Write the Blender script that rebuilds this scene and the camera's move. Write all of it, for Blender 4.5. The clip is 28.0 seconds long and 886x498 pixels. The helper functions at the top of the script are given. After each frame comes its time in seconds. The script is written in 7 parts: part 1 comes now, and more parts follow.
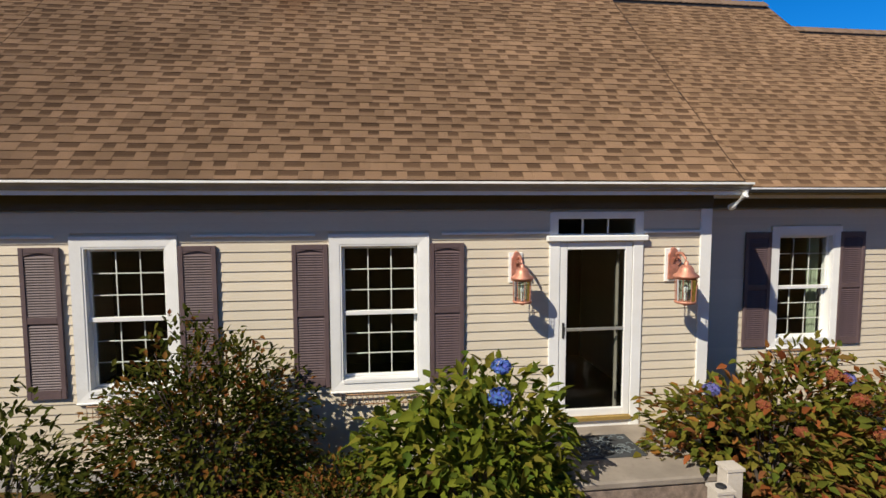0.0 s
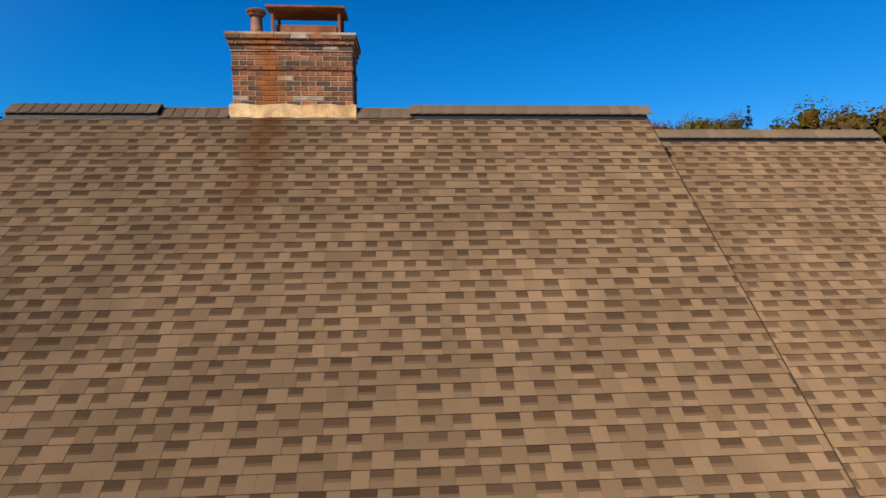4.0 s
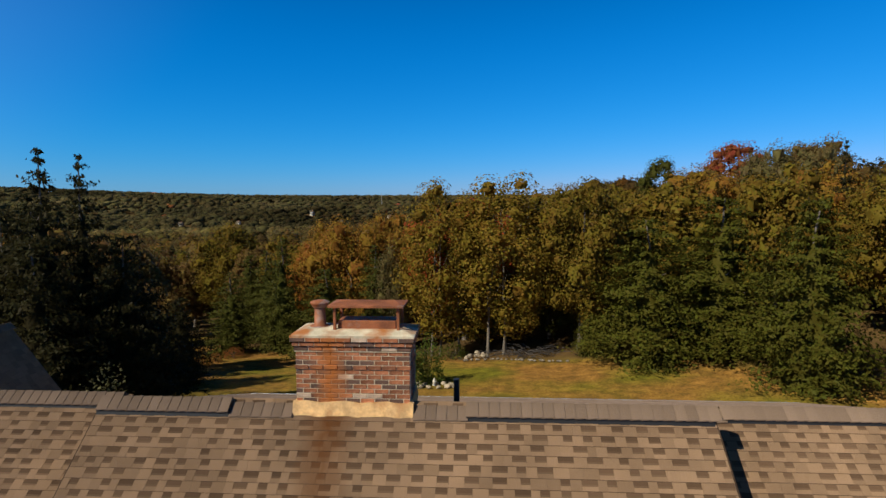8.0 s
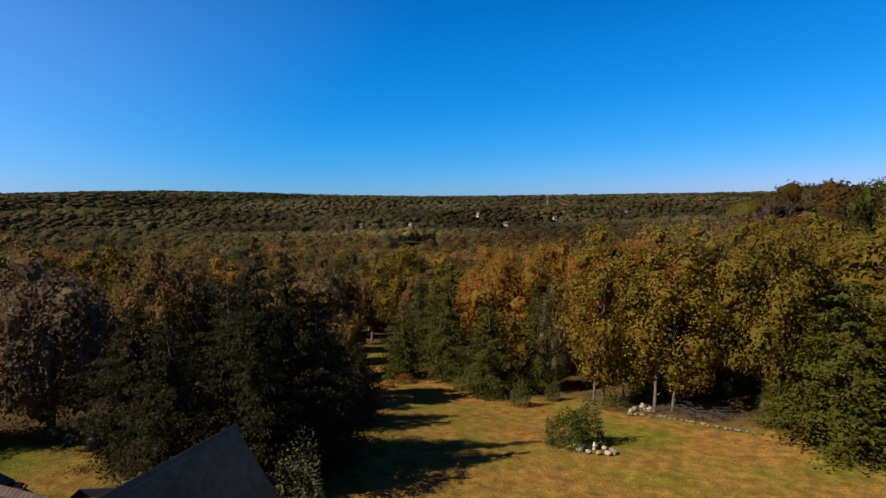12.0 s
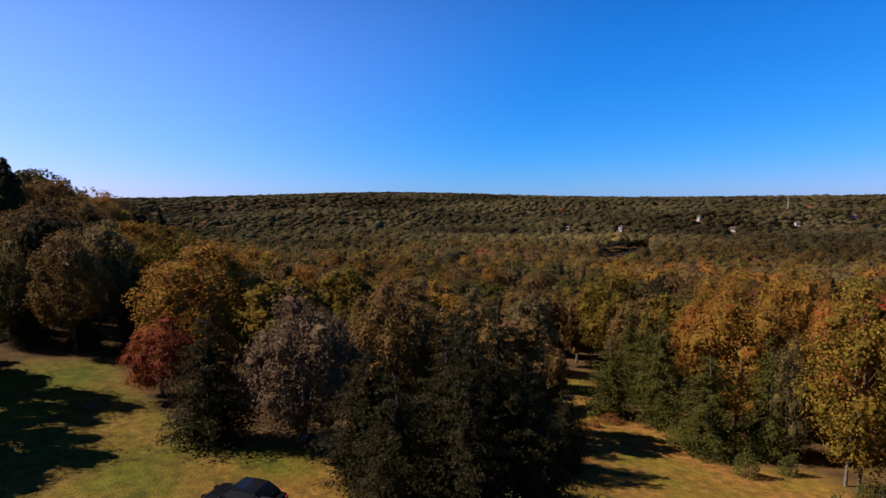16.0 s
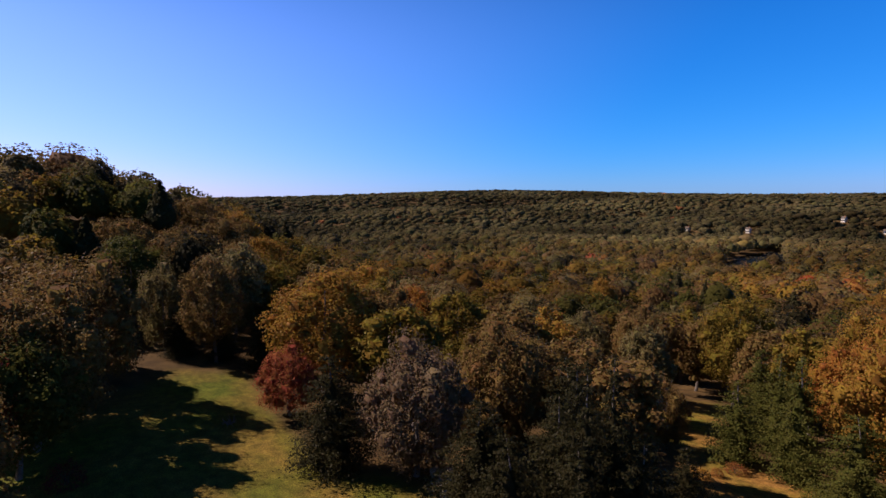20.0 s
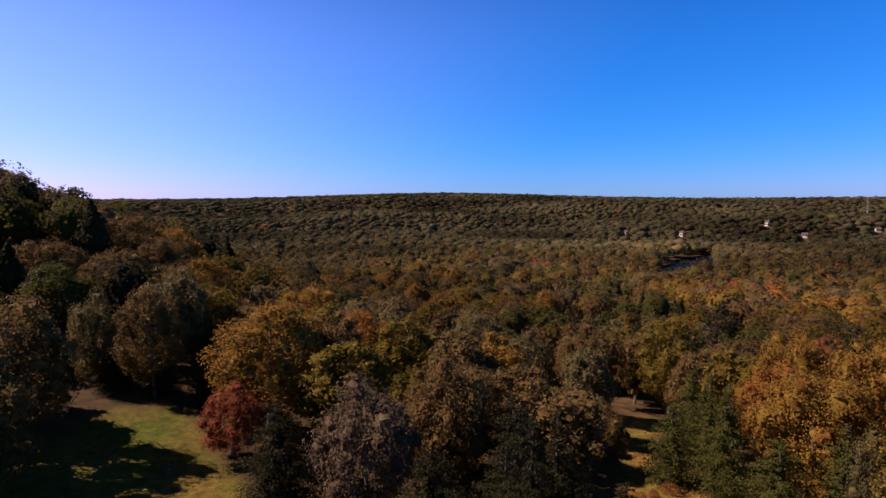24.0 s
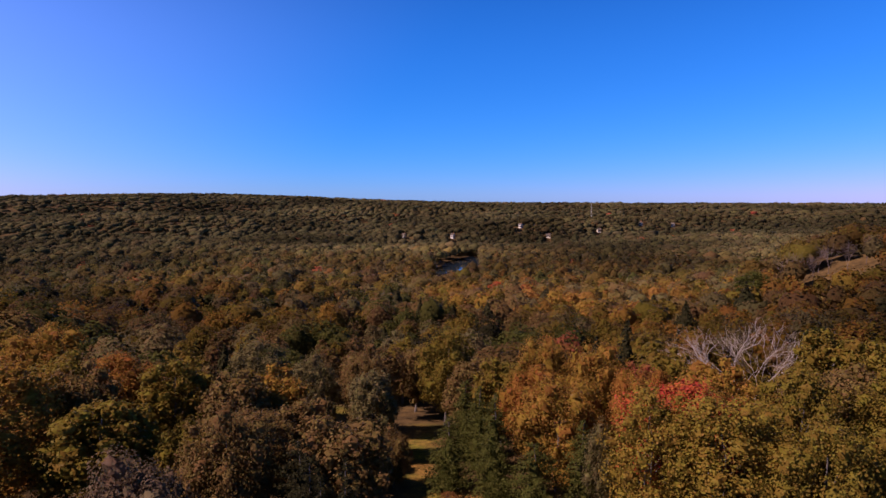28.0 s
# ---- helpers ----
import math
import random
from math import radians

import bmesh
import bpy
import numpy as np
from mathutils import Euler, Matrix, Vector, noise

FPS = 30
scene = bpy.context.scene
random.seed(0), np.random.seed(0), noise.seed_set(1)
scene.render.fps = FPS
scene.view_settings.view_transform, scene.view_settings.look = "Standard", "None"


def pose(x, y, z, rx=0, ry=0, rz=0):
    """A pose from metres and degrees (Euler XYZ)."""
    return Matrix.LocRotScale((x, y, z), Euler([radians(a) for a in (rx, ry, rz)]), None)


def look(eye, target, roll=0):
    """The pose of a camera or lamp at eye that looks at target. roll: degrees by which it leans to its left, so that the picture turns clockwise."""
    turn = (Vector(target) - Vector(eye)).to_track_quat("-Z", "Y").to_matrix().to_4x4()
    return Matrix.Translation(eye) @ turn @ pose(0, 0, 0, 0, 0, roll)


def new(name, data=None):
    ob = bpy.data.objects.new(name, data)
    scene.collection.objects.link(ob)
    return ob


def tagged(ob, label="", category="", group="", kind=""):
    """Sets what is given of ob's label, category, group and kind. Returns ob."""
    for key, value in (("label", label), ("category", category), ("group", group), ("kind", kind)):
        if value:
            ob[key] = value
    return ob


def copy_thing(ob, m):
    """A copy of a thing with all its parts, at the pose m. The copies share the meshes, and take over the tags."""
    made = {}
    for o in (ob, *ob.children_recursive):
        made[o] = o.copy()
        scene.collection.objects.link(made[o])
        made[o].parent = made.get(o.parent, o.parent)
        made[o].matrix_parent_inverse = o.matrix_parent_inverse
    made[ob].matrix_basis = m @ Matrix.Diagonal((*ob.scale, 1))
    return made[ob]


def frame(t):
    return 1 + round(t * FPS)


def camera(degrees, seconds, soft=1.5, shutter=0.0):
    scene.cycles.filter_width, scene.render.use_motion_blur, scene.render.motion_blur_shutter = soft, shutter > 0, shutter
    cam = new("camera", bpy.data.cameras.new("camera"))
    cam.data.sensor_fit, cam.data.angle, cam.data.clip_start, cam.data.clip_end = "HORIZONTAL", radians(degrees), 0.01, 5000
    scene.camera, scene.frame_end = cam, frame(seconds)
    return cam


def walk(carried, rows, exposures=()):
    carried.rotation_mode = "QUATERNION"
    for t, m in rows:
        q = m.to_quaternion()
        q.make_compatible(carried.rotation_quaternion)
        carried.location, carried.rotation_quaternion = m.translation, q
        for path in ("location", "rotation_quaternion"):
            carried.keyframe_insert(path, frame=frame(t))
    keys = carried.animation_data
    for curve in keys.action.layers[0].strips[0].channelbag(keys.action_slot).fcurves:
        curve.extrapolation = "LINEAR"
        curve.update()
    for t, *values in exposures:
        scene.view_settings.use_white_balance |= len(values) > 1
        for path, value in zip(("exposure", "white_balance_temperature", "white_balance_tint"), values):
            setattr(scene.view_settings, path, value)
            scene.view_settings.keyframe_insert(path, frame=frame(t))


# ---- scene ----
# ---------------------------------------------------------------- camera
cam = camera(77.85, 28.0)


def aim(x, y, z, pitch, yaw, roll):
    return pose(x, y, z, 90 + pitch, 0, yaw) @ pose(0, 0, 0, 0, 0, roll)


# seconds, x, y, z, pitch, heading to the left of +y, roll
PATH = [
    (0.0, -0.86, -5.94, 2.93, -4.70, -7.45, -0.13),
    (0.5, -0.77, -5.67, 3.22, -4.73, -6.96, -0.11),
    (1.0, -0.67, -5.39, 3.54, -4.69, -6.05, -0.18),
    (1.5, -0.56, -5.08, 3.85, -4.58, -5.05, -0.34),
    (2.0, -0.47, -4.75, 4.21, -4.41, -4.65, -0.45),
    (2.5, -0.37, -4.41, 4.58, -4.29, -4.18, -0.45),
    (3.0, -0.30, -4.08, 4.95, -4.26, -3.99, -0.48),
    (3.5, -0.23, -3.77, 5.40, -4.24, -3.89, -0.51),
    (4.0, -0.15, -3.52, 5.89, -4.23, -3.82, -0.49),
    (4.5, -0.09, -3.30, 6.43, -4.25, -3.77, -0.40),
    (6.5, -0.04, -3.08, 8.61, -4.51, 0.03, 0.16),
    (7.0, -0.01, -3.11, 9.08, -4.61, 1.17, 0.13),
    (7.5, 0.01, -3.17, 9.53, -4.61, 2.29, -0.03),
    (8.0, 0.05, -3.21, 10.01, -4.59, 3.42, -0.21),
    (8.5, 0.09, -3.25, 10.54, -4.54, 4.56, -0.29),
    (9.0, 0.12, -3.35, 11.05, -4.55, 6.05, -0.28),
    (9.5, 0.15, -3.42, 11.51, -4.57, 7.91, -0.31),
    (10.0, 0.17, -3.47, 11.99, -4.59, 10.20, -0.39),
    (10.5, 0.23, -3.53, 12.47, -4.61, 12.79, -0.47),
    (11.0, 0.29, -3.59, 12.90, -4.61, 15.41, -0.56),
    (11.5, 0.31, -3.61, 13.39, -4.61, 18.04, -0.60),
    (12.0, 0.34, -3.61, 13.89, -4.60, 20.55, -0.60),
    (12.5, 0.33, -3.64, 14.34, -4.55, 23.04, -0.54),
    (14.5, 0.26, -3.79, 15.98, -4.44, 33.86, -0.36),
    (15.0, 0.21, -3.80, 16.39, -4.47, 36.55, -0.37),
    (15.5, 0.14, -3.80, 16.81, -4.47, 39.14, -0.32),
    (16.0, 0.08, -3.83, 17.24, -4.48, 41.84, -0.25),
    (16.5, 0.04, -3.88, 17.65, -4.53, 44.55, -0.29),
    (17.0, 0.00, -3.91, 18.05, -4.57, 47.30, -0.39),
    (17.5, -0.03, -3.95, 18.45, -4.54, 49.98, -0.45),
    (18.0, -0.08, -3.99, 18.82, -4.64, 51.97, -0.47),
    (18.5, -0.15, -4.02, 19.23, -4.64, 52.81, -0.42),
    (19.0, -0.21, -4.04, 19.68, -4.68, 52.89, -0.37),
    (19.5, -0.27, -4.05, 20.15, -4.71, 52.89, -0.33),
    (20.0, -0.31, -4.08, 20.62, -4.75, 52.95, -0.29),
    (20.5, -0.33, -4.12, 21.07, -4.76, 52.93, -0.27),
    (22.5, -0.18, -4.26, 22.72, -4.63, 52.53, -0.25),
    (23.0, -0.16, -4.28, 23.07, -4.65, 51.52, -0.24),
    (23.5, -0.15, -4.28, 23.41, -4.61, 49.59, -0.20),
    (24.0, -0.16, -4.28, 23.74, -4.60, 47.39, -0.14),
    (24.5, -0.17, -4.28, 24.10, -4.62, 44.87, -0.11),
    (25.0, -0.18, -4.28, 24.49, -4.59, 42.19, -0.06),
    (25.5, -0.19, -4.27, 24.91, -4.58, 39.51, -0.02),
    (26.0, -0.20, -4.26, 25.34, -4.53, 36.68, 0.03),
    (26.5, -0.22, -4.25, 25.74, -4.50, 33.65, 0.09),
    (27.0, -0.24, -4.26, 26.12, -4.52, 30.66, 0.15),
    (27.5, -0.25, -4.26, 26.48, -4.47, 27.76, 0.21),
    (28.0, -0.27, -4.27, 26.82, -4.42, 24.81, 0.27),
]
# the clip's camera opens up as it rises over the dark woods
EXPOSURES = [(0, 0.22, 6500, 10), (1, 0.0, 6500, 11), (2, -0.06, 6500, 10), (3, 0.04, 6500, 9), (4, 0.2, 6500, 6), (7, 0.19, 6500, 4), (9, 0.26, 6500, 3), (12, 0.4, 6500, 7), (15, 0.52, 6500, 22), (20, 0.53, 6500, 29), (28, 0.5, 6500, 45)]
walk(cam, [(r[0], aim(*r[1:])) for r in PATH], EXPOSURES)

# ---------------------------------------------------------------- light
SKY_SLOPES = ((0.49, 2.95), (0.475, 0.95), (0.94, 0.84))
SUN_TO = Vector((-0.58, -0.475, 0.66)).normalized()
world = bpy.data.worlds.new("sky")
scene.world = world
world.use_nodes = True
wn = world.node_tree.nodes
wl = world.node_tree.links
wn.clear()
w_out = wn.new("ShaderNodeOutputWorld")
w_bg = wn.new("ShaderNodeBackground")
w_sky = wn.new("ShaderNodeTexSky")
w_sky.sky_type = "NISHITA"
w_sky.sun_disc = False
w_sky.sun_elevation = math.asin(SUN_TO.z)
w_sky.sun_rotation = math.atan2(SUN_TO.x, SUN_TO.y)
w_sky.altitude = 100
w_sky.air_density = 1.0
w_sky.dust_density = 0.3
w_sky.ozone_density = 2.0
w_bg.inputs["Strength"].default_value = 1.0
# a clear, deep autumn blue: each channel of the sky on its own slope
w_sep = wn.new("ShaderNodeSeparateColor")
w_com = wn.new("ShaderNodeCombineColor")
wl.new(w_sky.outputs[0], w_sep.inputs[0])
for channel, (gain, slope) in zip(("Red", "Green", "Blue"), SKY_SLOPES):
    scale = wn.new("ShaderNodeMath")
    scale.operation = "MULTIPLY"
    scale.inputs[1].default_value = 0.11
    power = wn.new("ShaderNodeMath")
    power.operation = "POWER"
    power.inputs[1].default_value = slope
    times = wn.new("ShaderNodeMath")
    times.operation = "MULTIPLY"
    times.inputs[1].default_value = gain
    wl.new(w_sep.outputs[channel], scale.inputs[0])
    wl.new(scale.outputs[0], power.inputs[0])
    wl.new(power.outputs[0], times.inputs[0])
    wl.new(times.outputs[0], w_com.inputs[channel])
# the blue deepens towards the zenith; unseen sky overhead dimmed to cut fill light
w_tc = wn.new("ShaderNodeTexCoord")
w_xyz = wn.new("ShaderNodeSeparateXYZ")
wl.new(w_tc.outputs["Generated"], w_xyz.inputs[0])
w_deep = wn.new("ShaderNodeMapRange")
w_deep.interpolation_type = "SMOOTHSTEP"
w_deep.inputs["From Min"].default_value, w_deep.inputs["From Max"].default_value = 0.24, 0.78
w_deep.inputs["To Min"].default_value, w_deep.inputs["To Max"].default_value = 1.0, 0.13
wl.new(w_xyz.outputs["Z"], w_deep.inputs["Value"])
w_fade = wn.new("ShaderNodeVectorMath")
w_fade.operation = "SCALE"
# a pale haze towards the sun
w_near = wn.new("ShaderNodeVectorMath")
w_near.operation = "DOT_PRODUCT"
wl.new(w_tc.outputs["Generated"], w_near.inputs[0])
w_near.inputs[1].default_value = SUN_TO
w_pos = wn.new("ShaderNodeMath")
w_pos.operation = "MAXIMUM"
w_pos.inputs[1].default_value = 0.0
wl.new(w_near.outputs["Value"], w_pos.inputs[0])
w_pow = wn.new("ShaderNodeMath")
w_pow.operation = "POWER"
w_pow.inputs[1].default_value = 1.5
wl.new(w_pos.outputs[0], w_pow.inputs[0])
w_haze = wn.new("ShaderNodeVectorMath")
w_haze.operation = "SCALE"
w_haze.inputs[0].default_value = (0.235, 0.175, 0.15)
w_low = wn.new("ShaderNodeMapRange")
w_low.inputs["From Min"].default_value, w_low.inputs["From Max"].default_value = 0.05, 0.45
w_low.inputs["To Min"].default_value, w_low.inputs["To Max"].default_value = 1.75, 0.18
wl.new(w_xyz.outputs["Z"], w_low.inputs["Value"])
w_amount = wn.new("ShaderNodeMath")
w_amount.operation = "MULTIPLY"
wl.new(w_pow.outputs[0], w_amount.inputs[0])
wl.new(w_low.outputs[0], w_amount.inputs[1])
wl.new(w_amount.outputs[0], w_haze.inputs["Scale"])
w_sum = wn.new("ShaderNodeVectorMath")
wl.new(w_com.outputs[0], w_sum.inputs[0])
wl.new(w_haze.outputs[0], w_sum.inputs[1])
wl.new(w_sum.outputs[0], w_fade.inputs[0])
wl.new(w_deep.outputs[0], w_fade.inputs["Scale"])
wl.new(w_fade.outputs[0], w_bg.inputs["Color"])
wl.new(w_bg.outputs[0], w_out.inputs["Surface"])
sun = new("sun", bpy.data.lights.new("sun", "SUN"))
sun.data.energy = 5.0
sun.data.angle = radians(0.53)
sun.data.color = (1.0, 0.91, 0.76)
sun.matrix_world = look(SUN_TO * 60, (0, 0, 0))

# ---------------------------------------------------------------- materials


def mat(name, colour, rough=0.8, metal=0.0, var=0.25, scale=6.0, bump=0.3, fine=60.0, second=None, coords="Object", spread=0.0, spec=0.5, island=0.0, transmission=0.0, stain=None, gritty=0.0):
    """A surface: a base colour that wanders at two scales, fine relief, and pieces that differ a little."""
    m = bpy.data.materials.new(name)
    m.use_nodes = True
    n, l = m.node_tree.nodes, m.node_tree.links
    b = n["Principled BSDF"]
    b.inputs["Roughness"].default_value = rough
    b.inputs["Metallic"].default_value = metal
    b.inputs["Specular IOR Level"].default_value = spec
    b.inputs["Diffuse Roughness"].default_value = gritty
    if transmission:
        b.inputs["Transmission Weight"].default_value = transmission
    tc = n.new("ShaderNodeTexCoord")
    n1 = n.new("ShaderNodeTexNoise")
    n1.inputs["Scale"].default_value = scale
    n1.inputs["Detail"].default_value = 4
    n2 = n.new("ShaderNodeTexNoise")
    n2.inputs["Scale"].default_value = fine
    n2.inputs["Detail"].default_value = 3
    for q in (n1, n2):
        l.new(tc.outputs[coords], q.inputs["Vector"])
    dark = [c * (1 - var) for c in colour]
    light = list(second) if second else [min(1, c * (1 + var)) for c in colour]
    r = n.new("ShaderNodeValToRGB")
    r.color_ramp.elements[0].position, r.color_ramp.elements[1].position = 0.32, 0.68
    r.color_ramp.elements[0].color = (*dark, 1)
    r.color_ramp.elements[1].color = (*light, 1)
    l.new(n1.outputs["Fac"], r.inputs["Fac"])
    mx = n.new("ShaderNodeMix")
    mx.data_type, mx.blend_type = "RGBA", "MULTIPLY"
    mx.inputs["Factor"].default_value = min(1.0, var * 1.6)
    l.new(r.outputs["Color"], mx.inputs["A"])
    r2 = n.new("ShaderNodeValToRGB")
    r2.color_ramp.elements[0].color = (0.55, 0.55, 0.55, 1)
    r2.color_ramp.elements[0].position, r2.color_ramp.elements[1].position = 0.3, 0.62
    l.new(n2.outputs["Fac"], r2.inputs["Fac"])
    l.new(r2.outputs["Color"], mx.inputs["B"])
    last = mx.outputs["Result"]
    for amount, node, socket in ((spread, "ShaderNodeObjectInfo", "Random"), (island, "ShaderNodeNewGeometry", "Random Per Island")):
        if amount:
            src = n.new(node)
            mr = n.new("ShaderNodeMapRange")
            mr.inputs["To Min"].default_value, mr.inputs["To Max"].default_value = 1 - amount, 1 + amount
            l.new(src.outputs[socket], mr.inputs["Value"])
            hs = n.new("ShaderNodeHueSaturation")
            l.new(mr.outputs[0], hs.inputs["Value"])
            l.new(last, hs.inputs["Color"])
            last = hs.outputs["Color"]
    if stain:
        s_col, s_scale, s_lo, s_hi = stain
        n3 = n.new("ShaderNodeTexNoise")
        n3.inputs["Scale"].default_value = s_scale
        n3.inputs["Detail"].default_value = 5
        l.new(tc.outputs[coords], n3.inputs["Vector"])
        r3 = n.new("ShaderNodeValToRGB")
        r3.color_ramp.elements[0].position, r3.color_ramp.elements[1].position = s_lo, s_hi
        l.new(n3.outputs["Fac"], r3.inputs["Fac"])
        mx3 = n.new("ShaderNodeMix")
        mx3.data_type = "RGBA"
        l.new(r3.outputs["Color"], mx3.inputs["Factor"])
        l.new(last, mx3.inputs["A"])
        mx3.inputs["B"].default_value = (*s_col, 1)
        last = mx3.outputs["Result"]
    l.new(last, b.inputs["Base Color"])
    if bump:
        bp = n.new("ShaderNodeBump")
        bp.inputs["Strength"].default_value = bump
        bp.inputs["Distance"].default_value = 0.01
        l.new(n2.outputs["Fac"], bp.inputs["Height"])
        l.new(bp.outputs[0], b.inputs["Normal"])
    return m


def leaf_mat(name, source, passing=0.42, gloss=0.5, grain_scale=1.1, relief=0.8):
    """Foliage. The hue comes from the object's colour or from the colour of each tree; each leaf differs a little."""
    m = bpy.data.materials.new(name)
    m.use_nodes = True
    n, l = m.node_tree.nodes, m.node_tree.links
    n.clear()
    out = n.new("ShaderNodeOutputMaterial")
    if source == "object":
        src = n.new("ShaderNodeObjectInfo").outputs["Color"]
    else:
        a = n.new("ShaderNodeAttribute")
        a.attribute_name = "hue"
        src = a.outputs["Color"]
    geo = n.new("ShaderNodeNewGeometry")
    mr = n.new("ShaderNodeMapRange")
    mr.inputs["To Min"].default_value, mr.inputs["To Max"].default_value = 0.88, 1.12
    l.new(geo.outputs["Random Per Island"], mr.inputs["Value"])
    sp = n.new("ShaderNodeMapRange")
    sp.inputs["To Min"].default_value, sp.inputs["To Max"].default_value = 0.475, 0.52
    mu = n.new("ShaderNodeMath")
    mu.operation = "FRACT"
    m7 = n.new("ShaderNodeMath")
    m7.operation = "MULTIPLY"
    m7.inputs[1].default_value = 7.31
    l.new(geo.outputs["Random Per Island"], m7.inputs[0])
    l.new(m7.outputs[0], mu.inputs[0])
    l.new(mu.outputs[0], sp.inputs["Value"])
    hs = n.new("ShaderNodeHueSaturation")
    tc = n.new("ShaderNodeTexCoord")
    grain = n.new("ShaderNodeTexNoise")
    grain.inputs["Scale"].default_value = grain_scale
    grain.inputs["Detail"].default_value = 6
    grain.inputs["Roughness"].default_value = 0.7
    l.new(tc.outputs["Object"], grain.inputs["Vector"])
    gm = n.new("ShaderNodeMapRange")
    gm.inputs["From Min"].default_value, gm.inputs["From Max"].default_value = 0.3, 0.7
    gm.inputs["To Min"].default_value, gm.inputs["To Max"].default_value = 0.78, 1.2
    l.new(grain.outputs["Fac"], gm.inputs["Value"])
    both = n.new("ShaderNodeMath")
    both.operation = "MULTIPLY"
    l.new(gm.outputs[0], both.inputs[0])
    l.new(mr.outputs[0], both.inputs[1])
    l.new(src, hs.inputs["Color"])
    l.new(both.outputs[0], hs.inputs["Value"])
    l.new(sp.outputs[0], hs.inputs["Hue"])
    d = n.new("ShaderNodeBsdfPrincipled")
    d.inputs["Roughness"].default_value = gloss
    d.inputs["Specular IOR Level"].default_value = 0.03 if source == "object" else 0.02
    t = n.new("ShaderNodeBsdfTranslucent")
    l.new(hs.outputs[0], d.inputs["Base Color"])
    l.new(hs.outputs[0], t.inputs["Color"])
    if source != "object":
        bp = n.new("ShaderNodeBump")
        bp.inputs["Strength"].default_value = 1.0
        bp.inputs["Distance"].default_value = relief
        l.new(grain.outputs["Fac"], bp.inputs["Height"])
        l.new(bp.outputs[0], d.inputs["Normal"])
    x = n.new("ShaderNodeMixShader")
    x.inputs[0].default_value = passing
    l.new(d.outputs[0], x.inputs[1])
    l.new(t.outputs[0], x.inputs[2])
    l.new(x.outputs[0], out.inputs["Surface"])
    return m


M_SIDING = mat("cream_vinyl_siding", (0.63, 0.555, 0.43), 0.55, var=0.06, scale=1.3, bump=0.1, fine=90, spread=0.05)
M_WHITE = mat("white_trim_paint", (0.80, 0.80, 0.78), 0.45, var=0.05, scale=3, bump=0.08)
M_SHUTTER = mat("plum_brown_shutter", (0.115, 0.078, 0.080), 0.5, var=0.14, scale=5, bump=0.1)
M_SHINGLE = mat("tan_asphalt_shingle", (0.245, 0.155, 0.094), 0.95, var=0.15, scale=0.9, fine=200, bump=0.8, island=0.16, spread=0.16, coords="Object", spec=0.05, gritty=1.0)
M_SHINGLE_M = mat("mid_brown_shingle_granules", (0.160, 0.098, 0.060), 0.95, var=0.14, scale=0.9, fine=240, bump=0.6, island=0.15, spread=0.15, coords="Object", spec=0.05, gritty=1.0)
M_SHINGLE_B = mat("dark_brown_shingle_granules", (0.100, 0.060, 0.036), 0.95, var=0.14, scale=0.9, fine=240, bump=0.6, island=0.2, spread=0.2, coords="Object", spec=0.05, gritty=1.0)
M_SHINGLE_EDGE = mat("cut_asphalt_edge", (0.07, 0.045, 0.031), 0.95, var=0.3, scale=4, fine=200, bump=0.3, spec=0.05)
M_CAP = mat("grey_brown_cap_shingle", (0.19, 0.132, 0.095), 0.95, var=0.16, scale=1.5, fine=240, bump=0.6, spread=0.14, spec=0.05, gritty=1.0)


def rust_streak(m, colour=(0.13, 0.05, 0.016), narrow=2.4, strength=0.9):
    """The run of rust below the chimney pipe, down the brick and the slope."""
    n, l = m.node_tree.nodes, m.node_tree.links
    b = n["Principled BSDF"]
    was = b.inputs["Base Color"].links[0].from_socket
    g = n.new("ShaderNodeNewGeometry")
    s = n.new("ShaderNodeSeparateXYZ")
    l.new(g.outputs["Position"], s.inputs[0])

    def calc(op, a, c):
        q = n.new("ShaderNodeMath")
        q.operation = op
        q.use_clamp = op == "SUBTRACT" and a == 1.0
        for k, v in enumerate((a, c)):
            if isinstance(v, (int, float)):
                q.inputs[k].default_value = v
            else:
                l.new(v, q.inputs[k])
        return q.outputs[0]

    w = n.new("ShaderNodeTexNoise")
    w.inputs["Scale"].default_value = 5
    l.new(g.outputs["Position"], w.inputs["Vector"])
    off = calc("ADD", calc("ADD", s.outputs["X"], 1.95), calc("MULTIPLY", calc("SUBTRACT", w.outputs["Fac"], 0.5), 0.35))
    across = calc("SUBTRACT", 1.0, calc("MULTIPLY", calc("ABSOLUTE", off, 0.0), narrow))
    mr = n.new("ShaderNodeMapRange")
    mr.inputs["From Min"].default_value, mr.inputs["From Max"].default_value = 1.9, 3.9
    l.new(s.outputs["Y"], mr.inputs["Value"])
    f = calc("MULTIPLY", calc("MULTIPLY", across, mr.outputs[0]), strength)
    x = n.new("ShaderNodeMix")
    x.data_type, x.blend_type = "RGBA", "MIX"
    l.new(f, x.inputs["Factor"])
    l.new(was, x.inputs["A"])
    x.inputs["B"].default_value = (*colour, 1)
    l.new(x.outputs["Result"], b.inputs["Base Color"])


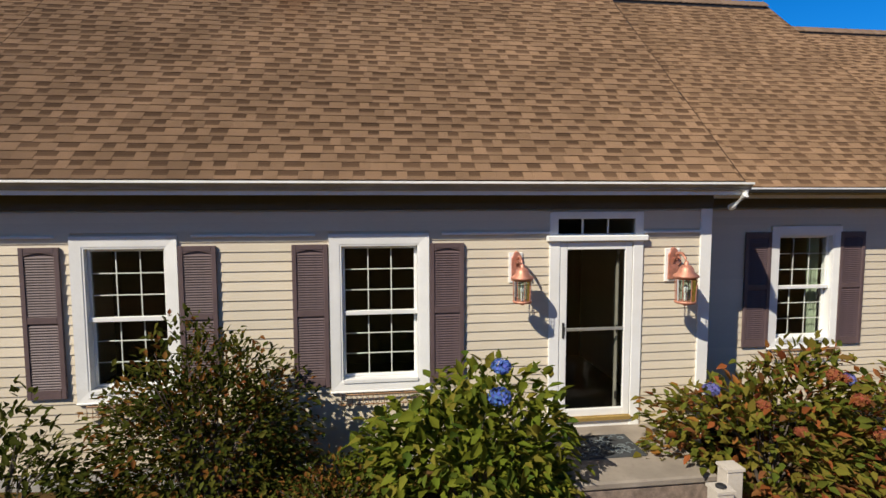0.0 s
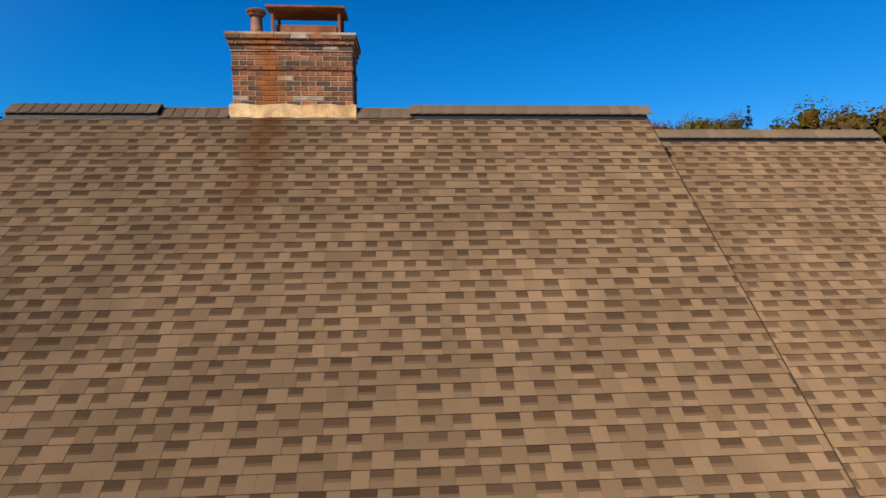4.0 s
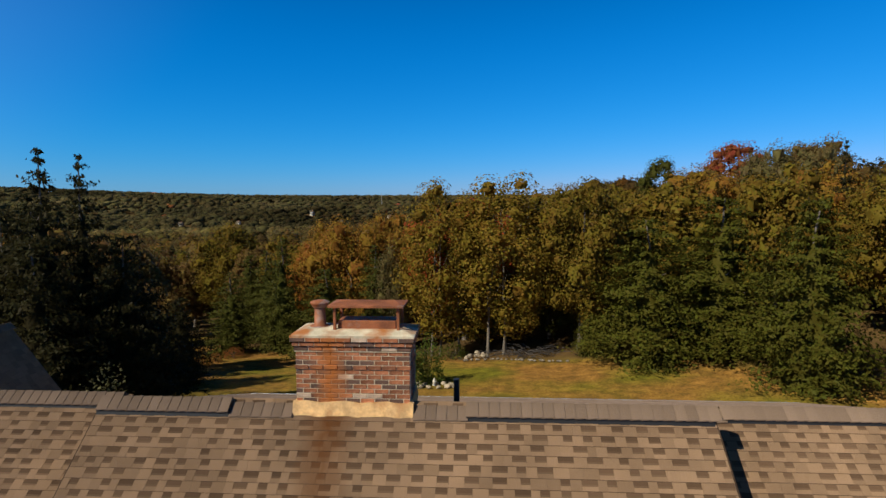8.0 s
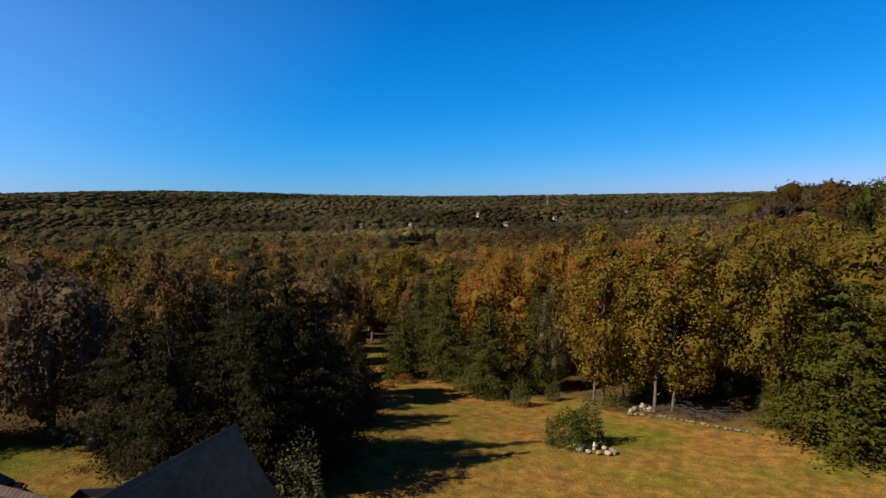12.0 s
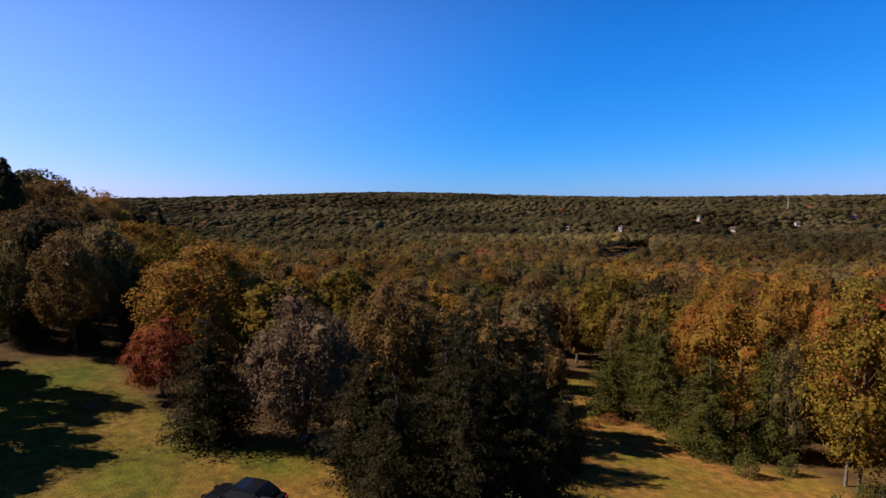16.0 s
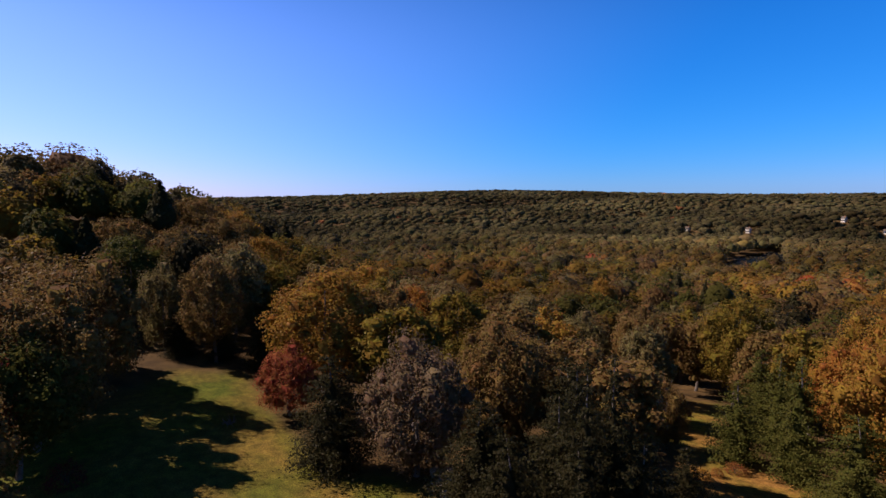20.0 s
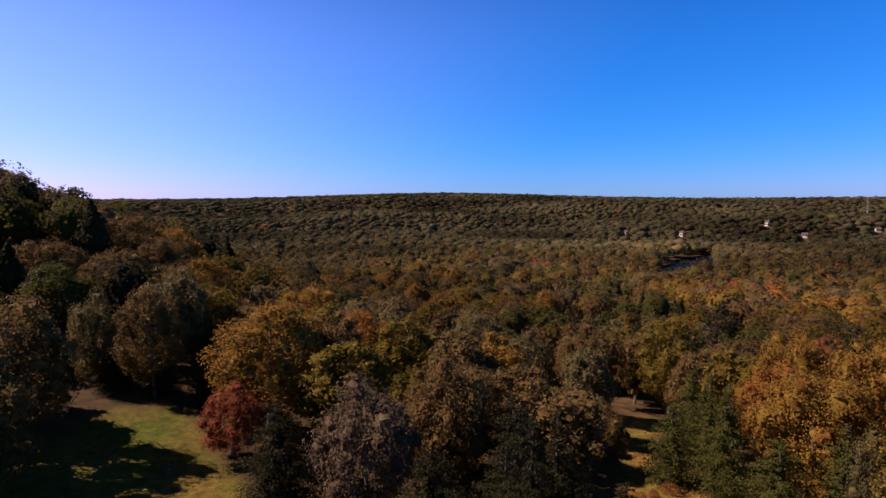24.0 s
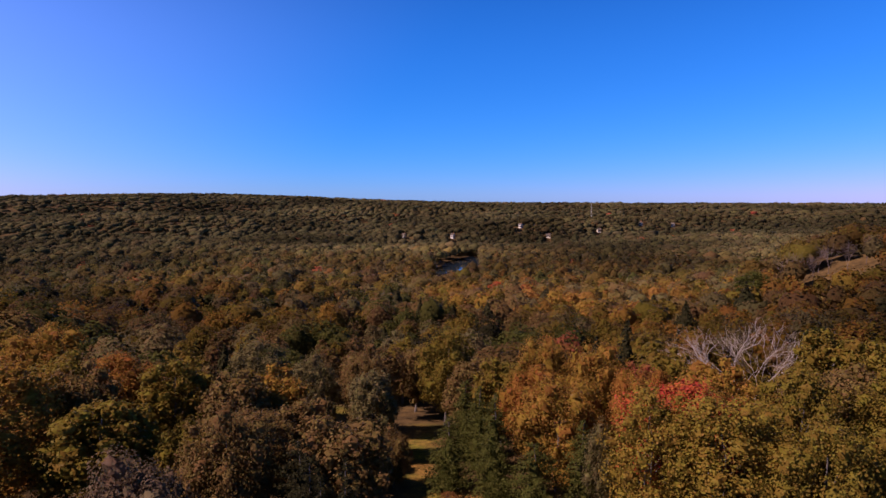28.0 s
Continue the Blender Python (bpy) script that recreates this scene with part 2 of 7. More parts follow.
rust_streak(M_SHINGLE)
rust_streak(M_SHINGLE_M)
rust_streak(M_SHINGLE_B)
M_ROOFDARK = mat("shingle_underlay", (0.10, 0.075, 0.055), 0.95, var=0.2, scale=3, fine=200)
M_BACKROOF = mat("grey_brown_rear_shingle", (0.155, 0.108, 0.083), 0.98, spec=0.03, island=0.14, gritty=1.0, var=0.18, scale=1.4, fine=160, stain=((0.185, 0.135, 0.108), 3.0, 0.45, 0.75))
# white gutter greyed, its shade put into the colour; inner door shares it
M_GUTTER = mat("shaded_gutter_paint", (0.30, 0.28, 0.24), 0.6, var=0.2, scale=4, bump=0.1)
# brown soffit and frieze, eave shade put into the dark colour
M_SOFFIT = mat("shaded_brown_soffit", (0.075, 0.068, 0.052), 0.6, var=0.06, bump=0.05)
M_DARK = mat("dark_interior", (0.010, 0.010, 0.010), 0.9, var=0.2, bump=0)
M_GROUND_WALL = mat("foundation_concrete", (0.35, 0.34, 0.32), 0.9, var=0.2, fine=120)
M_BRICK = mat("weathered_brick", (0.30, 0.105, 0.045), 0.88, var=0.32, scale=9, fine=120, bump=0.7, spread=0.5, stain=((0.44, 0.33, 0.23), 5.0, 0.58, 0.80))
M_BRICK_D = mat("dark_clinker_brick", (0.10, 0.052, 0.036), 0.85, var=0.25, scale=9, fine=120, bump=0.5, spread=0.3)
M_BRICK_L = mat("lime_stained_brick", (0.46, 0.33, 0.24), 0.9, var=0.25, scale=12, fine=120, bump=0.5, spread=0.2)
M_MORTAR = mat("mortar", (0.50, 0.40, 0.28), 0.95, var=0.2, scale=8, fine=140, bump=0.5)
M_POST = mat("weathered_vinyl", (0.56, 0.51, 0.44), 0.6, var=0.12, scale=4, bump=0.1)
for streaked in (M_BRICK, M_BRICK_D, M_BRICK_L, M_MORTAR):
    rust_streak(streaked, (0.34, 0.10, 0.014), 3.8, 1.0)
M_CROWN = mat("mortar_crown", (0.52, 0.45, 0.33), 0.95, var=0.25, scale=5, fine=90, bump=0.7, stain=((0.34, 0.12, 0.03), 2.2, 0.46, 0.62))
M_FLASH = mat("tan_lead_flashing", (0.60, 0.36, 0.15), 0.5, metal=0.0, var=0.25, scale=6, fine=30, bump=0.6, stain=((0.34, 0.14, 0.04), 4, 0.5, 0.72))
M_RUST = mat("rusted_steel", (0.27, 0.088, 0.034), 0.75, metal=0.2, var=0.35, scale=5, fine=60, bump=0.4, stain=((0.28, 0.22, 0.2), 3, 0.58, 0.72))
M_COPPER = mat("copper", (0.60, 0.27, 0.19), 0.5, metal=0.55, var=0.2, scale=14, fine=60, bump=0.2)
M_BRASS = mat("brass_sill", (0.52, 0.36, 0.12), 0.4, metal=0.6, var=0.15)
M_ALU = mat("aluminium", (0.55, 0.55, 0.52), 0.4, metal=0.7, var=0.1)
M_SLAB = mat("granite_step", (0.29, 0.25, 0.205), 0.9, var=0.16, scale=3, fine=220, bump=0.5, stain=((0.25, 0.2, 0.17), 20, 0.55, 0.75))
M_MAT = mat("door_mat_rubber", (0.045, 0.05, 0.055), 0.9, var=0.2, bump=0.5)
M_BARK = mat("grey_bark", (0.13, 0.105, 0.085), 0.95, var=0.35, scale=3, fine=24, bump=0.8)
M_BIRCH = mat("pale_bark", (0.16, 0.13, 0.10), 0.9, var=0.35, scale=2.5, fine=20, bump=0.5)
M_DEAD = mat("bleached_dead_wood", (0.31, 0.245, 0.20), 0.9, var=0.25, scale=2, fine=16, bump=0.5)
M_LEAF = leaf_mat("leaves", "object")
M_LEAF_FAR = leaf_mat("forest_leaves", "hue")
M_LEAF_HILL = leaf_mat("distant_forest_leaves", "hue", 0.25, 0.8, 0.45, 0.45)
M_STONE = mat("field_stone", (0.20, 0.165, 0.125), 0.9, var=0.25, scale=3, fine=40, bump=0.6, spread=0.25)
M_PALE_ROCK = mat("pale_field_stone", (0.34, 0.27, 0.19), 0.9, var=0.28, scale=3, fine=40, bump=0.6, spread=0.3)
M_PIPE = mat("black_vent_pipe", (0.02, 0.02, 0.022), 0.6, var=0.1)


def glass_mat():
    m = bpy.data.materials.new("window_glass")
    m.use_nodes = True
    n, l = m.node_tree.nodes, m.node_tree.links
    n.clear()
    out = n.new("ShaderNodeOutputMaterial")
    g = n.new("ShaderNodeBsdfGlossy")
    g.inputs["Roughness"].default_value = 0.02
    t = n.new("ShaderNodeBsdfTransparent")
    t.inputs["Color"].default_value = (0.82, 0.88, 0.86, 1)
    fr = n.new("ShaderNodeFresnel")
    fr.inputs["IOR"].default_value = 1.5
    x = n.new("ShaderNodeMixShader")
    l.new(fr.outputs[0], x.inputs[0])
    l.new(t.outputs[0], x.inputs[1])
    l.new(g.outputs[0], x.inputs[2])
    l.new(x.outputs[0], out.inputs["Surface"])
    return m


M_GLASS = glass_mat()

# ---------------------------------------------------------------- mesh helpers


class Mesh:
    """Collects corners and faces; boxes, tubes and strips are added to it."""

    def __init__(self):
        self.v, self.f = [], []

    def face(self, *pts):
        i = len(self.v)
        self.v += [tuple(p) for p in pts]
        self.f.append(tuple(range(i, i + len(pts))))

    def hexa(self, a, b):
        """Two quads of four corners each, joined into a closed block; a faces away from b."""
        i = len(self.v)
        self.v += [tuple(p) for p in a] + [tuple(p) for p in b]
        self.f += [(i + 3, i + 2, i + 1, i), (i + 4, i + 5, i + 6, i + 7)]
        for k in range(4):
            j = (k + 1) % 4
            self.f.append((i + k, i + j, i + 4 + j, i + 4 + k))

    def box(self, x0, x1, y0, y1, z0, z1, m=None, c=0.0):
        x0, x1 = min(x0, x1), max(x0, x1)
        y0, y1 = min(y0, y1), max(y0, y1)
        z0, z1 = min(z0, z1), max(z0, z1)
        if c:
            c = min(c, (x1 - x0) * 0.4, (y1 - y0) * 0.4, (z1 - z0) * 0.4)
            rings = [(z0, c), (z0 + c, 0), (z1 - c, 0), (z1, c)]
            i = len(self.v)
            for z, d in rings:
                for p in ((x0 + c, y0 + d), (x1 - c, y0 + d), (x1 - d, y0 + c), (x1 - d, y1 - c), (x1 - c, y1 - d), (x0 + c, y1 - d), (x0 + d, y1 - c), (x0 + d, y0 + c)):
                    q = Vector((*p, z))
                    self.v.append(tuple(m @ q if m else q))
            self.f.append(tuple(i + 7 - k for k in range(8)))
            for r in range(3):
                for k in range(8):
                    j = (k + 1) % 8
                    self.f.append((i + 8 * r + k, i + 8 * r + j, i + 8 * r + 8 + j, i + 8 * r + 8 + k))
            self.f.append(tuple(i + 24 + k for k in range(8)))
            return
        a = [Vector(p) for p in ((x0, y0, z0), (x1, y0, z0), (x1, y1, z0), (x0, y1, z0))]
        b = [Vector(p) for p in ((x0, y0, z1), (x1, y0, z1), (x1, y1, z1), (x0, y1, z1))]
        if m:
            a, b = [m @ p for p in a], [m @ p for p in b]
        self.hexa(a, b)

    def tube(self, points, radii, sides=6, caps=True):
        pts = [Vector(p) for p in points]
        start = len(self.v)
        for k, p in enumerate(pts):
            d = (pts[min(k + 1, len(pts) - 1)] - pts[max(k - 1, 0)]).normalized()
            s = d.orthogonal().normalized() if abs(d.z) < 0.95 else Vector((1, 0, 0))
            s = (s - d * s.dot(d)).normalized()
            t = d.cross(s)
            for q in range(sides):
                a = 2 * math.pi * q / sides
                self.v.append(tuple(p + (s * math.cos(a) + t * math.sin(a)) * radii[k]))
        for k in range(len(pts) - 1):
            for q in range(sides):
                j = (q + 1) % sides
                a = start + k * sides
                self.f.append((a + q, a + j, a + sides + j, a + sides + q))
        if caps:
            self.f.append(tuple(start + sides - 1 - q for q in range(sides)))
            self.f.append(tuple(start + (len(pts) - 1) * sides + q for q in range(sides)))

    def lathe(self, profile, sides=16, at=(0, 0, 0)):
        """A turned shape from (radius, height) pairs."""
        start = len(self.v)
        for r, z in profile:
            for q in range(sides):
                a = 2 * math.pi * q / sides
                self.v.append((at[0] + r * math.cos(a), at[1] + r * math.sin(a), at[2] + z))
        for k in range(len(profile) - 1):
            for q in range(sides):
                j = (q + 1) % sides
                a = start + k * sides
                self.f.append((a + q, a + j, a + sides + j, a + sides + q))
        self.f.append(tuple(start + sides - 1 - q for q in range(sides)))
        self.f.append(tuple(start + (len(profile) - 1) * sides + q for q in range(sides)))

    def data(self, name, material, smooth=False):
        me = bpy.data.meshes.new(name)
        me.from_pydata(self.v, [], self.f)
        if material:
            me.materials.append(material)
        if smooth:
            me.polygons.foreach_set("use_smooth", [True] * len(me.polygons))
        me.update()
        return me


def part(name, mesh, material, parent=None, label="", smooth=False):
    """One mesh object under a thing or a part (or at top level, with no parent)."""
    me = mesh.data(name, material, smooth) if isinstance(mesh, Mesh) else mesh
    ob = new(name, me)
    if parent:
        ob.parent = parent
    if label:
        ob["label"] = label
    return ob


def thing(name, label, category, at=(0, 0, 0), group="", kind=""):
    ob = new(name)
    ob.location = at
    ob.empty_display_size = 0.1
    return tagged(ob, label, category, group, kind)


def array_mesh(name, verts, quads, material, hue=None):
    """A big mesh from arrays, with a colour for each corner point if given."""
    me = bpy.data.meshes.new(name)
    nv, nf = len(verts), len(quads)
    w = quads.shape[1]
    me.vertices.add(nv)
    me.vertices.foreach_set("co", np.ascontiguousarray(verts, np.float32).ravel())
    me.loops.add(nf * w)
    me.loops.foreach_set("vertex_index", np.ascontiguousarray(quads, np.int32).ravel())
    me.polygons.add(nf)
    me.polygons.foreach_set("loop_start", np.arange(0, nf * w, w, dtype=np.int32))
    if hue is not None:
        at = me.color_attributes.new("hue", "FLOAT_COLOR", "POINT")
        at.data.foreach_set("color", np.ascontiguousarray(np.c_[hue, np.ones(nv)], np.float32).ravel())
    me.materials.append(material)
    me.update(calc_edges=True)
    return me


def leaves(rng, centres, size, upward=0.4, out=None, slim=0.75, fold=0.0, facing=0.7):
    """A diamond-shaped leaf spray at each centre, turned at random, facing more or less outward and up."""
    n = len(centres)
    nor = rng.normal(size=(n, 3))
    nor /= np.linalg.norm(nor, axis=1, keepdims=True)
    nor[:, 2] += upward
    if out is not None:
        nor += out * facing
    nor /= np.linalg.norm(nor, axis=1, keepdims=True) + 1e-9
    ref = rng.normal(size=(n, 3))
    u = np.cross(nor, ref)
    u /= np.linalg.norm(u, axis=1, keepdims=True) + 1e-9
    v = np.cross(nor, u)
    s = (np.asarray(size) * rng.uniform(0.6, 1.3, n))[:, None]
    u, v = u * s, v * s * slim
    vert = np.stack([centres + u, centres + v - fold * s * nor, centres - u, centres - v - fold * s * nor], 1).reshape(-1, 3)
    quad = np.arange(4 * n).reshape(-1, 4)
    return vert, quad


# ---------------------------------------------------------------- ground


def sig(v):
    return 1 / (1 + np.exp(-np.clip(v, -40, 40)))


def folds(x, y):
    """The folds that run across the valley and the far slope."""
    u, v = -x * 0.62 + y * 0.78, x * 0.78 + y * 0.62
    return np.sin(u / 62 + 0.9 * np.sin(v / 150) + 0.6) + 0.6 * np.sin(u / 37 - v / 120 + 2.0) + 0.5 * np.sin(v / 90 + u / 210)


def ground_z(x, y):
    """The lie of the land: a lawn terrace, a hill on either side, the wooded valley and the far ridge."""
    x, y = np.asarray(x, float), np.asarray(y, float)
    far = np.hypot(x, y)
    bearing = np.degrees(np.arctan2(-x, y))
    d = -0.45 * x + 0.9 * y
    z = 1.2 * sig((-x - 14) / 4) * sig((24 - y) / 5) + 1.2 * sig((-x - 40) / 8) * sig((24 - y) / 6) - 4.6 * sig((y - 36) / 7)
    z = z + 12 * sig((-x - 105) / 14) * sig((41 - y) / 16)
    z = z + 8 * sig((-x - 98) / 10) * sig((64 - y) / 12)
    z = z + 10 * sig((x - 14) / 9) * sig((y - 42) / 10) * sig((130 - y) / 16)
    z = z + 27 * np.exp(-(((x - 62) / 42) ** 2) - ((y - 255) / 70) ** 2)
    z = z - 8 * sig((d - 88) / 14) - 8 * sig((d - 200) / 40)
    s = np.clip((far - 650) / 1250, 0, 1)
    s = s * s * (3 - 2 * s)
    z = z + 7.5 * folds(x, y) * np.clip((far - 480) / 250, 0, 1) * np.clip((1650 - far) / 350, 0, 1)
    return z + (55 + 22 * np.exp(-(((bearing - 48) / 16) ** 2))) * s * sig((y + 200) / 60)


def gz(x, y):
    return float(ground_z(x, y))


YARD = [(-24, 16.4), (-31.5, 17.5), (-33.6, 16), (-36, 12.5), (-50.5, 12.7), (-60.7, 14.6), (-64, 8), (-57.5, 0), (-50, -12), (-46, -34), (40, -34), (60, 10), (26, 16), (22, 27), (18.2, 31.5), (10, 38.5), (6.8, 38), (0, 41.5), (-6.6, 46), (-11.3, 43.5), (-19.4, 50.5), (-26, 50.5), (-29, 48), (-25.2, 41.8), (-19, 34), (-17, 26), (-16, 18)]


def inside(x, y, poly):
    """Whether points lie in a closed outline."""
    x, y = np.asarray(x, float), np.asarray(y, float)
    hit = np.zeros(x.shape, bool)
    for (ax, ay), (bx, by) in zip(poly, poly[1:] + poly[:1]):
        cross = ((ay > y) != (by > y)) & (x < (bx - ax) * (y - ay) / (by - ay + 1e-12) + ax)
        hit ^= cross
    return hit


POND = (-175.5, 407.0, 14.0, 74.0, math.radians(10))


def in_pond(x, y, grow=1.0):
    c, s = math.cos(POND[4]), math.sin(POND[4])
    u, v = x - POND[0], y - POND[1]
    return np.hypot((u * c + v * s) / POND[2], (v * c - u * s) / POND[3]) < grow


def lawn_at(x, y):
    g = inside(x, y, YARD)
    g |= np.hypot(x + 60, y - 70) < 8
    g |= np.hypot(x + 43, y - 56) < 6
    g |= np.hypot((x - 41) / 9, (y - 214) / 5) < 1
    g |= inside(x, y, [(-34, 48), (-22, 51), (-30.5, 58), (-35.5, 74), (-41, 73)])
    g &= ~((x > -6) & (x < 8) & (y > -2.4) & (y < 1.2))
    return g


def build_ground():
    k = np.linspace(-1, 1, 321)
    s = 26 * np.sinh(k * 5.85) / math.cosh(0)
    xs, ys = s - 8, s + 14
    gx, gy = np.meshgrid(xs, ys)
    z = ground_z(gx, gy)
    z = z - 0.06 + 0.05 * np.sin(gx * 0.9 + np.cos(gy * 0.7)) * np.exp(-np.hypot(gx, gy) / 200)
    verts = np.stack([gx, gy, z], -1).reshape(-1, 3)
    n = len(k)
    i = np.arange(n * n).reshape(n, n)
    quads = np.stack([i[:-1, :-1], i[:-1, 1:], i[1:, 1:], i[1:, :-1]], -1).reshape(-1, 4)
    g = lawn_at(gx, gy).astype(float)
    soft = g.copy()
    soft[1:-1, 1:-1] = (g[1:-1, 1:-1] * 2 + g[:-2, 1:-1] + g[2:, 1:-1] + g[1:-1, :-2] + g[1:-1, 2:]) / 6
    me = array_mesh("ground", verts, quads, ground_mat(), np.repeat(soft.reshape(-1, 1), 3, 1))
    me.polygons.foreach_set("use_smooth", [True] * len(me.polygons))
    tagged(new("ground", me), "mown autumn lawn with fallen leaves, running into woodland floor", "ground", kind="structure")


def ground_mat():
    m = bpy.data.materials.new("lawn_and_woodland_floor")
    m.use_nodes = True
    n, l = m.node_tree.nodes, m.node_tree.links
    b = n["Principled BSDF"]
    b.inputs["Roughness"].default_value = 0.95
    b.inputs["Specular IOR Level"].default_value = 0.1
    b.inputs["Diffuse Roughness"].default_value = 0.25
    tc = n.new("ShaderNodeTexCoord")

    def ramp(scale, detail, stops, lo, hi):
        q = n.new("ShaderNodeTexNoise")
        q.inputs["Scale"].default_value = scale
        q.inputs["Detail"].default_value = detail
        l.new(tc.outputs["Object"], q.inputs["Vector"])
        r = n.new("ShaderNodeValToRGB")
        r.color_ramp.elements[0].position, r.color_ramp.elements[1].position = lo, hi
        r.color_ramp.elements[0].color, r.color_ramp.elements[1].color = (*stops[0], 1), (*stops[1], 1)
        l.new(q.outputs["Fac"], r.inputs["Fac"])
        return r.outputs["Color"], q.outputs["Fac"]

    def mix(a, c, f, kind="MIX"):
        x = n.new("ShaderNodeMix")
        x.data_type, x.blend_type = "RGBA", kind
        for sock, val in (("A", a), ("B", c), ("Factor", f)):
            if isinstance(val, (int, float)):
                x.inputs[sock].default_value = val
            elif isinstance(val, tuple):
                x.inputs[sock].default_value = (*val, 1)
            else:
                l.new(val, x.inputs[sock])
        return x.outputs["Result"]

    grass, _ = ramp(0.35, 4, ((0.092, 0.098, 0.008), (0.165, 0.146, 0.014)), 0.3, 0.7)
    leafy, _ = ramp(0.16, 7, ((0.12, 0.12, 0.12), (1, 1, 1)), 0.33, 0.58)
    litter, _ = ramp(1.7, 5, ((0.205, 0.100, 0.022), (0.30, 0.146, 0.036)), 0.35, 0.7)
    # leaves lie thick on the rear lawn, thinly on the open side lawn
    xyz = n.new("ShaderNodeSeparateXYZ")
    l.new(tc.outputs["Object"], xyz.inputs[0])
    side = n.new("ShaderNodeMapRange")
    side.inputs["From Min"].default_value, side.inputs["From Max"].default_value = -44.0, -22.0
    side.inputs["To Min"].default_value, side.inputs["To Max"].default_value = 0.68, 1.0
    l.new(xyz.outputs["X"], side.inputs["Value"])
    lush, _ = ramp(0.3, 4, ((0.060, 0.094, 0.007), (0.118, 0.128, 0.012)), 0.3, 0.7)
    dry = n.new("ShaderNodeMapRange")
    dry.inputs["From Min"].default_value, dry.inputs["From Max"].default_value = -32.0, -14.0
    l.new(xyz.outputs["X"], dry.inputs["Value"])
    grass = mix(lush, grass, dry.outputs[0])
    back = n.new("ShaderNodeMapRange")
    back.inputs["From Min"].default_value, back.inputs["From Max"].default_value = 17.0, 36.0
    back.inputs["To Min"].default_value, back.inputs["To Max"].default_value = 0.8, 1.0
    l.new(xyz.outputs["Y"], back.inputs["Value"])
    most = n.new("ShaderNodeMath")
    most.operation = "MULTIPLY"
    l.new(back.outputs[0], most.inputs[0])
    l.new(side.outputs[0], most.inputs[1])
    strewn = n.new("ShaderNodeMath")
    strewn.operation = "MULTIPLY"
    l.new(leafy, strewn.inputs[0])
    l.new(most.outputs[0], strewn.inputs[1])
    lawn = mix(grass, litter, strewn.outputs[0])
    tuft, _ = ramp(1.3, 6, ((0.66, 0.68, 0.7), (1.2, 1.2, 1.15)), 0.35, 0.65)
    lawn = mix(lawn, tuft, 1.0, "MULTIPLY")
    grain, fac = ramp(9, 6, ((0.5, 0.5, 0.5), (1.3, 1.3, 1.3)), 0.32, 0.68)
    lawn = mix(lawn, grain, 0.9, "MULTIPLY")
    floor, _ = ramp(0.5, 5, ((0.055, 0.033, 0.013), (0.12, 0.07, 0.024)), 0.35, 0.7)
    at = n.new("ShaderNodeAttribute")
    at.attribute_name = "hue"
    l.new(mix(floor, lawn, at.outputs["Fac"]), b.inputs["Base Color"])
    bp = n.new("ShaderNodeBump")
    bp.inputs["Strength"].default_value = 0.6
    bp.inputs["Distance"].default_value = 0.09
    l.new(fac, bp.inputs["Height"])
    l.new(bp.outputs[0], b.inputs["Normal"])
    return m


build_ground()

# ---------------------------------------------------------------- house shell
# main block, a set-back block on either side, a rear ell and a long low rear dormer
HOUSE = thing("house", "single-storey cream clapboard house with steep tan shingled roofs", "house")


def wall_front(name, x0, x1, z0, z1, y, holes, parent, thick=0.16):
    """A wall facing -y with openings cut through it."""
    xs = sorted({x0, x1, *[h[0] for h in holes], *[h[1] for h in holes]})
    zs = sorted({z0, z1, *[h[2] for h in holes], *[h[3] for h in holes]})
    m = Mesh()
    nx, nz = len(xs), len(zs)
    m.v = [(x, yy, z) for yy in (y + 0.014, y + thick) for z in zs for x in xs]

    def solid(i, k):
        if not (0 <= i < nx - 1 and 0 <= k < nz - 1):
            return False
        px, pz = (xs[i] + xs[i + 1]) / 2, (zs[k] + zs[k + 1]) / 2
        return not any(h[0] < px < h[1] and h[2] < pz < h[3] for h in holes)

    for i in range(nx - 1):
        for k in range(nz - 1):
            if solid(i, k):
                a, b, c, d = k * nx + i, k * nx + i + 1, (k + 1) * nx + i + 1, (k + 1) * nx + i
                o = nx * nz
                m.f += [(a, b, c, d), (a + o, d + o, c + o, b + o)]
                for (p, q), (di, dk) in (((a, b), (0, -1)), ((b, c), (1, 0)), ((c, d), (0, 1)), ((d, a), (-1, 0))):
                    if not solid(i + di, k + dk):
                        m.f.append((p, p + o, q + o, q))
    return part(name, m, M_SIDING, parent)


def clapboards(x0, x1, z0, z1, y, holes, parent, shared, course=0.103):
    """Lapped boards, each a piece of its own: proud at the lower edge."""
    k, z = 0, z0
    while z < z1 - 0.01:
        h = min(course, z1 - z)
        cuts = [(max(x0, a), min(x1, b)) for a, b, c, d in holes if c < z + h - 0.012 and d > z + 0.012]
        runs, at = [], x0
        for a, b in sorted(cuts):
            if a > at + 0.02:
                runs.append((at, a))
            at = max(at, b)
        if at < x1 - 0.02:
            runs.append((at, x1))
        for a, b in runs:
            ob = new("clapboard", shared)
            ob.parent = parent
            ob.location = (a, y, z)
            ob.scale = (b - a, 1, h / course)
        z += course
        k += 1


def clap_mesh(course=0.103):
    m = Mesh()
    m.hexa([(0, -0.013, 0), (1, -0.013, 0), (1, 0.013, 0), (0, 0.013, 0)], [(0, -0.001, course), (1, -0.001, course), (1, 0.013, course), (0, 0.013, course)])
    return m.data("clapboard", M_SIDING)


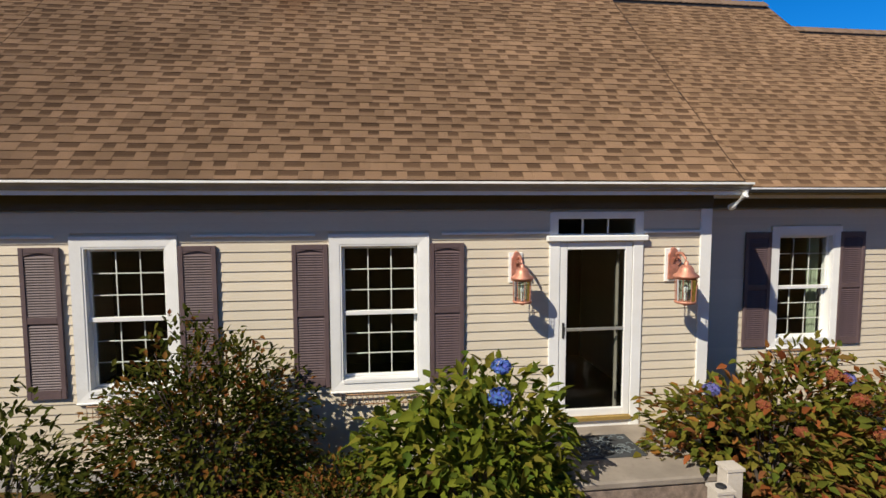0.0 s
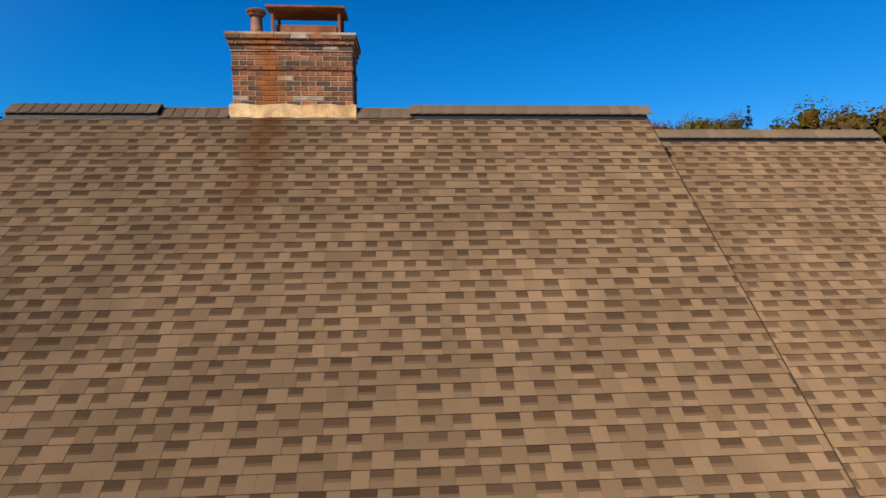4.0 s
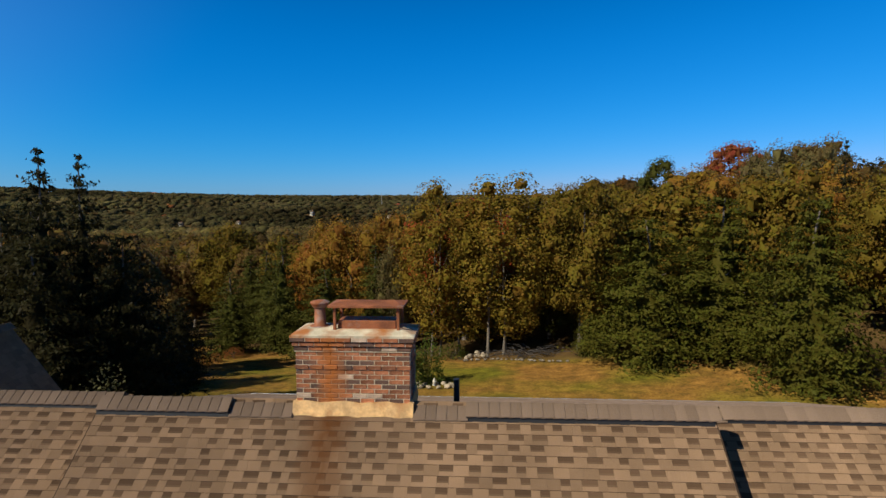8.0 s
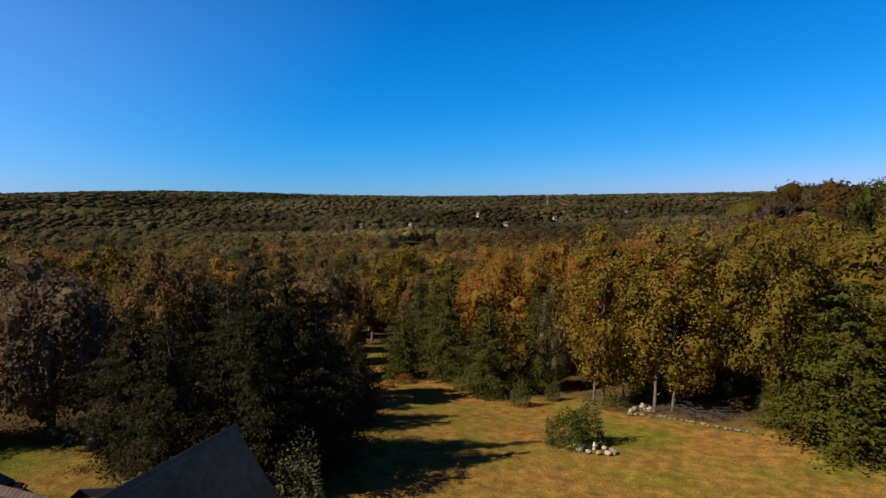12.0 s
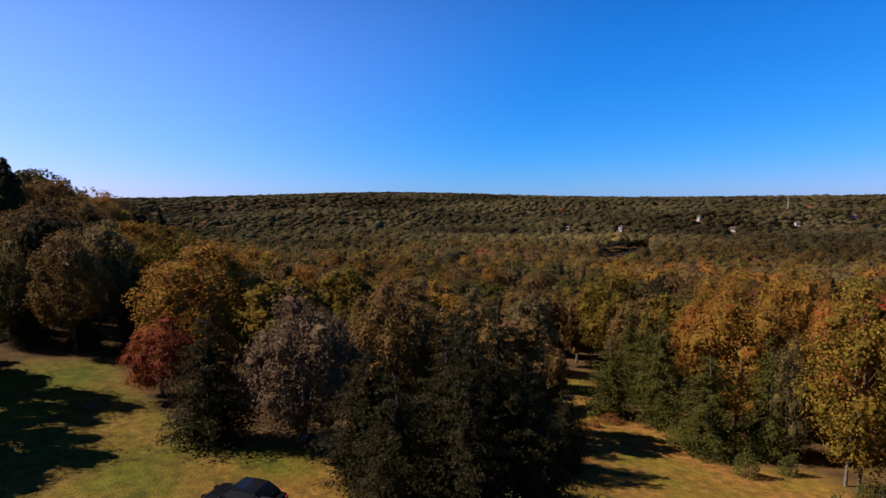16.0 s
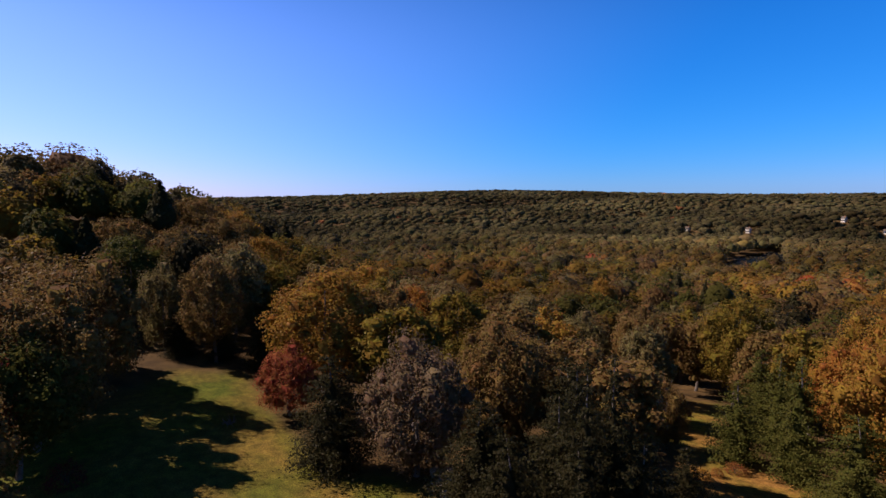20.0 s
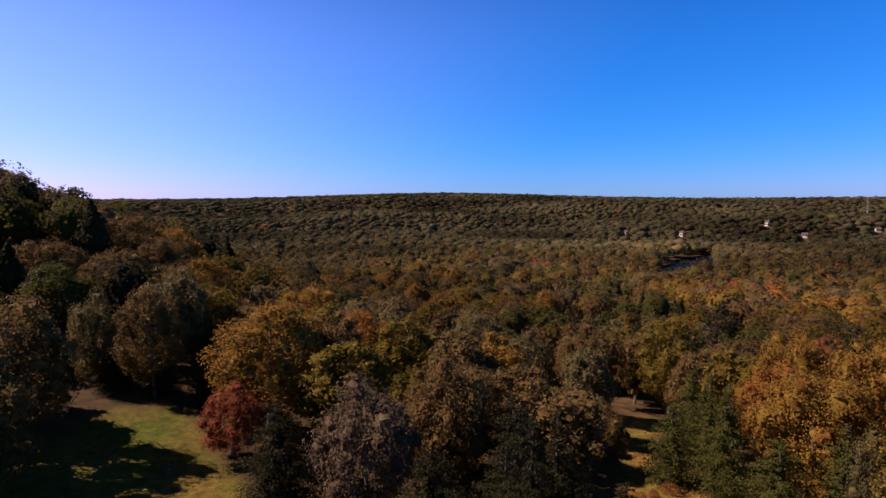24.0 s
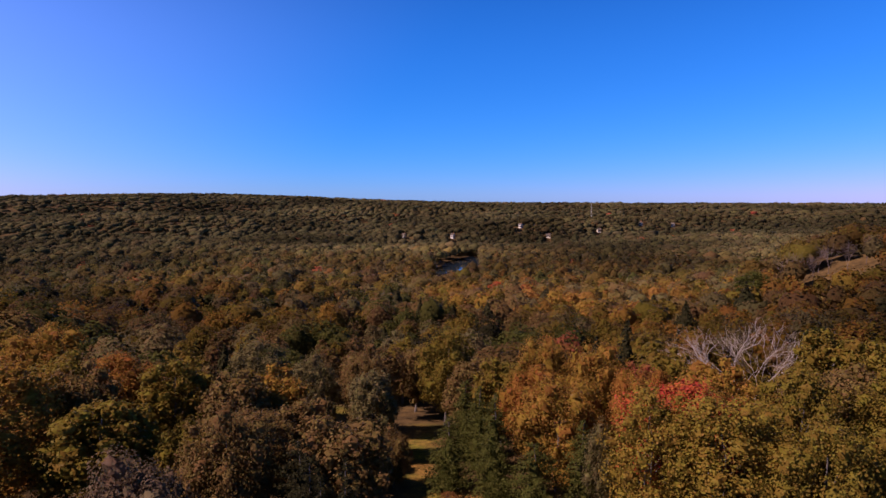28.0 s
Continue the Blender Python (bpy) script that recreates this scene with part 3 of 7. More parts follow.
CLAP = clap_mesh()
W1 = (-3.865, -2.84, 0.90, 2.61)
W2 = (-1.31, -0.24, 0.90, 2.61)
DOOR = (1.12, 2.23, 0.38, 2.84)
W3 = (4.44, 5.48, 0.97, 2.62)
wall_front("wall", -5.2, 3.05, 0.12, 3.05, 0, [(W1[0] + 0.06, W1[1] - 0.06, W1[2] + 0.06, W1[3] - 0.06), (W2[0] + 0.06, W2[1] - 0.06, W2[2] + 0.06, W2[3] - 0.06), (DOOR[0] + 0.08, DOOR[1] - 0.08, DOOR[2], DOOR[3] - 0.06)], HOUSE)
wall_front("wall", 3.05, 7.25, 0.12, 3.05, 0.76, [(W3[0] + 0.06, W3[1] - 0.06, W3[2] + 0.06, W3[3] - 0.06)], HOUSE)
m = Mesh()
m.box(3.05 - 0.16, 3.049, 0.16, 0.76, 0.12, 3.05)
part("wall", m, M_SIDING, HOUSE)
# room behind, its darkness put into near-black; plain walls that close the house
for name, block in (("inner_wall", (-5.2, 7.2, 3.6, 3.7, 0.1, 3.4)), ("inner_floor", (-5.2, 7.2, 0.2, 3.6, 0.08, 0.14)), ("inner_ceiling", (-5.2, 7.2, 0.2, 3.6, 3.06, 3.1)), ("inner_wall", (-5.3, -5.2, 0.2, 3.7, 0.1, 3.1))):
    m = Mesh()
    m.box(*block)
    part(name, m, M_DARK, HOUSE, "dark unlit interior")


def gable_block(x0, x1, ye, ze, yr, zr, yback, zback, wall_y, z0):
    """The closing walls of a block: back wall and two gable ends below the roof."""
    for x in (x0, x1 - 0.12):
        m = Mesh()
        a = [(x, wall_y, z0), (x, yback, z0), (x, yback, zback - 0.1), (x, yr, zr - 0.12), (x, wall_y, ze + (wall_y - ye) * (zr - ze) / (yr - ye) - 0.12)]
        b = [(x + 0.12, *p[1:]) for p in a]
        i = len(m.v)
        m.v += a + b
        m.f.append((i, i + 4, i + 3, i + 2, i + 1))
        m.f.append(tuple(i + 5 + k for k in range(5)))
        for k in range(5):
            j = (k + 1) % 5
            m.f.append((i + k, i + j, i + 5 + j, i + 5 + k))
        part("gable_wall", m, M_SIDING, HOUSE)
    m = Mesh()
    m.box(x0 + 0.12, x1 - 0.12, yback - 0.12, yback, z0, zback - 0.1)
    part("wall", m, M_SIDING, HOUSE)


class Plane:
    """A roof slope: from its lower corner, along the eave, and up the fall line."""

    def __init__(self, origin, along, up):
        self.o, self.length, self.rise = Vector(origin), Vector(along).length, Vector(up).length
        self.u, self.w = Vector(along).normalized(), Vector(up).normalized()
        self.n = self.u.cross(self.w).normalized()

    def at(self, a, b, c=0.0):
        return self.o + self.u * a + self.w * b + self.n * c


def roof_slab(p, parent, thick=0.14, material=None, name="roof_deck"):
    m = Mesh()
    m.hexa([p.at(0, 0, -thick), p.at(p.length, 0, -thick), p.at(p.length, p.rise, -thick), p.at(0, p.rise, -thick)], [p.at(0, 0), p.at(p.length, 0), p.at(p.length, p.rise), p.at(0, p.rise)])
    return part(name, m, material or M_ROOFDARK, parent)


def tab(m, p, a, w, b, h, lift):
    """One shingle tab: its lower edge stands proud."""
    m.hexa([p.at(a, b, 0.001), p.at(a + w, b, 0.001), p.at(a + w, b + h * 1.25, 0.0), p.at(a, b + h * 1.25, 0.0)], [p.at(a, b, lift), p.at(a + w, b, lift), p.at(a + w, b + h * 1.25, 0.002), p.at(a, b + h * 1.25, 0.002)])


def shingle_rows(p, rng, course=0.137, lift=1.0):
    """Where the tabs of a slope lie: along, width, up, lift."""
    rows = []
    b = 0.0
    while b < p.rise - 0.05:
        a = -rng.uniform(0, 0.2)
        high = True
        while a < p.length:
            # thick tan tabs alternate with the thin layer below them
            w = rng.choice([0.11, 0.14, 0.17, 0.20] if high else [0.12, 0.15, 0.18, 0.20])
            c, d = max(a, 0.0), min(a + w, p.length)
            if d - c > 0.02:
                rows.append((c, d - c - 0.002, b, lift * (0.0125 if high else 0.008)))
            a += w
            high = rng.random() < 0.14 if high else True
        b += course
    return rows


def butt_edges(p, course, lift=1.0):
    """The dark cut edge that runs along the foot of each course."""
    m = Mesh()
    b = 0.0
    while b < p.rise - 0.05:
        m.hexa([p.at(0, b - 0.004, 0), p.at(p.length, b - 0.004, 0), p.at(p.length, b - 0.0005, 0), p.at(0, b - 0.0005, 0)], [p.at(0, b - 0.004, 0.008 * lift), p.at(p.length, b - 0.004, 0.008 * lift), p.at(p.length, b - 0.0005, 0.008 * lift), p.at(0, b - 0.0005, 0.008 * lift)])
        b += course
    return m


MAIN = Plane((-5.28, -0.34, 3.17), (8.5, 0, 0), (0, 4.49, 4.05))
RIGHT = Plane((3.1, 0.42, 3.13), (4.2, 0, 0), (0, 4.40, 3.87))
RIGHT2 = Plane((7.2, 1.0, 3.1), (6.0, 0, 0), (0, 4.45, 3.65))
LEFT = Plane((-14.6, 0.22, 3.15), (9.4, 0, 0), (0, 4.45, 3.95))
for p in (MAIN, RIGHT, RIGHT2, LEFT):
    roof_slab(p, HOUSE)
gable_block(-5.2, 3.05, -0.34, 3.17, 4.15, 7.2, 8.9, 5.55, 0.16, 0.1)
gable_block(3.05, 7.25, 0.42, 3.13, 4.82, 6.98, 8.9, 5.55, 0.92, 0.1)
gable_block(7.25, 13.0, 1.0, 3.1, 5.45, 6.7, 8.5, 3.6, 1.3, 0.1)
gable_block(-14.5, -5.25, 0.22, 3.15, 4.67, 7.05, 8.6, 3.5, 0.5, 0.1)
# rear slopes
BACK = Plane((3.22, 9.20, 5.56), (-8.48, 0, 0), (0, -5.02, 1.63))
roof_slab(BACK, HOUSE, 0.16, M_BACKROOF, "rear_dormer_roof")
BACK2 = Plane((7.3, 9.20, 5.56), (-4.08, 0, 0), (0, -4.36, 1.42))
roof_slab(BACK2, HOUSE, 0.16, M_BACKROOF, "rear_dormer_roof")
BACKL = Plane((-5.2, 8.8, 3.2), (-9.4, 0, 0), (0, -4.1, 3.9))
roof_slab(BACKL, HOUSE)
BACKR = Plane((13.2, 9.3, 3.2), (-6.0, 0, 0), (0, -3.85, 3.52))
roof_slab(BACKR, HOUSE)
# the ell: ridge runs back
ELL_E = Plane((-8.85, 3.2, 3.3), (0, 6.55, 0), (-2.85, 0, 3.77))
ELL_W = Plane((-14.85, 9.75, 3.6), (0, -6.55, 0), (3.15, 0, 3.47))
for p in (ELL_E, ELL_W):
    roof_slab(p, HOUSE)
m = Mesh()
m.box(-14.5, -8.95, 5.0, 9.5, 0.1, 3.2)
part("wall", m, M_SIDING, HOUSE)
m = Mesh()
i = len(m.v)
m.v += [(-14.5, 9.5, 3.2), (-8.95, 9.5, 3.2), (-11.7, 9.5, 6.9), (-14.5, 9.38, 3.2), (-8.95, 9.38, 3.2), (-11.7, 9.38, 6.9)]
m.f += [(i, i + 2, i + 1), (i + 3, i + 4, i + 5), (i, i + 3, i + 5, i + 2), (i + 1, i + 2, i + 5, i + 4)]
part("wall", m, M_SIDING, HOUSE)


# ---------------------------------------------------------------- trees


def trunk_mesh(rng, height, radius, limbs, spread, lean=0.3, top=0.8, limb_from=0.25, rise=(0.12, 0.26)):
    m = Mesh()
    pts, rad = [], []
    dx, dy = rng.uniform(-lean, lean), rng.uniform(-lean, lean)
    for k in range(6):
        f = k / 5
        pts.append((dx * f * f + 0.08 * rng.normal(), dy * f * f + 0.08 * rng.normal(), height * top * f - 0.3 * (k == 0)))
        rad.append(radius * (1.25 if k == 0 else 1) * (1 - 0.85 * f))
    m.tube(pts, rad, 7)
    for q in range(limbs):
        f = limb_from + (0.85 - limb_from) * (q + rng.uniform(0, 0.7)) / limbs
        base = Vector(pts[0]).lerp(Vector(pts[-1]), f)
        a = q * 2.4 + rng.uniform(-0.5, 0.5)
        r = spread * (1.05 - 0.85 * f) * rng.uniform(0.6, 1.0)
        tip = base + Vector((math.cos(a) * r, math.sin(a) * r, height * rng.uniform(*rise) * (1 - 0.6 * f)))
        mid = base.lerp(tip, 0.5) + Vector((0, 0, -0.03 * height))
        r0 = radius * (1 - 0.75 * f) * 0.5
        m.tube([base, mid, tip], [r0, r0 * 0.6, r0 * 0.15], 5, False)
    return m


def crown_points(rng, n, height, width, low, lumps, core=0.5):
    """Points gathered in lumps over an uneven, rounded crown, with gaps."""
    cs = []
    for q in range(lumps):
        a = 2.399963 * q + rng.uniform(-0.4, 0.4)
        zc = 1 - 2 * (q + 0.5) / lumps
        r = math.sqrt(max(0.0, 1 - zc * zc))
        k = rng.uniform(0.5, 0.86)
        cs.append((math.cos(a) * r * k, math.sin(a) * r * k, zc * k))
    cs = np.array(cs)
    lump_r = rng.uniform(0.16, 0.33, lumps)
    share = lump_r**2
    who = rng.choice(lumps, n, p=share / share.sum())
    off = rng.normal(size=(n, 3))
    off /= np.linalg.norm(off, axis=1, keepdims=True)
    rad = lump_r[who] * rng.uniform(0.35, 1.0, n) ** 0.5
    half = height * (1 - low) / 2
    squat = np.array([1, 1, min(1.0, width / 2 / half)])
    p = cs[who] + off * rad[:, None] * squat
    out = off + p * 0.4
    # the dense inside of each lump
    g = np.linspace(-1, 1, 3)
    ball, quads = [], []
    for axis in range(3):
        for s in (-1, 1):
            i = len(ball)
            for u in g:
                for v in g:
                    q = np.roll(np.array([s, u * s, v]), axis)
                    ball.append(q / np.linalg.norm(q))
            quads += [(i + a * 3 + b, i + a * 3 + 3 + b, i + a * 3 + 4 + b, i + a * 3 + 1 + b) for a in (0, 1) for b in (0, 1)]
    ball, quads = np.array(ball), np.array(quads)
    size = (lump_r * core)[:, None, None] * rng.uniform(0.35, 1.25, (lumps, len(ball), 1))
    inner = (cs[:, None] + ball[None] * size * squat).reshape(-1, 3)
    inner_f = (quads[None] + (np.arange(lumps) * len(ball))[:, None, None]).reshape(-1, 4)
    pos = np.c_[p[:, 0] * width / 2, p[:, 1] * width / 2, p[:, 2] * half + height * low + half]
    inner = np.c_[inner[:, 0] * width / 2, inner[:, 1] * width / 2, inner[:, 2] * half + height * low + half]
    return pos, out, inner, inner_f


def broadleaf(name, seed, n=14500, height=12.0, width=9.0, low=0.10, lumps=72, leaf=0.102, trunks=1, wood=None, core=0.5):
    rng = np.random.default_rng(seed)
    root = thing(name, "", "tree")
    for q in range(trunks):
        t = part("trunk", trunk_mesh(rng, height, 0.085 if trunks > 1 else 0.22, 8, width * 0.34, 0.5), wood or M_BARK, root)
        if trunks > 1:
            t.location = (rng.uniform(-1.8, 1.8), rng.uniform(-0.8, 0.8), 0)
    pos, out, inner, inner_f = crown_points(rng, n, height, width, low, lumps, core)
    v, f = leaves(rng, pos, leaf, 0.3, out, 0.7, 0.15, 1.3)
    v, f = np.r_[v, inner], np.r_[f, inner_f + len(v)]
    part("crown", array_mesh("crown", v, f, M_LEAF), None, root)
    return root


def conifer(name, seed, n=9000, height=10.0, width=6.0, low=0.03, sharp=0.8, leaf=0.15, ragged=0.25, tiers=26):
    """A cedar or spruce: sprays in uneven tiers that droop outward."""
    rng = np.random.default_rng(seed)
    root = thing(name, "", "tree")
    part("trunk", trunk_mesh(rng, height, 0.18, 10, width * 0.3, 0.1, 0.97, 0.1, (0.0, 0.06)), M_BARK, root)
    arms = []
    for k in range(tiers):
        f = min(max((k + rng.uniform(-0.3, 0.3)) / tiers, 0.0), 0.99)
        r = width / 2 * (1 - f) ** sharp * (0.75 + 0.25 * min(1, f * 6))
        count = max(3, int(9 * (1 - f)) + 2)
        for q in range(count):
            a = 2 * math.pi * (q + rng.uniform(-0.35, 0.35)) / count + k * 0.9
            arms.append((f, a, r * rng.uniform(1 - ragged * 1.6, 1 + ragged * 0.5)))
    arms = np.array(arms)
    weight = arms[:, 2] + 0.12
    who = rng.choice(len(arms), n, p=weight / weight.sum())
    along = rng.uniform(0.05, 1, n) ** 0.6
    f, a, r = arms[who].T
    d = r * along
    pos = np.c_[np.cos(a) * d, np.sin(a) * d, height * (low + (1 - low) * f) + 0.20 * d - 0.05 * d * d]
    pos += rng.normal(size=(n, 3)) * np.c_[0.05 + 0.11 * d, 0.05 + 0.11 * d, 0.06 + 0.03 * d]
    out = np.c_[np.cos(a), np.sin(a), 0.5 + 0 * a]
    v, q = leaves(rng, pos, leaf, 0.4, out, 0.45, 0.1, 1.0)
    # the dense inside of the tree
    levels, sides = 14, 10
    inner = []
    for k in range(levels + 1):
        f = 0.78 * k / levels
        r = width / 2 * (1 - f) ** sharp * (1 - k / levels) ** 0.4 * (0.38 if k % 2 else 0.50) * (0.75 + 0.25 * min(1, f * 6))
        for s in range(sides):
            a = 2 * math.pi * s / sides
            rr = r * rng.uniform(0.75, 1.1)
            inner.append((math.cos(a) * rr, math.sin(a) * rr, height * (low + (1 - low) * f)))
    shell = np.array([(k * sides + s, k * sides + (s + 1) % sides, (k + 1) * sides + (s + 1) % sides, (k + 1) * sides + s) for k in range(levels) for s in range(sides)])
    v, q = np.r_[v, np.array(inner)], np.r_[q, shell + len(v)]
    part("crown", array_mesh("crown", v, q, M_LEAF), None, root)
    return root


KINDS = {
    "maple": broadleaf("tree", 1),
    "oak": broadleaf("tree", 2, n=15500, width=10.5, height=12.0, low=0.06, lumps=84),
    "birch": broadleaf("tree", 3, n=16500, width=8.0, height=13.0, low=0.05, lumps=90, leaf=0.094, trunks=3, wood=M_BIRCH, core=0.42),
    "round": broadleaf("tree", 4, n=13500, width=9.0, height=9.0, low=0.03, lumps=66, leaf=0.095),
    "wood": broadleaf("tree", 21, n=6500, width=9.0, height=12.0, low=0.08, lumps=80, leaf=0.15, core=0.6),
    "wood2": broadleaf("tree", 22, n=6500, width=8.0, height=12.5, low=0.06, lumps=90, leaf=0.15, core=0.6),
    "cedar": conifer("conifer_tree", 5, width=7.6, height=10.0, sharp=0.58, ragged=0.34, n=15000, leaf=0.125),
    "cedar2": conifer("conifer_tree", 6, width=5.0, height=9.0, sharp=0.66, n=9000, leaf=0.105),
    "spruce": conifer("conifer_tree", 7, width=7.0, height=13.0, sharp=0.78, ragged=0.38, n=15000, leaf=0.125, tiers=30),
}
HUES = {
    "olive": (0.18, 0.113, 0.014), "gold": (0.27, 0.134, 0.018), "amber": (0.295, 0.122, 0.018), "rust": (0.27, 0.078, 0.024), "red": (0.42, 0.095, 0.022),
    "brown": (0.168, 0.096, 0.024), "green": (0.082, 0.074, 0.012), "cedar": (0.092, 0.080, 0.010), "dark": (0.036, 0.029, 0.009), "straw": (0.222, 0.134, 0.016), "grey": (0.16, 0.115, 0.034), "pink": (0.155, 0.094, 0.040),
}
# raised blue puts the haze over the woods into the leaf hues
HUES = {k: (r * 0.94, g * 1.04, b * 1.3) for k, (r, g, b) in HUES.items()}
placed = []
fresh = set(KINDS)


def tree(kind, x, y, height, width, hue, label, spin=0.0):
    """Sets a tree of a kind on the ground; the first one of each kind is the model itself."""
    src = KINDS[kind]
    base_h, base_w = SIZES[kind]
    m = pose(x, y, gz(x, y) - 0.1, 0, 0, spin) @ Matrix.Diagonal((width / base_w, width / base_w, height / base_h, 1))
    if kind in fresh:
        fresh.discard(kind)
        ob = src
        ob.matrix_basis = m
        ob.rotation_mode = "XYZ"
    else:
        ob = place_copy(src, m)
    for c in ob.children:
        if c.name.startswith("crown"):
            c.color = (*HUES[hue], 1)
    tagged(ob, label, "tree", "trees round the lawn")
    placed.append((x, y, width * 0.32))
    return ob


def place_copy(src, m):
    keep = src.matrix_basis.copy()
    src.matrix_basis = Matrix.Identity(4)
    ob = copy_thing(src, m)
    src.matrix_basis = keep
    return ob


SIZES = {"wood": (12.0, 9.0), "wood2": (12.5, 8.0), "maple": (12.0, 9.0), "oak": (12.0, 10.5), "birch": (13.0, 8.0), "round": (9.0, 9.0), "cedar": (10.0, 7.6), "cedar2": (9.0, 5.0), "spruce": (13.0, 7.0)}
tree("spruce", -18.0, 18.6, 12.5, 5.6, "dark", "tall dark spruce with ragged drooping branches beside the lawn", 67)
tree("spruce", -18.1, 21.1, 12.7, 5.4, "dark", "tall dark spruce with ragged drooping branches beside the lawn", 134)
tree("cedar", -20.4, 19.3, 9.9, 6.8, "dark", "dark cedar with dense hanging foliage beside the lawn", 201)
tree("cedar", -24.9, 17.2, 8.4, 6.8, "dark", "dark cedar with dense hanging foliage beside the lawn", 268)
tree("cedar", -17.1, 22.6, 7.9, 6.8, "dark", "dark cedar with dense hanging foliage beside the lawn", 335)
tree("cedar", -18.9, 30.5, 5.8, 4.7, "dark", "dark cedar with dense hanging foliage beside the lawn", 42)
tree("cedar", -25.4, 18.9, 7.1, 5.4, "dark", "dark cedar with dense hanging foliage beside the lawn", 109)
tree("birch", -2.2, 43.8, 16.1, 9.8, "straw", "tall birch clump with pale trunks and thinning olive-gold leaves", 176)
tree("birch", 2.8, 43.1, 16.0, 11.3, "straw", "tall birch clump with pale trunks and thinning olive-gold leaves", 243)
tree("maple", 8.5, 41.3, 14.2, 9.1, "olive", "tall olive-green maple behind the stone wall", 310)
tree("round", -8.2, 48.4, 10.4, 4.5, "grey", "slender pale yellow-green tree at the wood's edge", 17)
tree("cedar", 11.9, 35.0, 10.2, 10.4, "cedar", "broad yellow-green red cedar on the lawn's edge", 84)
tree("cedar", 17.0, 35.4, 11.2, 11.2, "cedar", "broad yellow-green red cedar on the lawn's edge", 151)
tree("cedar", 18.2, 27.2, 10.6, 8.4, "cedar", "broad yellow-green red cedar on the lawn's edge", 218)
tree("cedar2", 8.9, 38.7, 4.1, 3.2, "cedar", "low young cedar at the lawn's edge", 285)
tree("cedar2", -24.6, 50.3, 8.5, 7.0, "green", "narrow dark green cedar at the end of the lawn", 352)
tree("cedar2", -19.2, 50.1, 11.9, 6.1, "green", "narrow dark green cedar at the end of the lawn", 59)
tree("cedar", -13.5, 45.7, 8.5, 8.3, "green", "narrow dark green cedar at the end of the lawn", 126)
tree("cedar2", -9.5, 48.3, 10.6, 6.2, "green", "narrow dark green cedar at the end of the lawn", 193)
tree("round", -32.6, 17.8, 10.6, 9.2, "pink", "round pinkish-brown maple with thinning leaves", 260)
tree("round", -33.9, 27.0, 11.8, 8.8, "brown", "brown-leaved tree behind the pinkish maple", 327)
tree("maple", -52.8, 19.8, 13.4, 13.5, "gold", "wide golden-yellow maple above the lawn", 34)
tree("round", -47.4, 13.9, 6.6, 6.2, "rust", "small maple turning red beside the lawn", 101)
tree("cedar", -36.5, 12.9, 8.7, 7.3, "dark", "low dark cedar beside the red maple", 168)
tree("round", -30.3, 47.6, 7.2, 4.9, "brown", "slender brown-leaved young tree at the end of the lawn", 235)
tree("oak", -58.4, -1.0, 14.3, 12.2, "brown", "large brown oak shading the lawn", 9)
tree("oak", -99.4, 7.6, 9.3, 12.0, "brown", "brown oak on the rise beyond the lawn", 76)
tree("round", -72.0, 8.2, 10.8, 6.4, "grey", "grey-green apple tree in the far clearing", 143)
tree("maple", -65.8, 12.4, 12.9, 7.8, "brown", "brown-leaved maple by the far clearing", 210)
tree("maple", -0.9, 52.0, 14.6, 13.4, "red", "maple in full red autumn colour above the woods", 277)
tree("maple", -6.0, 57.5, 13.0, 7.6, "amber", "amber maple behind the red tree", 51)
tree("maple", -3.6, 67.7, 12.0, 5.5, "amber", "orange maple behind the red tree", 118)
tree("oak", -13.3, 54.3, 13.9, 12.0, "gold", "broad golden oak behind the lawn's end", 185)
tree("oak", -18.9, 63.2, 12.9, 9.2, "amber", "broad amber oak behind the cedars", 252)
tree("maple", -35.8, 74.0, 16.3, 11.1, "olive", "tall olive maple beyond the end of the lawn", 319)
tree("round", -51.4, 59.9, 12.4, 9.8, "grey", "round grey-green tree above the small clearing", 26)
tree("round", -43.5, 63.0, 14.0, 9.1, "brown", "brown-leaved tree above the small clearing", 93)
tree("maple", -63.6, 62.5, 13.9, 10.9, "grey", "grey-brown thinning oak beyond the clearing", 160)
tree("maple", -61.3, 37.6, 13.2, 11.2, "amber", "orange maple in the woods", 227)
tree("oak", -74.1, 35.8, 14.7, 13.0, "gold", "broad golden oak in the woods", 294)
tree("maple", -37.2, 32.3, 10.4, 10.6, "brown", "orange-brown maple behind the dark cedars", 1)
tree("oak", -38.8, 27.6, 9.5, 7.9, "olive", "olive oak behind the dark cedars", 68)
tree("maple", 26.1, 74.4, 15.0, 9.3, "green", "dark green tree on the hilltop skyline", 135)
tree("maple", 38.2, 80.4, 16.2, 13.3, "rust", "red-brown maple on the hilltop skyline", 202)
tree("oak", 44.3, 72.8, 15.4, 14.5, "brown", "brown oak on the hilltop skyline", 269)
tree("oak", 17.3, 56.2, 12.1, 10.9, "olive", "gold-green oak behind the cedars", 336)
tree("oak", 25.1, 57.7, 13.0, 12.9, "gold", "gold-green oak behind the cedars", 43)
tree("oak", 28.5, 49.5, 11.2, 11.8, "olive", "gold-green oak behind the cedars", 110)
tree("oak", 30.6, 46.0, 10.5, 11.4, "gold", "gold-green oak behind the cedars", 177)
tree("maple", 9.2, 56.0, 14.5, 9.3, "olive", "olive tree behind the birch clump", 244)
tree("oak", -11.4, 67.7, 15.7, 10.5, "gold", "golden tree behind the narrow cedars", 311)
tree("oak", -19.4, 72.2, 15.7, 10.5, "gold", "golden tree behind the narrow cedars", 18)
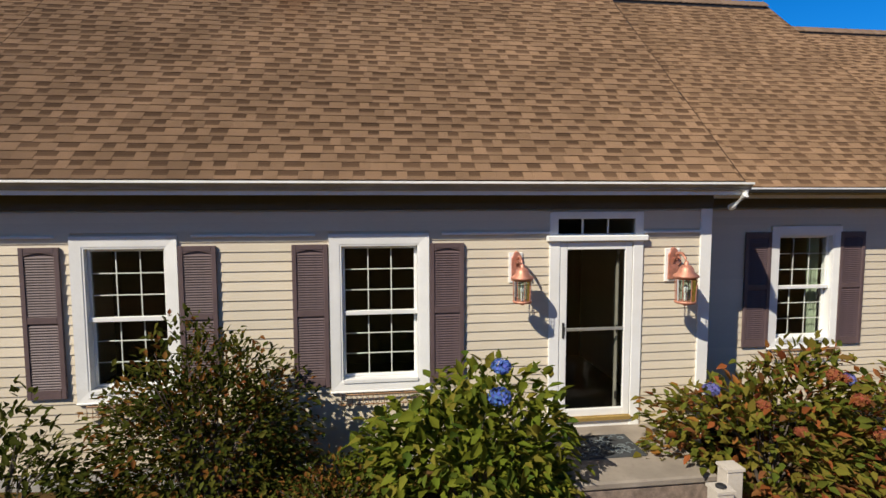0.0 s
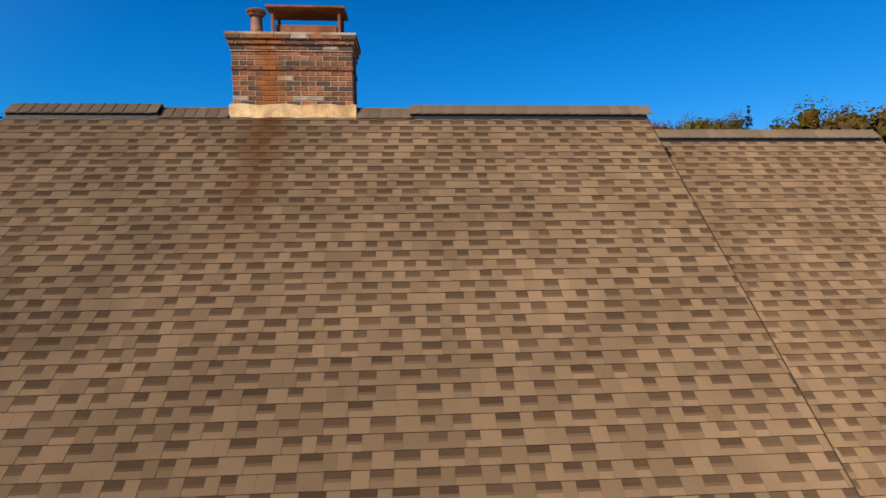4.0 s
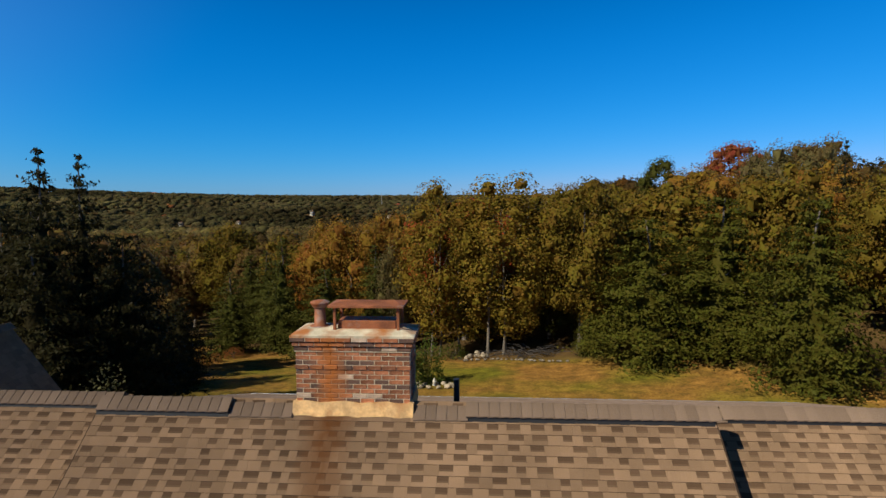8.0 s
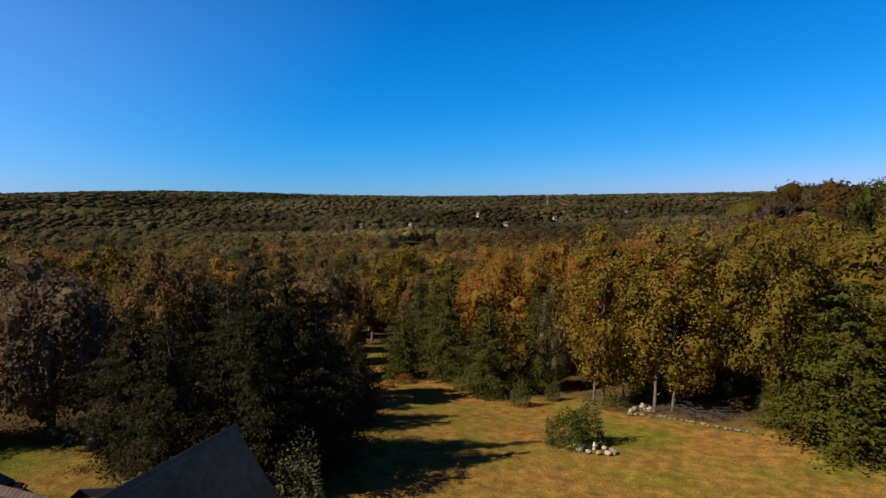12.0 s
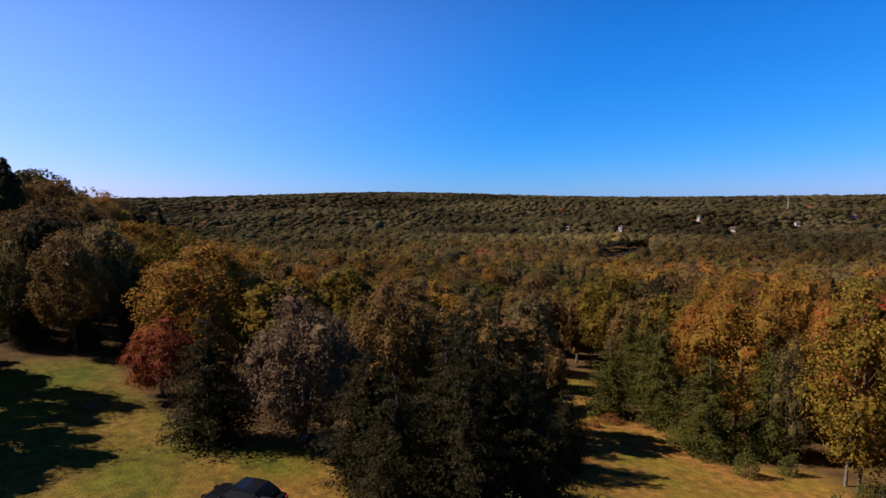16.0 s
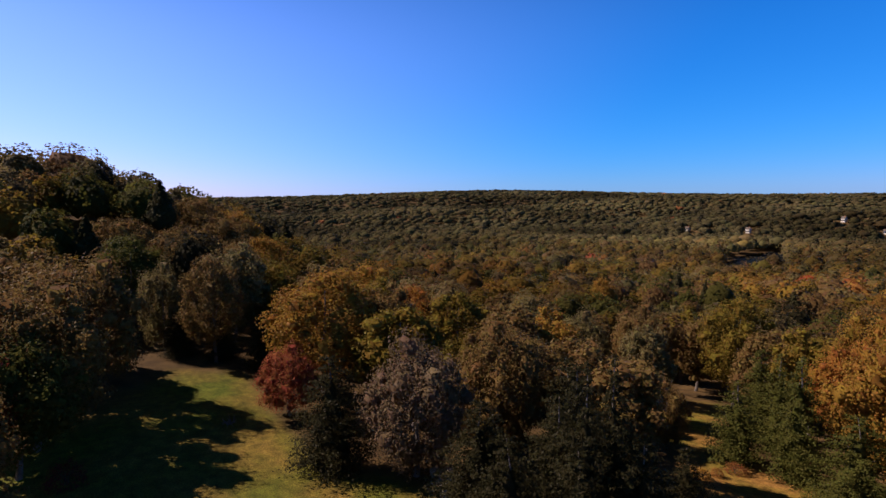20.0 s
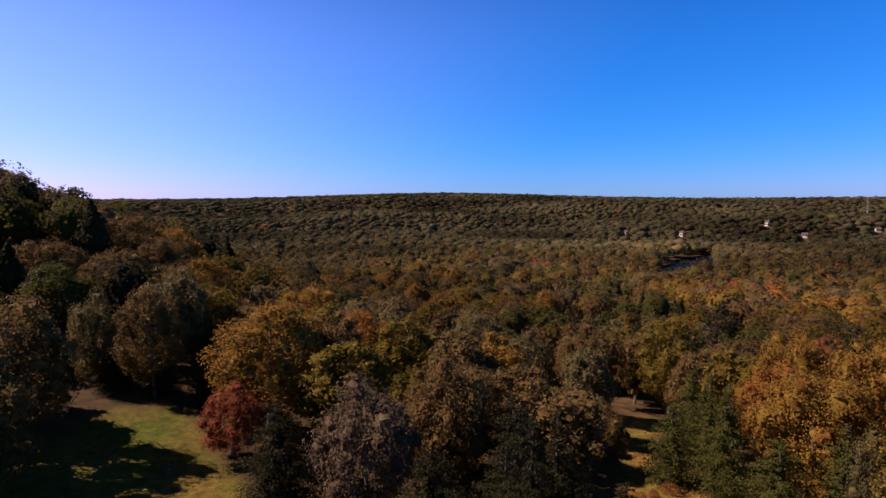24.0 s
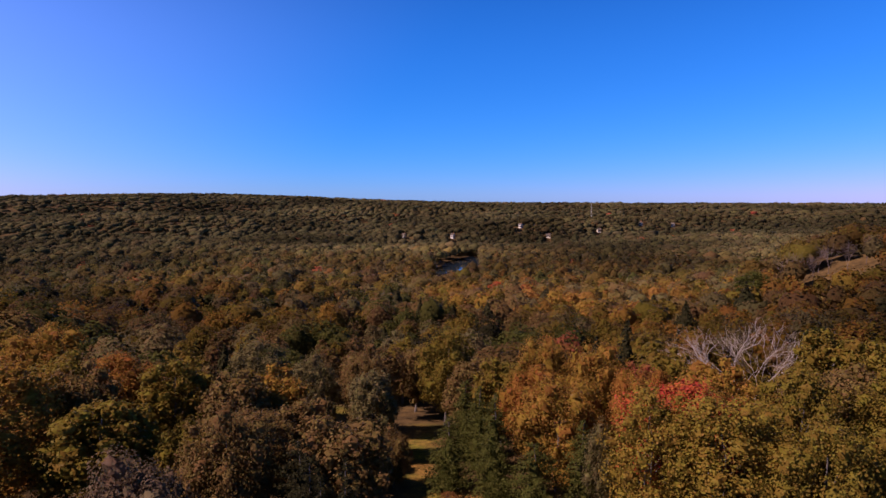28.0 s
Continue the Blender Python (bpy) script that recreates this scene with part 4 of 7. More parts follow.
tree("oak", -6.4, 62.3, 13.7, 6.9, "amber", "amber tree behind the birch clump", 85)
tree("maple", -85.2, 243.6, 10.7, 12.3, "red", "lone scarlet maple in the valley woods", 152)
tree("maple", -89.5, 116.3, 15.4, 9.5, "gold", "bright yellow maple in the valley woods", 219)
tree("maple", 17.7, 210.0, 16.0, 14.0, "green", "tall green tree beside the far field", 286)
tree("oak", -50.6, -4.3, 13.5, 11.7, "brown", "large brown-leaved oak shading the lawn", 353)
tree("oak", -38.0, -9.0, 11.0, 10.0, "brown", "large brown-leaved oak shading the lawn", 200)
tree("oak", -57.0, -8.5, 13.5, 12.0, "brown", "large brown-leaved oak shading the lawn", 120)
tree("oak", -46.5, -5.5, 10.5, 9.5, "green", "dark green oak shading the lawn", 75)
tree("spruce", 33.3, 48.7, 14.3, 4.6, "dark", "dark spruce standing above the hilltop trees", 15)
tree("cedar2", 34.6, 46.4, 12.7, 5.0, "dark", "dark round-topped pine on the hilltop skyline", 88)
tree("oak", 30.0, 36.0, 13.2, 11.0, "olive", "broad olive oak beyond the cedars", 160)
tree("oak", 33.7, 63.4, 14.4, 9.0, "grey", "thinning grey-brown oak on the hilltop skyline", 230)
tree("oak", 38.5, 61.6, 14.2, 9.0, "grey", "thinning grey-brown oak on the hilltop skyline", 300)
tree("oak", -84.0, 20.0, 12.5, 11.0, "brown", "brown oak on the wooded rise", 31)
tree("oak", -110.5, 28.0, 12.4, 11.0, "gold", "golden-brown oak on the wooded rise", 47)
tree("oak", -111.0, 21.5, 12.2, 11.0, "brown", "brown oak on the wooded rise", 53)
tree("oak", -77.0, 23.0, 12.0, 10.0, "olive", "olive oak on the wooded rise", 97)
tree("maple", -93.0, 27.5, 12.0, 11.0, "gold", "golden maple on the wooded rise", 141)
tree("oak", -102.0, 24.0, 12.0, 12.0, "brown", "brown oak on the wooded rise", 208)
tree("maple", -83.0, 6.5, 12.0, 11.0, "green", "dark green maple on the wooded rise", 255)
tree("oak", -90.0, 14.0, 12.0, 11.0, "brown", "brown oak on the wooded rise", 290)
tree("round", 6.8, 47.0, 8.0, 8.0, "green", "low dark tree behind the birches", 14)
tree("round", 1.0, 48.0, 8.0, 8.0, "green", "low dark tree behind the birches", 104)
tree("round", 10.5, 45.5, 7.5, 8.0, "green", "low dark tree behind the birches", 194)
tree("cedar", -15.8, 20.4, 9.0, 6.0, "dark", "dark cedar with dense hanging foliage beside the lawn", 11)
tree("cedar", -16.8, 16.6, 8.6, 6.4, "dark", "dark cedar with dense hanging foliage beside the lawn", 52)
tree("cedar", -20.0, 15.0, 8.4, 6.4, "dark", "dark cedar with dense hanging foliage beside the lawn", 142)
tree("wood", -44.5, 80.5, 13.0, 9.5, "brown", "brown-leaved woodland tree beyond the lawn's end", 61)
tree("wood2", -50.0, 85.0, 13.5, 9.5, "olive", "olive-green woodland tree beyond the lawn's end", 141)
tree("wood", -55.5, 93.0, 13.5, 10.0, "grey", "grey-brown thinning woodland tree beyond the lawn's end", 221)
tree("wood2", -38.5, 81.0, 13.0, 9.0, "green", "dark green woodland tree beyond the lawn's end", 301)
tree("wood", -37.3, 54.3, 12.8, 7.4, "grey", "grey-brown thinning tree beside the mown path", 33)
tree("cedar", -44.4, 50.4, 5.8, 5.0, "dark", "low dark cedar beyond the lawn", 71)
tree("cedar", -27.0, 60.8, 10.5, 6.6, "green", "dark green cedar beside the mown path", 15)
tree("cedar2", -23.6, 57.2, 10.8, 6.4, "green", "dark green cedar beside the mown path", 215)
tree("wood2", -30.0, 69.0, 12.5, 8.4, "brown", "brown-leaved tree beside the mown path", 115)
tree("cedar", -61.8, 16.6, 7.0, 5.6, "dark", "dark cedar at the corner of the side lawn", 44)
tree("cedar", -66.8, 13.6, 5.2, 5.0, "dark", "low dark cedar at the edge of the side lawn", 144)
tree("cedar", -69.4, 9.2, 5.4, 5.2, "dark", "low dark cedar at the edge of the side lawn", 244)
tree("wood", -72.5, -5.0, 13.0, 11.0, "brown", "large brown-leaved tree beyond the side lawn", 190)
tree("wood2", -67.0, -2.8, 12.5, 9.5, "brown", "large brown-leaved tree beyond the side lawn", 280)
tree("cedar", -23.4, 24.4, 10.6, 6.8, "dark", "dark cedar with dense hanging foliage behind the spruces", 23)
tree("cedar", -27.4, 28.3, 10.2, 6.8, "dark", "dark cedar with dense hanging foliage behind the spruces", 123)
tree("maple", -45.5, -9.5, 11.5, 9.0, "rust", "red-brown maple shading the lawn", 20)


def dead_crown(name, seed, height, wood):
    """A dead crown: low forks that rise and fan out wide into fine twigs."""
    rng = np.random.default_rng(seed)
    m = Mesh()

    def grow(p, d, length, r, level):
        side = Vector(rng.normal(size=3)) * length * 0.07
        a = p + d * length * 0.5 + side
        b = p + d * length + side * 0.4 + Vector((0, 0, 0.06 * length))
        m.tube([p, a, b], [r, r * 0.84, r * 0.66], 6 if level < 2 else 4, False)
        if level >= 7:
            return
        for k in range(3 if level in (1, 2, 4) else 2):
            turn = Vector(rng.normal(size=3))
            turn = (turn - d * turn.dot(d)).normalized()
            nd = d + turn * rng.uniform(0.35, 0.75)
            nd.z = nd.z * 0.85 + 0.12
            grow(a.lerp(b, 0.2) if k == 2 else b, nd.normalized(), length * rng.uniform(0.70, 0.88), r * rng.uniform(0.58, 0.7), level + 1)

    for turn, lean in ((0.4, 0.55), (2.6, 0.7), (4.5, 0.6)):
        grow(Vector((0, 0, 2.5)), Vector((math.cos(turn) * lean, math.sin(turn) * lean, 1)).normalized(), height * 0.27, height * 0.0105, 1)
    m.tube([(0, 0, -0.5), (0.1, 0, 1.2), (0, 0, 2.7)], [height * 0.024, height * 0.021, height * 0.018], 8, False)
    return part(name, m, wood)


dead = dead_crown("dead_tree", 8, 15.0, M_DEAD)
dead.location = (7.6, 84.0, gz(7.6, 84.0) - 0.3)
dead.scale = (1.02, 1.02, 0.86)
tagged(dead, "bleached leafless dead tree spreading above the woods", "tree")
placed.append((7.6, 84.0, 6.5))
placed.append((6.5, 77.0, 5.0))
far_bare = dead_crown("bare_tree", 9, 12.5, mat("greyish_bare_twigs", (0.14, 0.098, 0.082), 0.95, var=0.25, scale=2, fine=12))
tagged(far_bare, "greyish-pink leafless tree beside the far field", "tree", "bare trees by the field")
for k, (x, y) in enumerate(((33, 229), (38, 227), (43, 230), (48, 228), (54, 231), (41, 236), (30, 235))):
    m = pose(x, y, gz(x, y), 0, 0, 47 * k) @ Matrix.Diagonal((0.55, 0.55, 0.85, 1))
    if k:
        copy_thing(far_bare, m)
    else:
        far_bare.matrix_basis = m
    placed.append((x, y, 2.5))


# ---------------------------------------------------------------- woodland




def crown_shapes(rng, fine, count=8):
    """Lumpy crowns: rounded boughs that swell out of a dome, with creases between them."""
    bm = bmesh.new()
    bmesh.ops.create_icosphere(bm, subdivisions=fine, radius=1.0)
    d = np.array([p.co[:] for p in bm.verts])
    d /= np.linalg.norm(d, axis=1, keepdims=True)
    f = np.array([[p.index for p in q.verts] for q in bm.faces if max(p.co.z for p in q.verts) > (0.1 if fine == 1 else -0.45)])
    bm.free()
    radii, lobes = [], []
    for k in range(count):
        n = (9, 16, 26)[fine - 1]
        l = rng.normal(size=(n, 3))
        l[:, 2] = np.abs(l[:, 2]) * 1.1 - 0.25
        l /= np.linalg.norm(l, axis=1, keepdims=True)
        lobes.append((l, rng.uniform(0.75, 1.12, n), rng.uniform(0.0, 1.0)))
        radii.append(swell(d, lobes[-1]))
    return d, f, np.array(radii), lobes


def swell(d, crown):
    """How far a crown reaches in each direction."""
    l, reach, tall = crown
    c = np.clip(d @ l.T, -1, 1)
    r = (reach * np.exp(-(1 - c) * 9.0)).max(axis=1)
    return 0.60 + 0.40 * r


def forest(name, label, r0, r1, gap, sprays, seed, leaf, high=(9.5, 14.0), sweep=(-46, 100), fine=2, material=None, tight=0.72):
    """Many trees as one mesh: lumpy crowns wrapped in leaf sprays, each tree of its own hue."""
    rng = np.random.default_rng(seed)
    material = material or M_LEAF_FAR
    n = int(0.5 * math.radians(sweep[1] - sweep[0]) * (r1 * r1 - r0 * r0) / (gap * gap) * (5.0 if r0 < 300 else 3.2))
    b = np.radians(rng.uniform(*sweep, n))
    r = np.sqrt(rng.uniform(r0 * r0, r1 * r1, n))
    x, y = -np.sin(b) * r, np.cos(b) * r
    keep = ~lawn_at(x, y) & ~in_pond(x, y, 1.02) & ((y > -40) | (sweep[0] > 90))
    for s in range(14, 112, 14):
        keep &= ~in_pond(x - 0.39 * s, y + 0.92 * s, 0.82)
    for dx, dy in ((4.5, 0), (-4.5, 0), (0, 4.5), (0, -4.5)):
        keep &= ~lawn_at(x + dx, y + dy)
    for px, py, pr in placed:
        keep &= np.hypot(x - px, y - py) > pr + gap * 0.42
    for hx, hy in HAMLET:
        d = math.hypot(hx + 15, hy - 15)
        ux, uy = (-15 - hx) / d, (15 - hy) / d
        along, across = (x - hx) * ux + (y - hy) * uy, (x - hx) * uy - (y - hy) * ux
        keep &= ~((np.abs(across) < 8) & (along > -9) & (along < 60))
    x, y = x[keep], y[keep]
    # thin out trees that stand too close together
    cell = gap * tight
    seen, ok = {}, []
    for k in range(len(x)):
        key = (int(x[k] // cell), int(y[k] // cell))
        near = [seen[q] for q in ((key[0] + i, key[1] + j) for i in (-1, 0, 1) for j in (-1, 0, 1)) if q in seen]
        if key not in seen and all(math.hypot(x[k] - x[q], y[k] - y[q]) > cell for q in near):
            seen[key] = k
            ok.append(k)
    x, y = x[ok], y[ok]
    n = len(x)
    h = rng.uniform(*high, n)
    w = gap * np.clip(rng.lognormal(0.08, 0.28, n), 0.7, 2.0)
    h = h * np.clip(0.72 + 0.26 * w / gap, 0.8, 1.2)
    if r0 >= 460:
        w = w * 1.4
    # dark pointed evergreens stand here and there among the broad crowns
    firs = (rng.uniform(0, 1, n) < 0.07) & (np.hypot(x, y) < 220)
    w[firs] *= 0.75
    h[firs] *= 1.08
    names = ("dark", "green", "green", "olive", "brown", "olive", "brown", "grey", "olive", "gold", "gold", "gold", "amber")
    palette = np.array([HUES[k] for k in names])
    bearing = np.degrees(np.arctan2(-x, y))
    patch = np.array([noise.noise((float(a) * 0.011, float(c) * 0.011, 3.0)) for a, c in zip(x, y)])
    # more gold on the slope behind the birches, more brown and green towards the hill
    turn = 0.10 * np.clip((28 - bearing) / 22, -1, 1) * np.clip((bearing + 8) / 10, 0, 1)
    pick = np.clip((rng.uniform(0, 1, n) * 0.66 + (patch + 0.5) * 0.34 + turn) * len(palette), 0, len(palette) - 1).astype(int)
    hue = palette[pick] * rng.uniform(0.62, 1.0, (n, 1)) * (1.0, 0.95, 1.0)
    hue[firs] = np.array(HUES["dark"]) * rng.uniform(1.0, 1.7, (firs.sum(), 1))
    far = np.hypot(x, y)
    # hues fade to one dull olive with distance, haze put into the colour
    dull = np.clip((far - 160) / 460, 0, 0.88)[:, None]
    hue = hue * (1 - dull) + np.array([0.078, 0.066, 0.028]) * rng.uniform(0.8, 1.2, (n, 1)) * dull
    # hues darken in the folds, relief shading put into the tree colour
    fold_shade = np.clip(0.5 - 0.45 * folds(x, y) + rng.normal(size=n) * 0.25, 0, 1) * np.clip((far - 280) / 450, 0, 0.85)
    hue = hue * (1 - fold_shade[:, None]) + np.array([0.054, 0.048, 0.021]) * fold_shade[:, None]
    hue[rng.uniform(0, 1, n) < 0.004] = HUES["rust"]
    # broad patches of lighter and darker wood
    broad = np.array([noise.noise((float(a) * 0.006, float(c) * 0.006, 9.0)) for a, c in zip(x, y)])
    hue = hue * np.clip(1 + 1.1 * broad, 0.55, 1.55)[:, None]
    z = ground_z(x, y)
    d0, f0, radii, lobes = crown_shapes(rng, fine)
    kind = rng.integers(0, len(lobes), n)
    spin = rng.uniform(0, 6.283, n)
    cs, sn = np.cos(spin), np.sin(spin)

    def settle(who, d, rad):
        """Crown points turned, stretched and set on the ground; evergreens taper to a point."""
        half = 0.47 * h[who]
        dz = d[:, 2] * rad
        thin = np.where(firs[who], np.clip(1.02 - (dz + 0.6) / 1.65, 0.05, 1.0) * 1.15, 1.0)
        dx, dy = d[:, 0] * rad * thin, d[:, 1] * rad * thin
        return np.c_[x[who] + (dx * cs[who] - dy * sn[who]) * w[who] / 2, y[who] + (dx * sn[who] + dy * cs[who]) * w[who] / 2, z[who] + h[who] - half + dz * half]

    if sprays:
        who = np.repeat(np.arange(n), sprays)
        k = len(who)
        d = rng.normal(size=(k, 3))
        d /= np.linalg.norm(d, axis=1, keepdims=True)
        d[:, 2] = np.where(d[:, 2] < -0.35, -d[:, 2], d[:, 2])
        rad = np.empty(k)
        for q, crown in enumerate(lobes):
            mine = kind[who] == q
            rad[mine] = swell(d[mine], crown)
        rad = rad * rng.uniform(0.93, 1.06, k)
        pos = settle(who, d, rad)
        out = np.c_[d[:, 0] * cs[who] - d[:, 1] * sn[who], d[:, 0] * sn[who] + d[:, 1] * cs[who], d[:, 2]]
        v, f = leaves(rng, pos, leaf * (1 + far[who] / 1500), 0.25, out, 0.8, 0.2, 1.6)
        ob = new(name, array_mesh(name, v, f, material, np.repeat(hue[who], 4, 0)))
        tagged(ob, label, "woodland", kind="stuff")
    m = len(d0)
    who = np.repeat(np.arange(n), m)
    a = radii[kind].reshape(-1) * rng.uniform(0.84, 1.03, n * m)
    v = settle(who, np.tile(d0, (n, 1)), a * (0.82 if r0 < 100 else 0.9 if r0 < 290 else 0.94 if r0 < 460 else 0.92))
    f = (f0[None] + (np.arange(n) * m)[:, None, None]).reshape(-1, 3)
    boughs = name + "_boughs" if sprays else name
    # inner boughs a touch darker, crown shade put into their hue
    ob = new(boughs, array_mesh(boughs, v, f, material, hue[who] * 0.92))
    ob.data.polygons.foreach_set("use_smooth", [True] * len(ob.data.polygons))
    tagged(ob, label + (", inner boughs" if sprays else ""), "woodland", kind="stuff")


HAMLET = [(-301, 677), (-363, 653), (-88, 990), (-239, 787), (-246, 872), (37, 942), (-38, 1029), (-135, 852), (-190, 760), (-10, 960)]


def near_wood(count=900, gap=6.2):
    """The single trees of the wood's edge, set wherever lawn and garden trees leave room."""
    rng = np.random.default_rng(31)
    words = {"olive": "olive-green", "gold": "golden", "amber": "amber", "brown": "brown-leaved", "green": "dark green", "grey": "grey-brown thinning", "rust": "red-brown"}
    for k in range(count):
        b, r = math.radians(rng.uniform(-46, 112)), math.sqrt(rng.uniform(28**2, 80**2))
        x, y = -math.sin(b) * r, math.cos(b) * r
        hue = rng.choice(["brown", "brown", "olive", "olive", "gold", "grey"] if b > 0.55 else ["olive", "olive", "brown", "green", "gold"] if b < 0 else ["gold", "olive", "amber", "gold", "brown", "olive", "rust"])
        high, wide = rng.uniform(10.0, 14.0), rng.uniform(7.5, 10.5)
        spin = rng.uniform(0, 360)
        near = [(x + dx, y + dy) for dx in (-4.5, 0, 4.5) for dy in (-4.5, 0, 4.5)]
        if (x < -42 and y < 13) or y < 8 or any(lawn_at(np.array(p), np.array(q)) for p, q in near):
            continue
        if any(math.hypot(x - px, y - py) < pr + gap * 0.5 for px, py, pr in placed):
            continue
        tree("wood" if k % 2 else "wood2", x, y, high, wide, str(hue), words[str(hue)] + " woodland tree at the lawn's edge", spin)


near_wood()
forest("woodland", "mixed autumn woodland in olive, gold and brown", 76, 160, 7.6, 680, 16, 0.28, (9.0, 13.5), (-46, 118), 2, None, 0.58)
forest("valley_woodland", "dense autumn woodland filling the valley", 160, 290, 8.6, 120, 12, 0.46, (9.0, 13.5), (-46, 98), 2, None, 0.52)
forest("lower_valley_woodland", "dense autumn woodland filling the valley floor", 290, 460, 9.0, 36, 17, 0.62, (9.0, 13.5), (-46, 98), 1, None, 0.52)
forest("hill_woodland", "distant wooded hills in dull green and brown", 460, 780, 9.6, 30, 13, 0.62, (9.0, 13.5), (-46, 96), 1, M_LEAF_HILL, 0.52)
forest("far_hill_woodland", "distant wooded slope in dull green and brown", 780, 1200, 12.0, 14, 18, 0.8, (8.5, 13.0), (-46, 96), 1, M_LEAF_HILL, 0.54)
forest("ridge_woodland", "distant wooded ridge on the skyline", 1200, 1800, 17, 8, 14, 1.0, (7.5, 11.0), (-46, 96), 1, M_LEAF_HILL, 0.58)
# added out of view: blocks low sky light, darkens window reflections
forest("roadside_woodland", "unseen trees added before the house to close the place and block low sky", 38, 100, 9.0, 130, 15, 0.5, (10.0, 14.0), (118, 314))

# ---------------------------------------------------------------- windows, shutters, door


def bar(parent, name, material, x0, x1, y0, y1, z0, z1, c=0.004, label=""):
    m = Mesh()
    m.box(x0, x1, y0, y1, z0, z1, None, c)
    return part(name, m, material, parent, label)


PANE = {}


def pane(parent, x0, x1, z0, z1, y):
    key = (round(x1 - x0, 3), round(z1 - z0, 3))
    if key not in PANE:
        m = Mesh()
        m.face((0, 0, 0), (key[0], 0, 0), (key[0], 0, key[1]), (0, 0, key[1]))
        PANE[key] = m.data("pane", M_GLASS)
    ob = part("pane", PANE[key], None, parent)
    ob.location = (x0, y, z0)
    ob.visible_shadow = False


def sash(window, x0, x1, z0, z1, y, rail=0.03):
    """A sash with three by three panes and slender white bars between them."""
    m = Mesh()
    for a, b, c, d in ((x0, x0 + rail, z0, z1), (x1 - rail, x1, z0, z1), (x0 + rail, x1 - rail, z0, z0 + rail), (x0 + rail, x1 - rail, z1 - rail, z1)):
        m.box(a, b, y, y + 0.035, c, d, None, 0.004)
    part("sash", m, M_WHITE, window)
    gx0, gx1, gz0, gz1 = x0 + rail, x1 - rail, z0 + rail, z1 - rail
    w, h = (gx1 - gx0) / 3, (gz1 - gz0) / 3
    for i in range(3):
        for k in range(3):
            pane(window, gx0 + w * i, gx0 + w * (i + 1), gz0 + h * k, gz0 + h * (k + 1), y + 0.014)
    for i in (1, 2):
        bar(window, "muntin", M_WHITE, gx0 + w * i - 0.006, gx0 + w * i + 0.006, y + 0.018, y + 0.026, gz0, gz1, 0.001)
        bar(window, "muntin", M_WHITE, gx0, gx1, y + 0.0185, y + 0.0255, gz0 + h * i - 0.006, gz0 + h * i + 0.006, 0.001)


def window(box, y, curtain=False):
    x0, x1, z0, z1 = box
    t = 0.108
    m = Mesh()
    # casing with mitred corners
    a = [(x0, z0), (x1, z0), (x1, z1), (x0, z1)]
    b = [(x0 + t, z0 + t), (x1 - t, z0 + t), (x1 - t, z1 - t), (x0 + t, z1 - t)]
    m.v = [(p, y - 0.035, q) for p, q in a] + [(p, y - 0.026, q) for p, q in b] + [(p, y + 0.02, q) for p, q in b] + [(p, y + 0.02, q) for p, q in a]
    for k in range(4):
        j = (k + 1) % 4
        m.f += [(k, j, 4 + j, 4 + k), (4 + k, 4 + j, 8 + j, 8 + k), (8 + k, 8 + j, 12 + j, 12 + k), (12 + k, 12 + j, j, k)]
    w = part("window", m, M_WHITE, HOUSE, "white double-hung window with grid bars")
    m = Mesh()
    m.box(x0 + t - 0.02, x0 + t + 0.02, y - 0.02, y + 0.15, z0 + t, z1 - t)
    m.box(x1 - t - 0.02, x1 - t + 0.02, y - 0.02, y + 0.15, z0 + t, z1 - t)
    m.box(x0 + t + 0.02, x1 - t - 0.02, y - 0.02, y + 0.15, z1 - t - 0.02, z1 - t + 0.02)
    m.box(x0 + t + 0.02, x1 - t - 0.02, y - 0.04, y + 0.15, z0 + t - 0.02, z0 + t + 0.015)
    part("jamb", m, M_WHITE, w)
    bar(w, "sill", M_WHITE, x0 - 0.01, x1 + 0.01, y - 0.045, y + 0.0, z0 - 0.02, z0, 0.006)
    gx0, gx1, gz0, gz1 = x0 + t + 0.021, x1 - t - 0.021, z0 + t + 0.016, z1 - t - 0.021
    mid = (gz0 + gz1) / 2
    sash(w, gx0, gx1, mid - 0.012, gz1, y + 0.045)
    sash(w, gx0, gx1, gz0, mid + 0.012, y + 0.085)
    bar(w, "meeting_rail", M_WHITE, gx0, gx1, y + 0.012, y + 0.044, mid - 0.025, mid + 0.022)
    if curtain:
        m = Mesh()
        n = 18
        for k in range(n):
            a0, a1 = k / n, (k + 1) / n
            xa, xb = gx1 - 0.2 + 0.2 * a0, gx1 - 0.2 + 0.2 * a1
            ya, yb = y + 0.2 + 0.02 * math.sin(k * 1.9), y + 0.2 + 0.02 * math.sin((k + 1) * 1.9)
            m.face((xa + 0.05 * (1 - a0), ya, gz0), (xb + 0.05 * (1 - a1), yb, gz0), (xb, yb, gz1 + 0.05), (xa, ya, gz1 + 0.05))
        part("curtain", m, mat("pale_green_curtain", (0.34, 0.40, 0.29), 0.9, var=0.15, scale=4), w, "pale green hanging curtain")
    return w


window(W1, 0)
window(W2, 0)
window(W3, 0.76, True)


